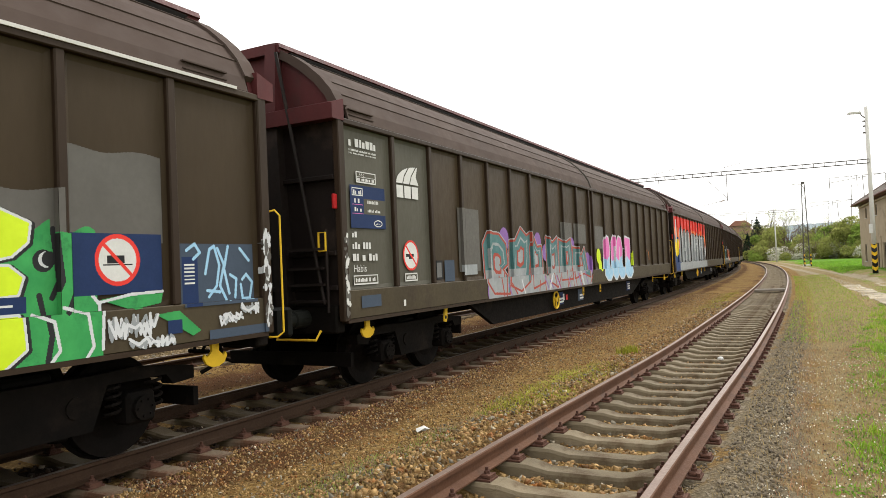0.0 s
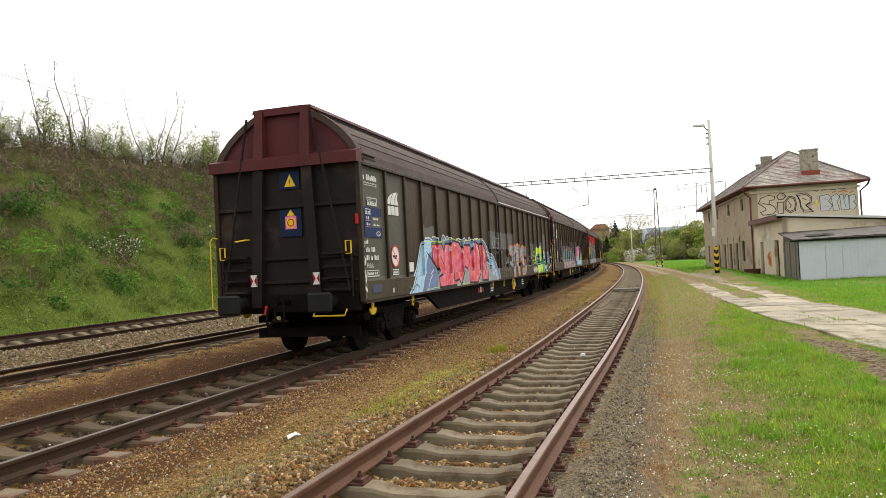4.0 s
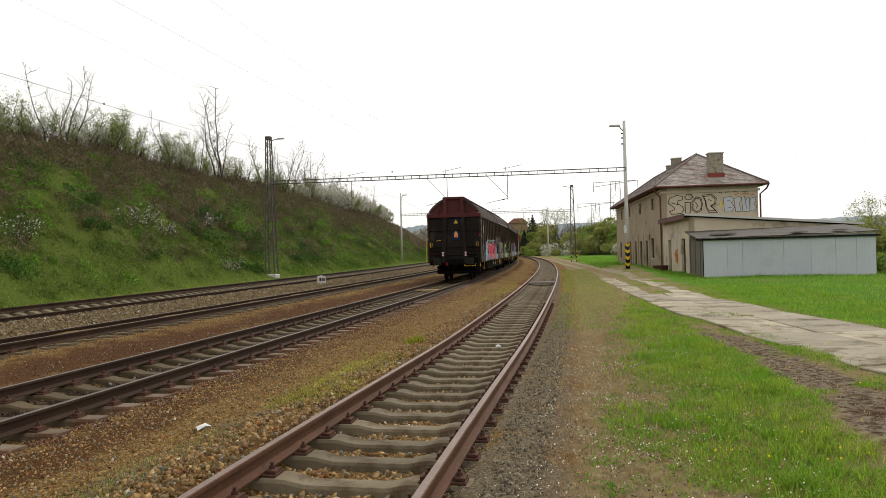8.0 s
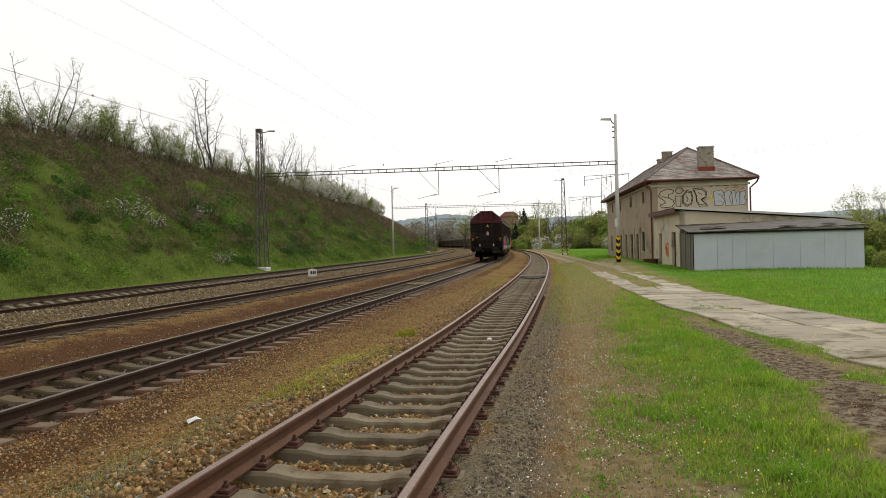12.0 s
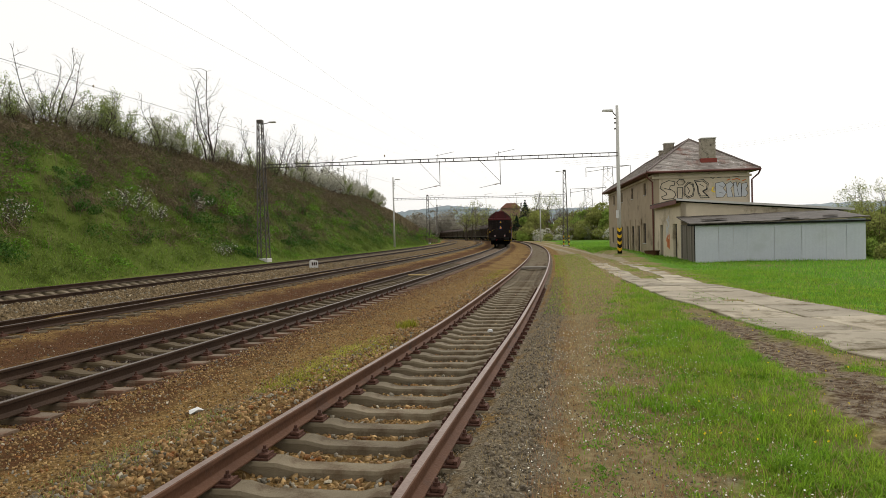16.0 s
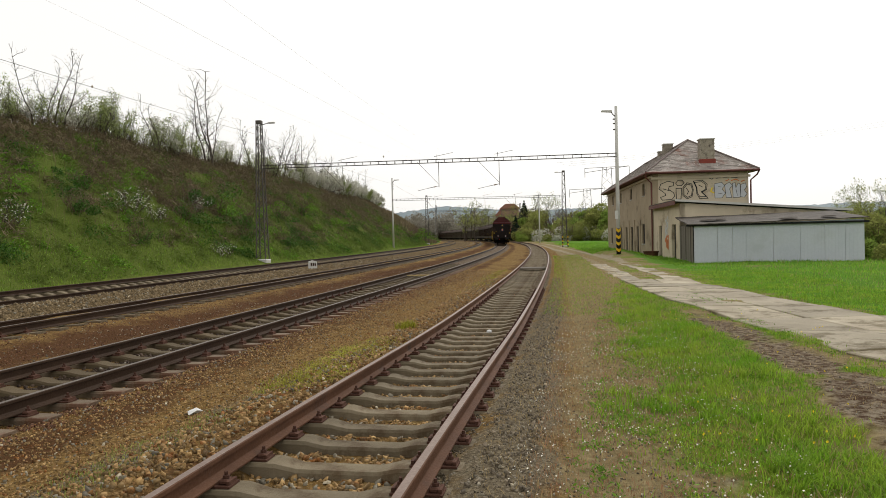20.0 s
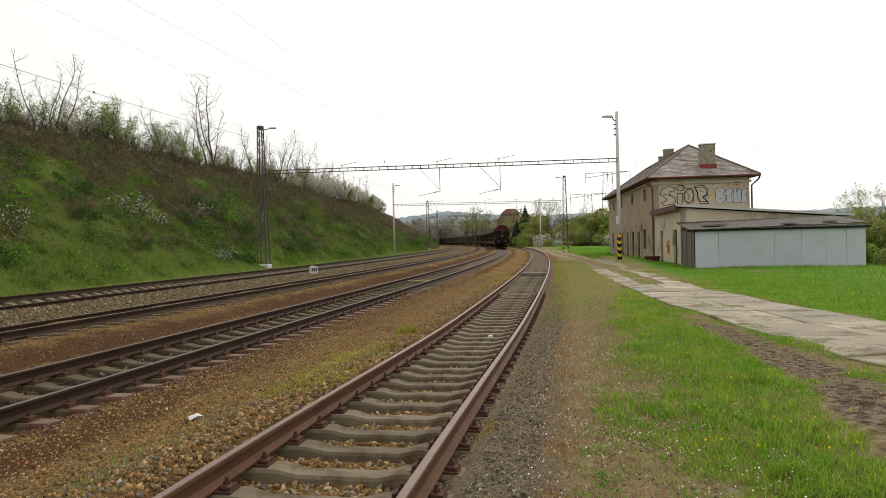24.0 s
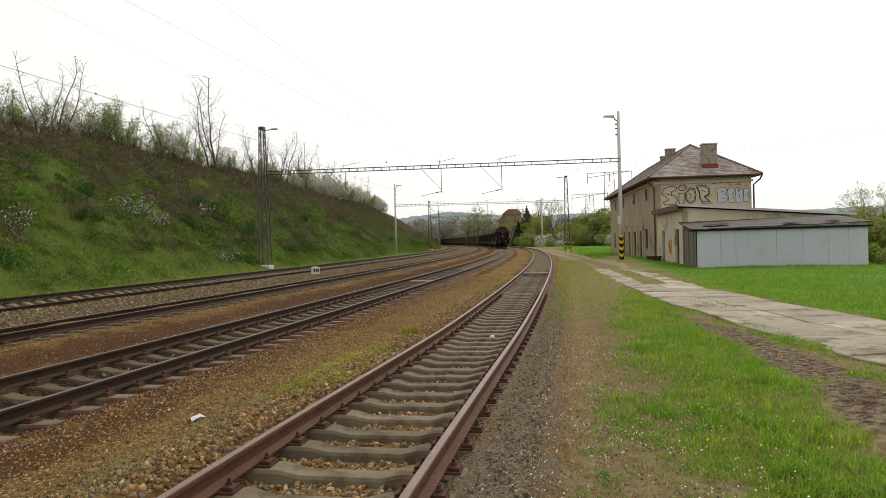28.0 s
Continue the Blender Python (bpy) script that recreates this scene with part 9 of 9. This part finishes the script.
free = (np.abs(v - rc) > 1.4) & ~bare_dirt(s, v)
blades("dry_weeds", "thin dry weeds and reddish stalks", *keep(s, v, free & (R.uniform(0, 1, len(s)) < 0.85 - 0.10 * np.abs(v))), 0.04, 0.0035, DRY, 12, 2.0)
s, v = scatter(11000, 2.5, 15, -1.5, 0.35)
blades("red_stalks", "reddish dead stalks beside the siding", s, v, 0.04, 0.003, RED_STALK, 32, 1.8)
s, v = scatter(60000, 12, 62, -24, -5.2, False)
rc = np.interp(s, ROAD_S, ROAD_V)
blades("meadow", "thick fresh green meadow grass", *keep(s, v, v < rc - 1.4), 0.12, 0.009, MEADOW, 13, 1.3)
s, v = scatter(24000, 60, 125, -16, -2.6, False)
blades("far_meadow", "uneven green grass beyond the road", s, v, 0.2, 0.022, MEADOW, 39, 1.5)
s, v = scatter(5000, 12, 60, -20, -6.5, False)
blades("meadow_straw", "pale straw in the meadow", s, v, 0.14, 0.006, DRY, 37, 1.5)
s, v = scatter(12000, 9, 60, -2.0, 0.5, False)
blades("verge_weeds", "short dry weeds beside the siding", s, v, 0.06, 0.005, DRY, 14, 1.5)
s, v = scatter(12000, 16, 60, -1.4, 0.7, False)
blades("verge_green", "thin green weeds beside the siding", s, v, 0.06, 0.005, GRASS, 33, 1.5)
# weeds between siding and loop
s, v = scatter(40000, 7, 40, 2.75, 4.6)
span = smooth_step(s, 7.2, 8.4) * (1 - smooth_step(s, 11.6, 13.5)) + 0.7 * smooth_step(s, 23, 27) * (1 - smooth_step(s, 35, 40)) + 0.12
on = np.exp(-((v - 3.42) / 0.36) ** 2) * (0.55 + 0.6 * lattice(s * 1.2, v * 1.5, 3.0)) * span > R.uniform(0.05, 0.7, len(s))
blades("yellow_weeds", "yellow-green weeds on the gravel", *keep(s, v, on), 0.04, 0.005, MOSS, 15, 1.6)
s, v = 14.07 + R.normal(size=260) * 0.16, 3.36 + R.normal(size=260) * 0.09
blades("nettle_tuft", "fresh green tuft beside the siding", s, v, 0.14, 0.009, MOSS, 16, 1.0)
s, v = scatter(12000, 2, 9, 3.0, 4.3)
on = np.exp(-((v - 3.55) / 0.32) ** 2) * (0.5 + 0.5 * lattice(s, v * 2, 5.0)) > R.uniform(0.1, 0.7, len(s))
blades("grey_weeds", "grey-green creeping weeds on gravel", *keep(s, v, on), 0.03, 0.005, LEAF_OLIVE, 17, 1.0)
# tiny flowers
s, v = scatter(8000, -0.5, 14, -1.7, 0.45)
s, v = keep(s, v, lattice(s * 1.7, v * 2.3, 9.0) + 0.35 * lattice(s * 5, v * 6, 3.0) > R.uniform(-0.5, 0.5, len(s)))
c = place(s, v) + np.array([0, 0, 0.07]) + R.normal(size=(len(s), 3)) * np.array([0, 0, 0.02])
tagged(new("white_flowers", fast_mesh("white_flowers", *leaf_cards(c, 0.0075, R, 0.9), FLOWER_WHITE)), "scattered tiny white flowers", "flowers", kind="stuff")
s, v = scatter(60, 6, 16, -4.2, -1.0)
c = place(s, v) + np.array([0, 0, 0.09])
tagged(new("dandelions", fast_mesh("dandelions", *leaf_cards(np.repeat(c, 5, 0) + R.normal(size=(len(c) * 5, 3)) * 0.004, 0.009, R, 0.9), FLOWER_YELLOW)), "few yellow dandelions in the grass", "flowers", kind="stuff")

# the bank: grass at its foot, brown brush above, green clumps between
def clumps(name, label, s, v, radius, per, mat, size, flat, seed, rise=0.7, category="brush"):
    """Low heaps of small leaves or twigs at many places, in one mesh."""
    rng = np.random.default_rng(seed)
    n = len(s)
    r = radius * rng.uniform(0.5, 1.4, n)
    c = np.repeat(place(s, v), per, 0)
    d = rng.normal(size=(n * per, 3))
    d /= np.linalg.norm(d, axis=1)[:, None]
    d *= (rng.uniform(0.2, 1.0, n * per) ** 0.5 * np.repeat(r, per))[:, None]
    d[:, 2] = np.abs(d[:, 2]) * rise
    d[:, 1] *= 1.0
    # heaps sit on a slope that falls across the line
    side = np.stack([-np.cos(HEADING) * np.ones(n * per), np.sin(HEADING) * np.ones(n * per)], 1)
    d[:, 2] += 0.72 * (d[:, :2] * side).sum(1)
    tagged(new(name, fast_mesh(name, *leaf_cards(c + d, size, rng, flat), mat)), label, category, kind="stuff")


def bank_field(s, v):
    """Slow and quick variation of the growth over the bank."""
    return lattice(s * 0.16, v * 0.3, 6.0) + 0.6 * lattice(s * 0.5, v * 0.7, 2.0)


s, v = scatter(60000, 10, 150, 21.3, 30, False)
on = (1 - smooth_step(v + 1.6 * bank_field(s, v), 22.4, 27)) * 0.95 > R.uniform(0, 1, len(s))
blades("bank_grass", "green grass at the foot of the bank", *keep(s, v, on), 0.16, 0.016, GRASS_BANK, 18, 1.2)
s, v = scatter(3400, 10, 170, 24.0, 39.5, False)
on = 0.12 + smooth_step(v + 3.6 * bank_field(s, v), 27, 36) > R.uniform(0.0, 1.0, len(s))
clumps("bank_brush", "brown leafless brush over the bank", *keep(s, v, on), 0.8, 70, BRUSH, 0.24, 0.05, 19, 1.1)
s, v = scatter(2400, 10, 160, 21.8, 38.5, False)
on = 1 - 0.7 * smooth_step(v - 3.5 * bank_field(s, v), 32, 39) > R.uniform(0.0, 1.0, len(s))
clumps("bank_shoots", "green shoots among the brush", *keep(s, v, on), 0.75, 80, SHOOT, 0.13, 0.12, 20)
s, v = scatter(760, 10, 150, 22.3, 35.5, False)
on = bank_field(s + 40, v) > R.uniform(-0.3, 0.9, len(s))
clumps("bank_leaves", "dense dark green low growth on the bank", *keep(s, v, on), 0.85, 150, LEAF_DARK, 0.085, 0.4, 34, 0.8)
s, v = scatter(900, 10, 150, 22.0, 35, False)
on = bank_field(s + 80, v) > R.uniform(-0.2, 1.0, len(s))
clumps("bank_fresh", "fresh green low growth on the bank", *keep(s, v, on), 0.7, 130, LEAF_FRESH, 0.08, 0.4, 35, 0.8)
s, v = scatter(9000, 10, 120, 24, 38, False)
blades("bank_stems", "thin dry stems on the bank", s, v, 0.9, 0.008, BRUSH, 36, 0.7)
s, v = scatter(26000, 150, 300, 21.5, 39, False)
blades("far_bank_brush", "brown and green brush on the far bank", s, v, 1.0, 0.05, BRUSH, 21, 0.8)
s, v = scatter(14000, 150, 300, 21.5, 29, False)
blades("far_bank_grass", "grass at the foot of the far bank", s, v, 0.4, 0.05, SHOOT, 22, 0.8)

s, v = scatter(16000, 5, 40, -9, 0, False)
rc = np.interp(s, ROAD_S, ROAD_V)
edge = np.minimum(np.abs(np.abs(v - rc) - 1.34), np.minimum(np.abs(v - rc) + np.where(s > 12, 0, 9), 0.02 + np.abs((s - 5) / 2 - np.round((s - 5) / 2)) * 2))
blades("joint_weeds", "weeds growing in the road's joints", *keep(s, v, (edge < 0.09) & (np.abs(v - rc) < 1.5) & (R.uniform(0, 1, len(s)) < 0.8)), 0.07, 0.006, GRASS, 23, 1.5)
s, v = scatter(2600, 4.5, 17, -4.2, -1.8, False)
on = bare_strip(s, v) > R.uniform(0.3, 1.1, len(s))
stones("rubble", "broken earth and rubble beside the road", *keep(s, v, on), 0.011, STONE_DARK, 24, 0.15, 0.3)
s, v = scatter(5200, 4.5, 18, -4.2, -1.7, False)
on = bare_strip(s, v) > R.uniform(0.1, 0.9, len(s))
blades("strip_straw", "flattened straw on the bare earth", *keep(s, v, on), 0.03, 0.004, DRY, 39, 5.0)


# ---- what moves ----
TAIL = [(0, -16.25), (1, -9.34), (2, -2.4), (3, 4.48), (4, 11.3), (4.5, 14.55), (6.5, 28.0), (8, 38.0), (9.5, 48.2), (11, 58.0), (12.5, 67.8), (14.5, 80.6), (16, 90.5), (18, 103.8), (20, 116.5), (22, 127.5), (24, 137.0), (26, 144.6), (28, 150.5)]


def tail_at(t):
    """How far along the line the last wagon's end wall is at t seconds."""
    ts, ss = [r[0] for r in TAIL], [r[1] for r in TAIL]
    slopes = [(ss[min(i + 1, len(ss) - 1)] - ss[max(i - 1, 0)]) / (ts[min(i + 1, len(ts) - 1)] - ts[max(i - 1, 0)]) for i in range(len(ts))]
    i = max(k for k in range(len(ts) - 1) if ts[k] <= t)
    d = ts[i + 1] - ts[i]
    u = (t - ts[i]) / d
    return (2 * u ** 3 - 3 * u ** 2 + 1) * ss[i] + (u ** 3 - 2 * u ** 2 + u) * d * slopes[i] + (3 * u ** 2 - 2 * u ** 3) * ss[i + 1] + (u ** 3 - u ** 2) * d * slopes[i + 1]


def motions():
    for i, wagon in enumerate(WAGONS):
        walk(wagon, [(t, on_line(tail_at(t) + 10.98 + i * 23.24, B_OFF)) for t in [k * 0.5 for k in range(10)] + list(range(5, 29))])
    # the wheels of the last four wagons roll without slipping
    for wagon in WAGONS[:4]:
        for bogie in wagon.children:
            if not bogie.name.startswith("bogie"):
                continue
            sense = -1 if bogie.location.y < 0 else 1
            for axle in bogie.children:
                if axle.name.startswith("wheelset"):
                    y = round(axle.location.y, 3)
                    walk(axle, [(0.08 * k, pose(0, y, 0.46, sense * math.degrees((tail_at(0.08 * k) - tail_at(0)) / 0.46), 0, 0)) for k in range(351)])


motions()
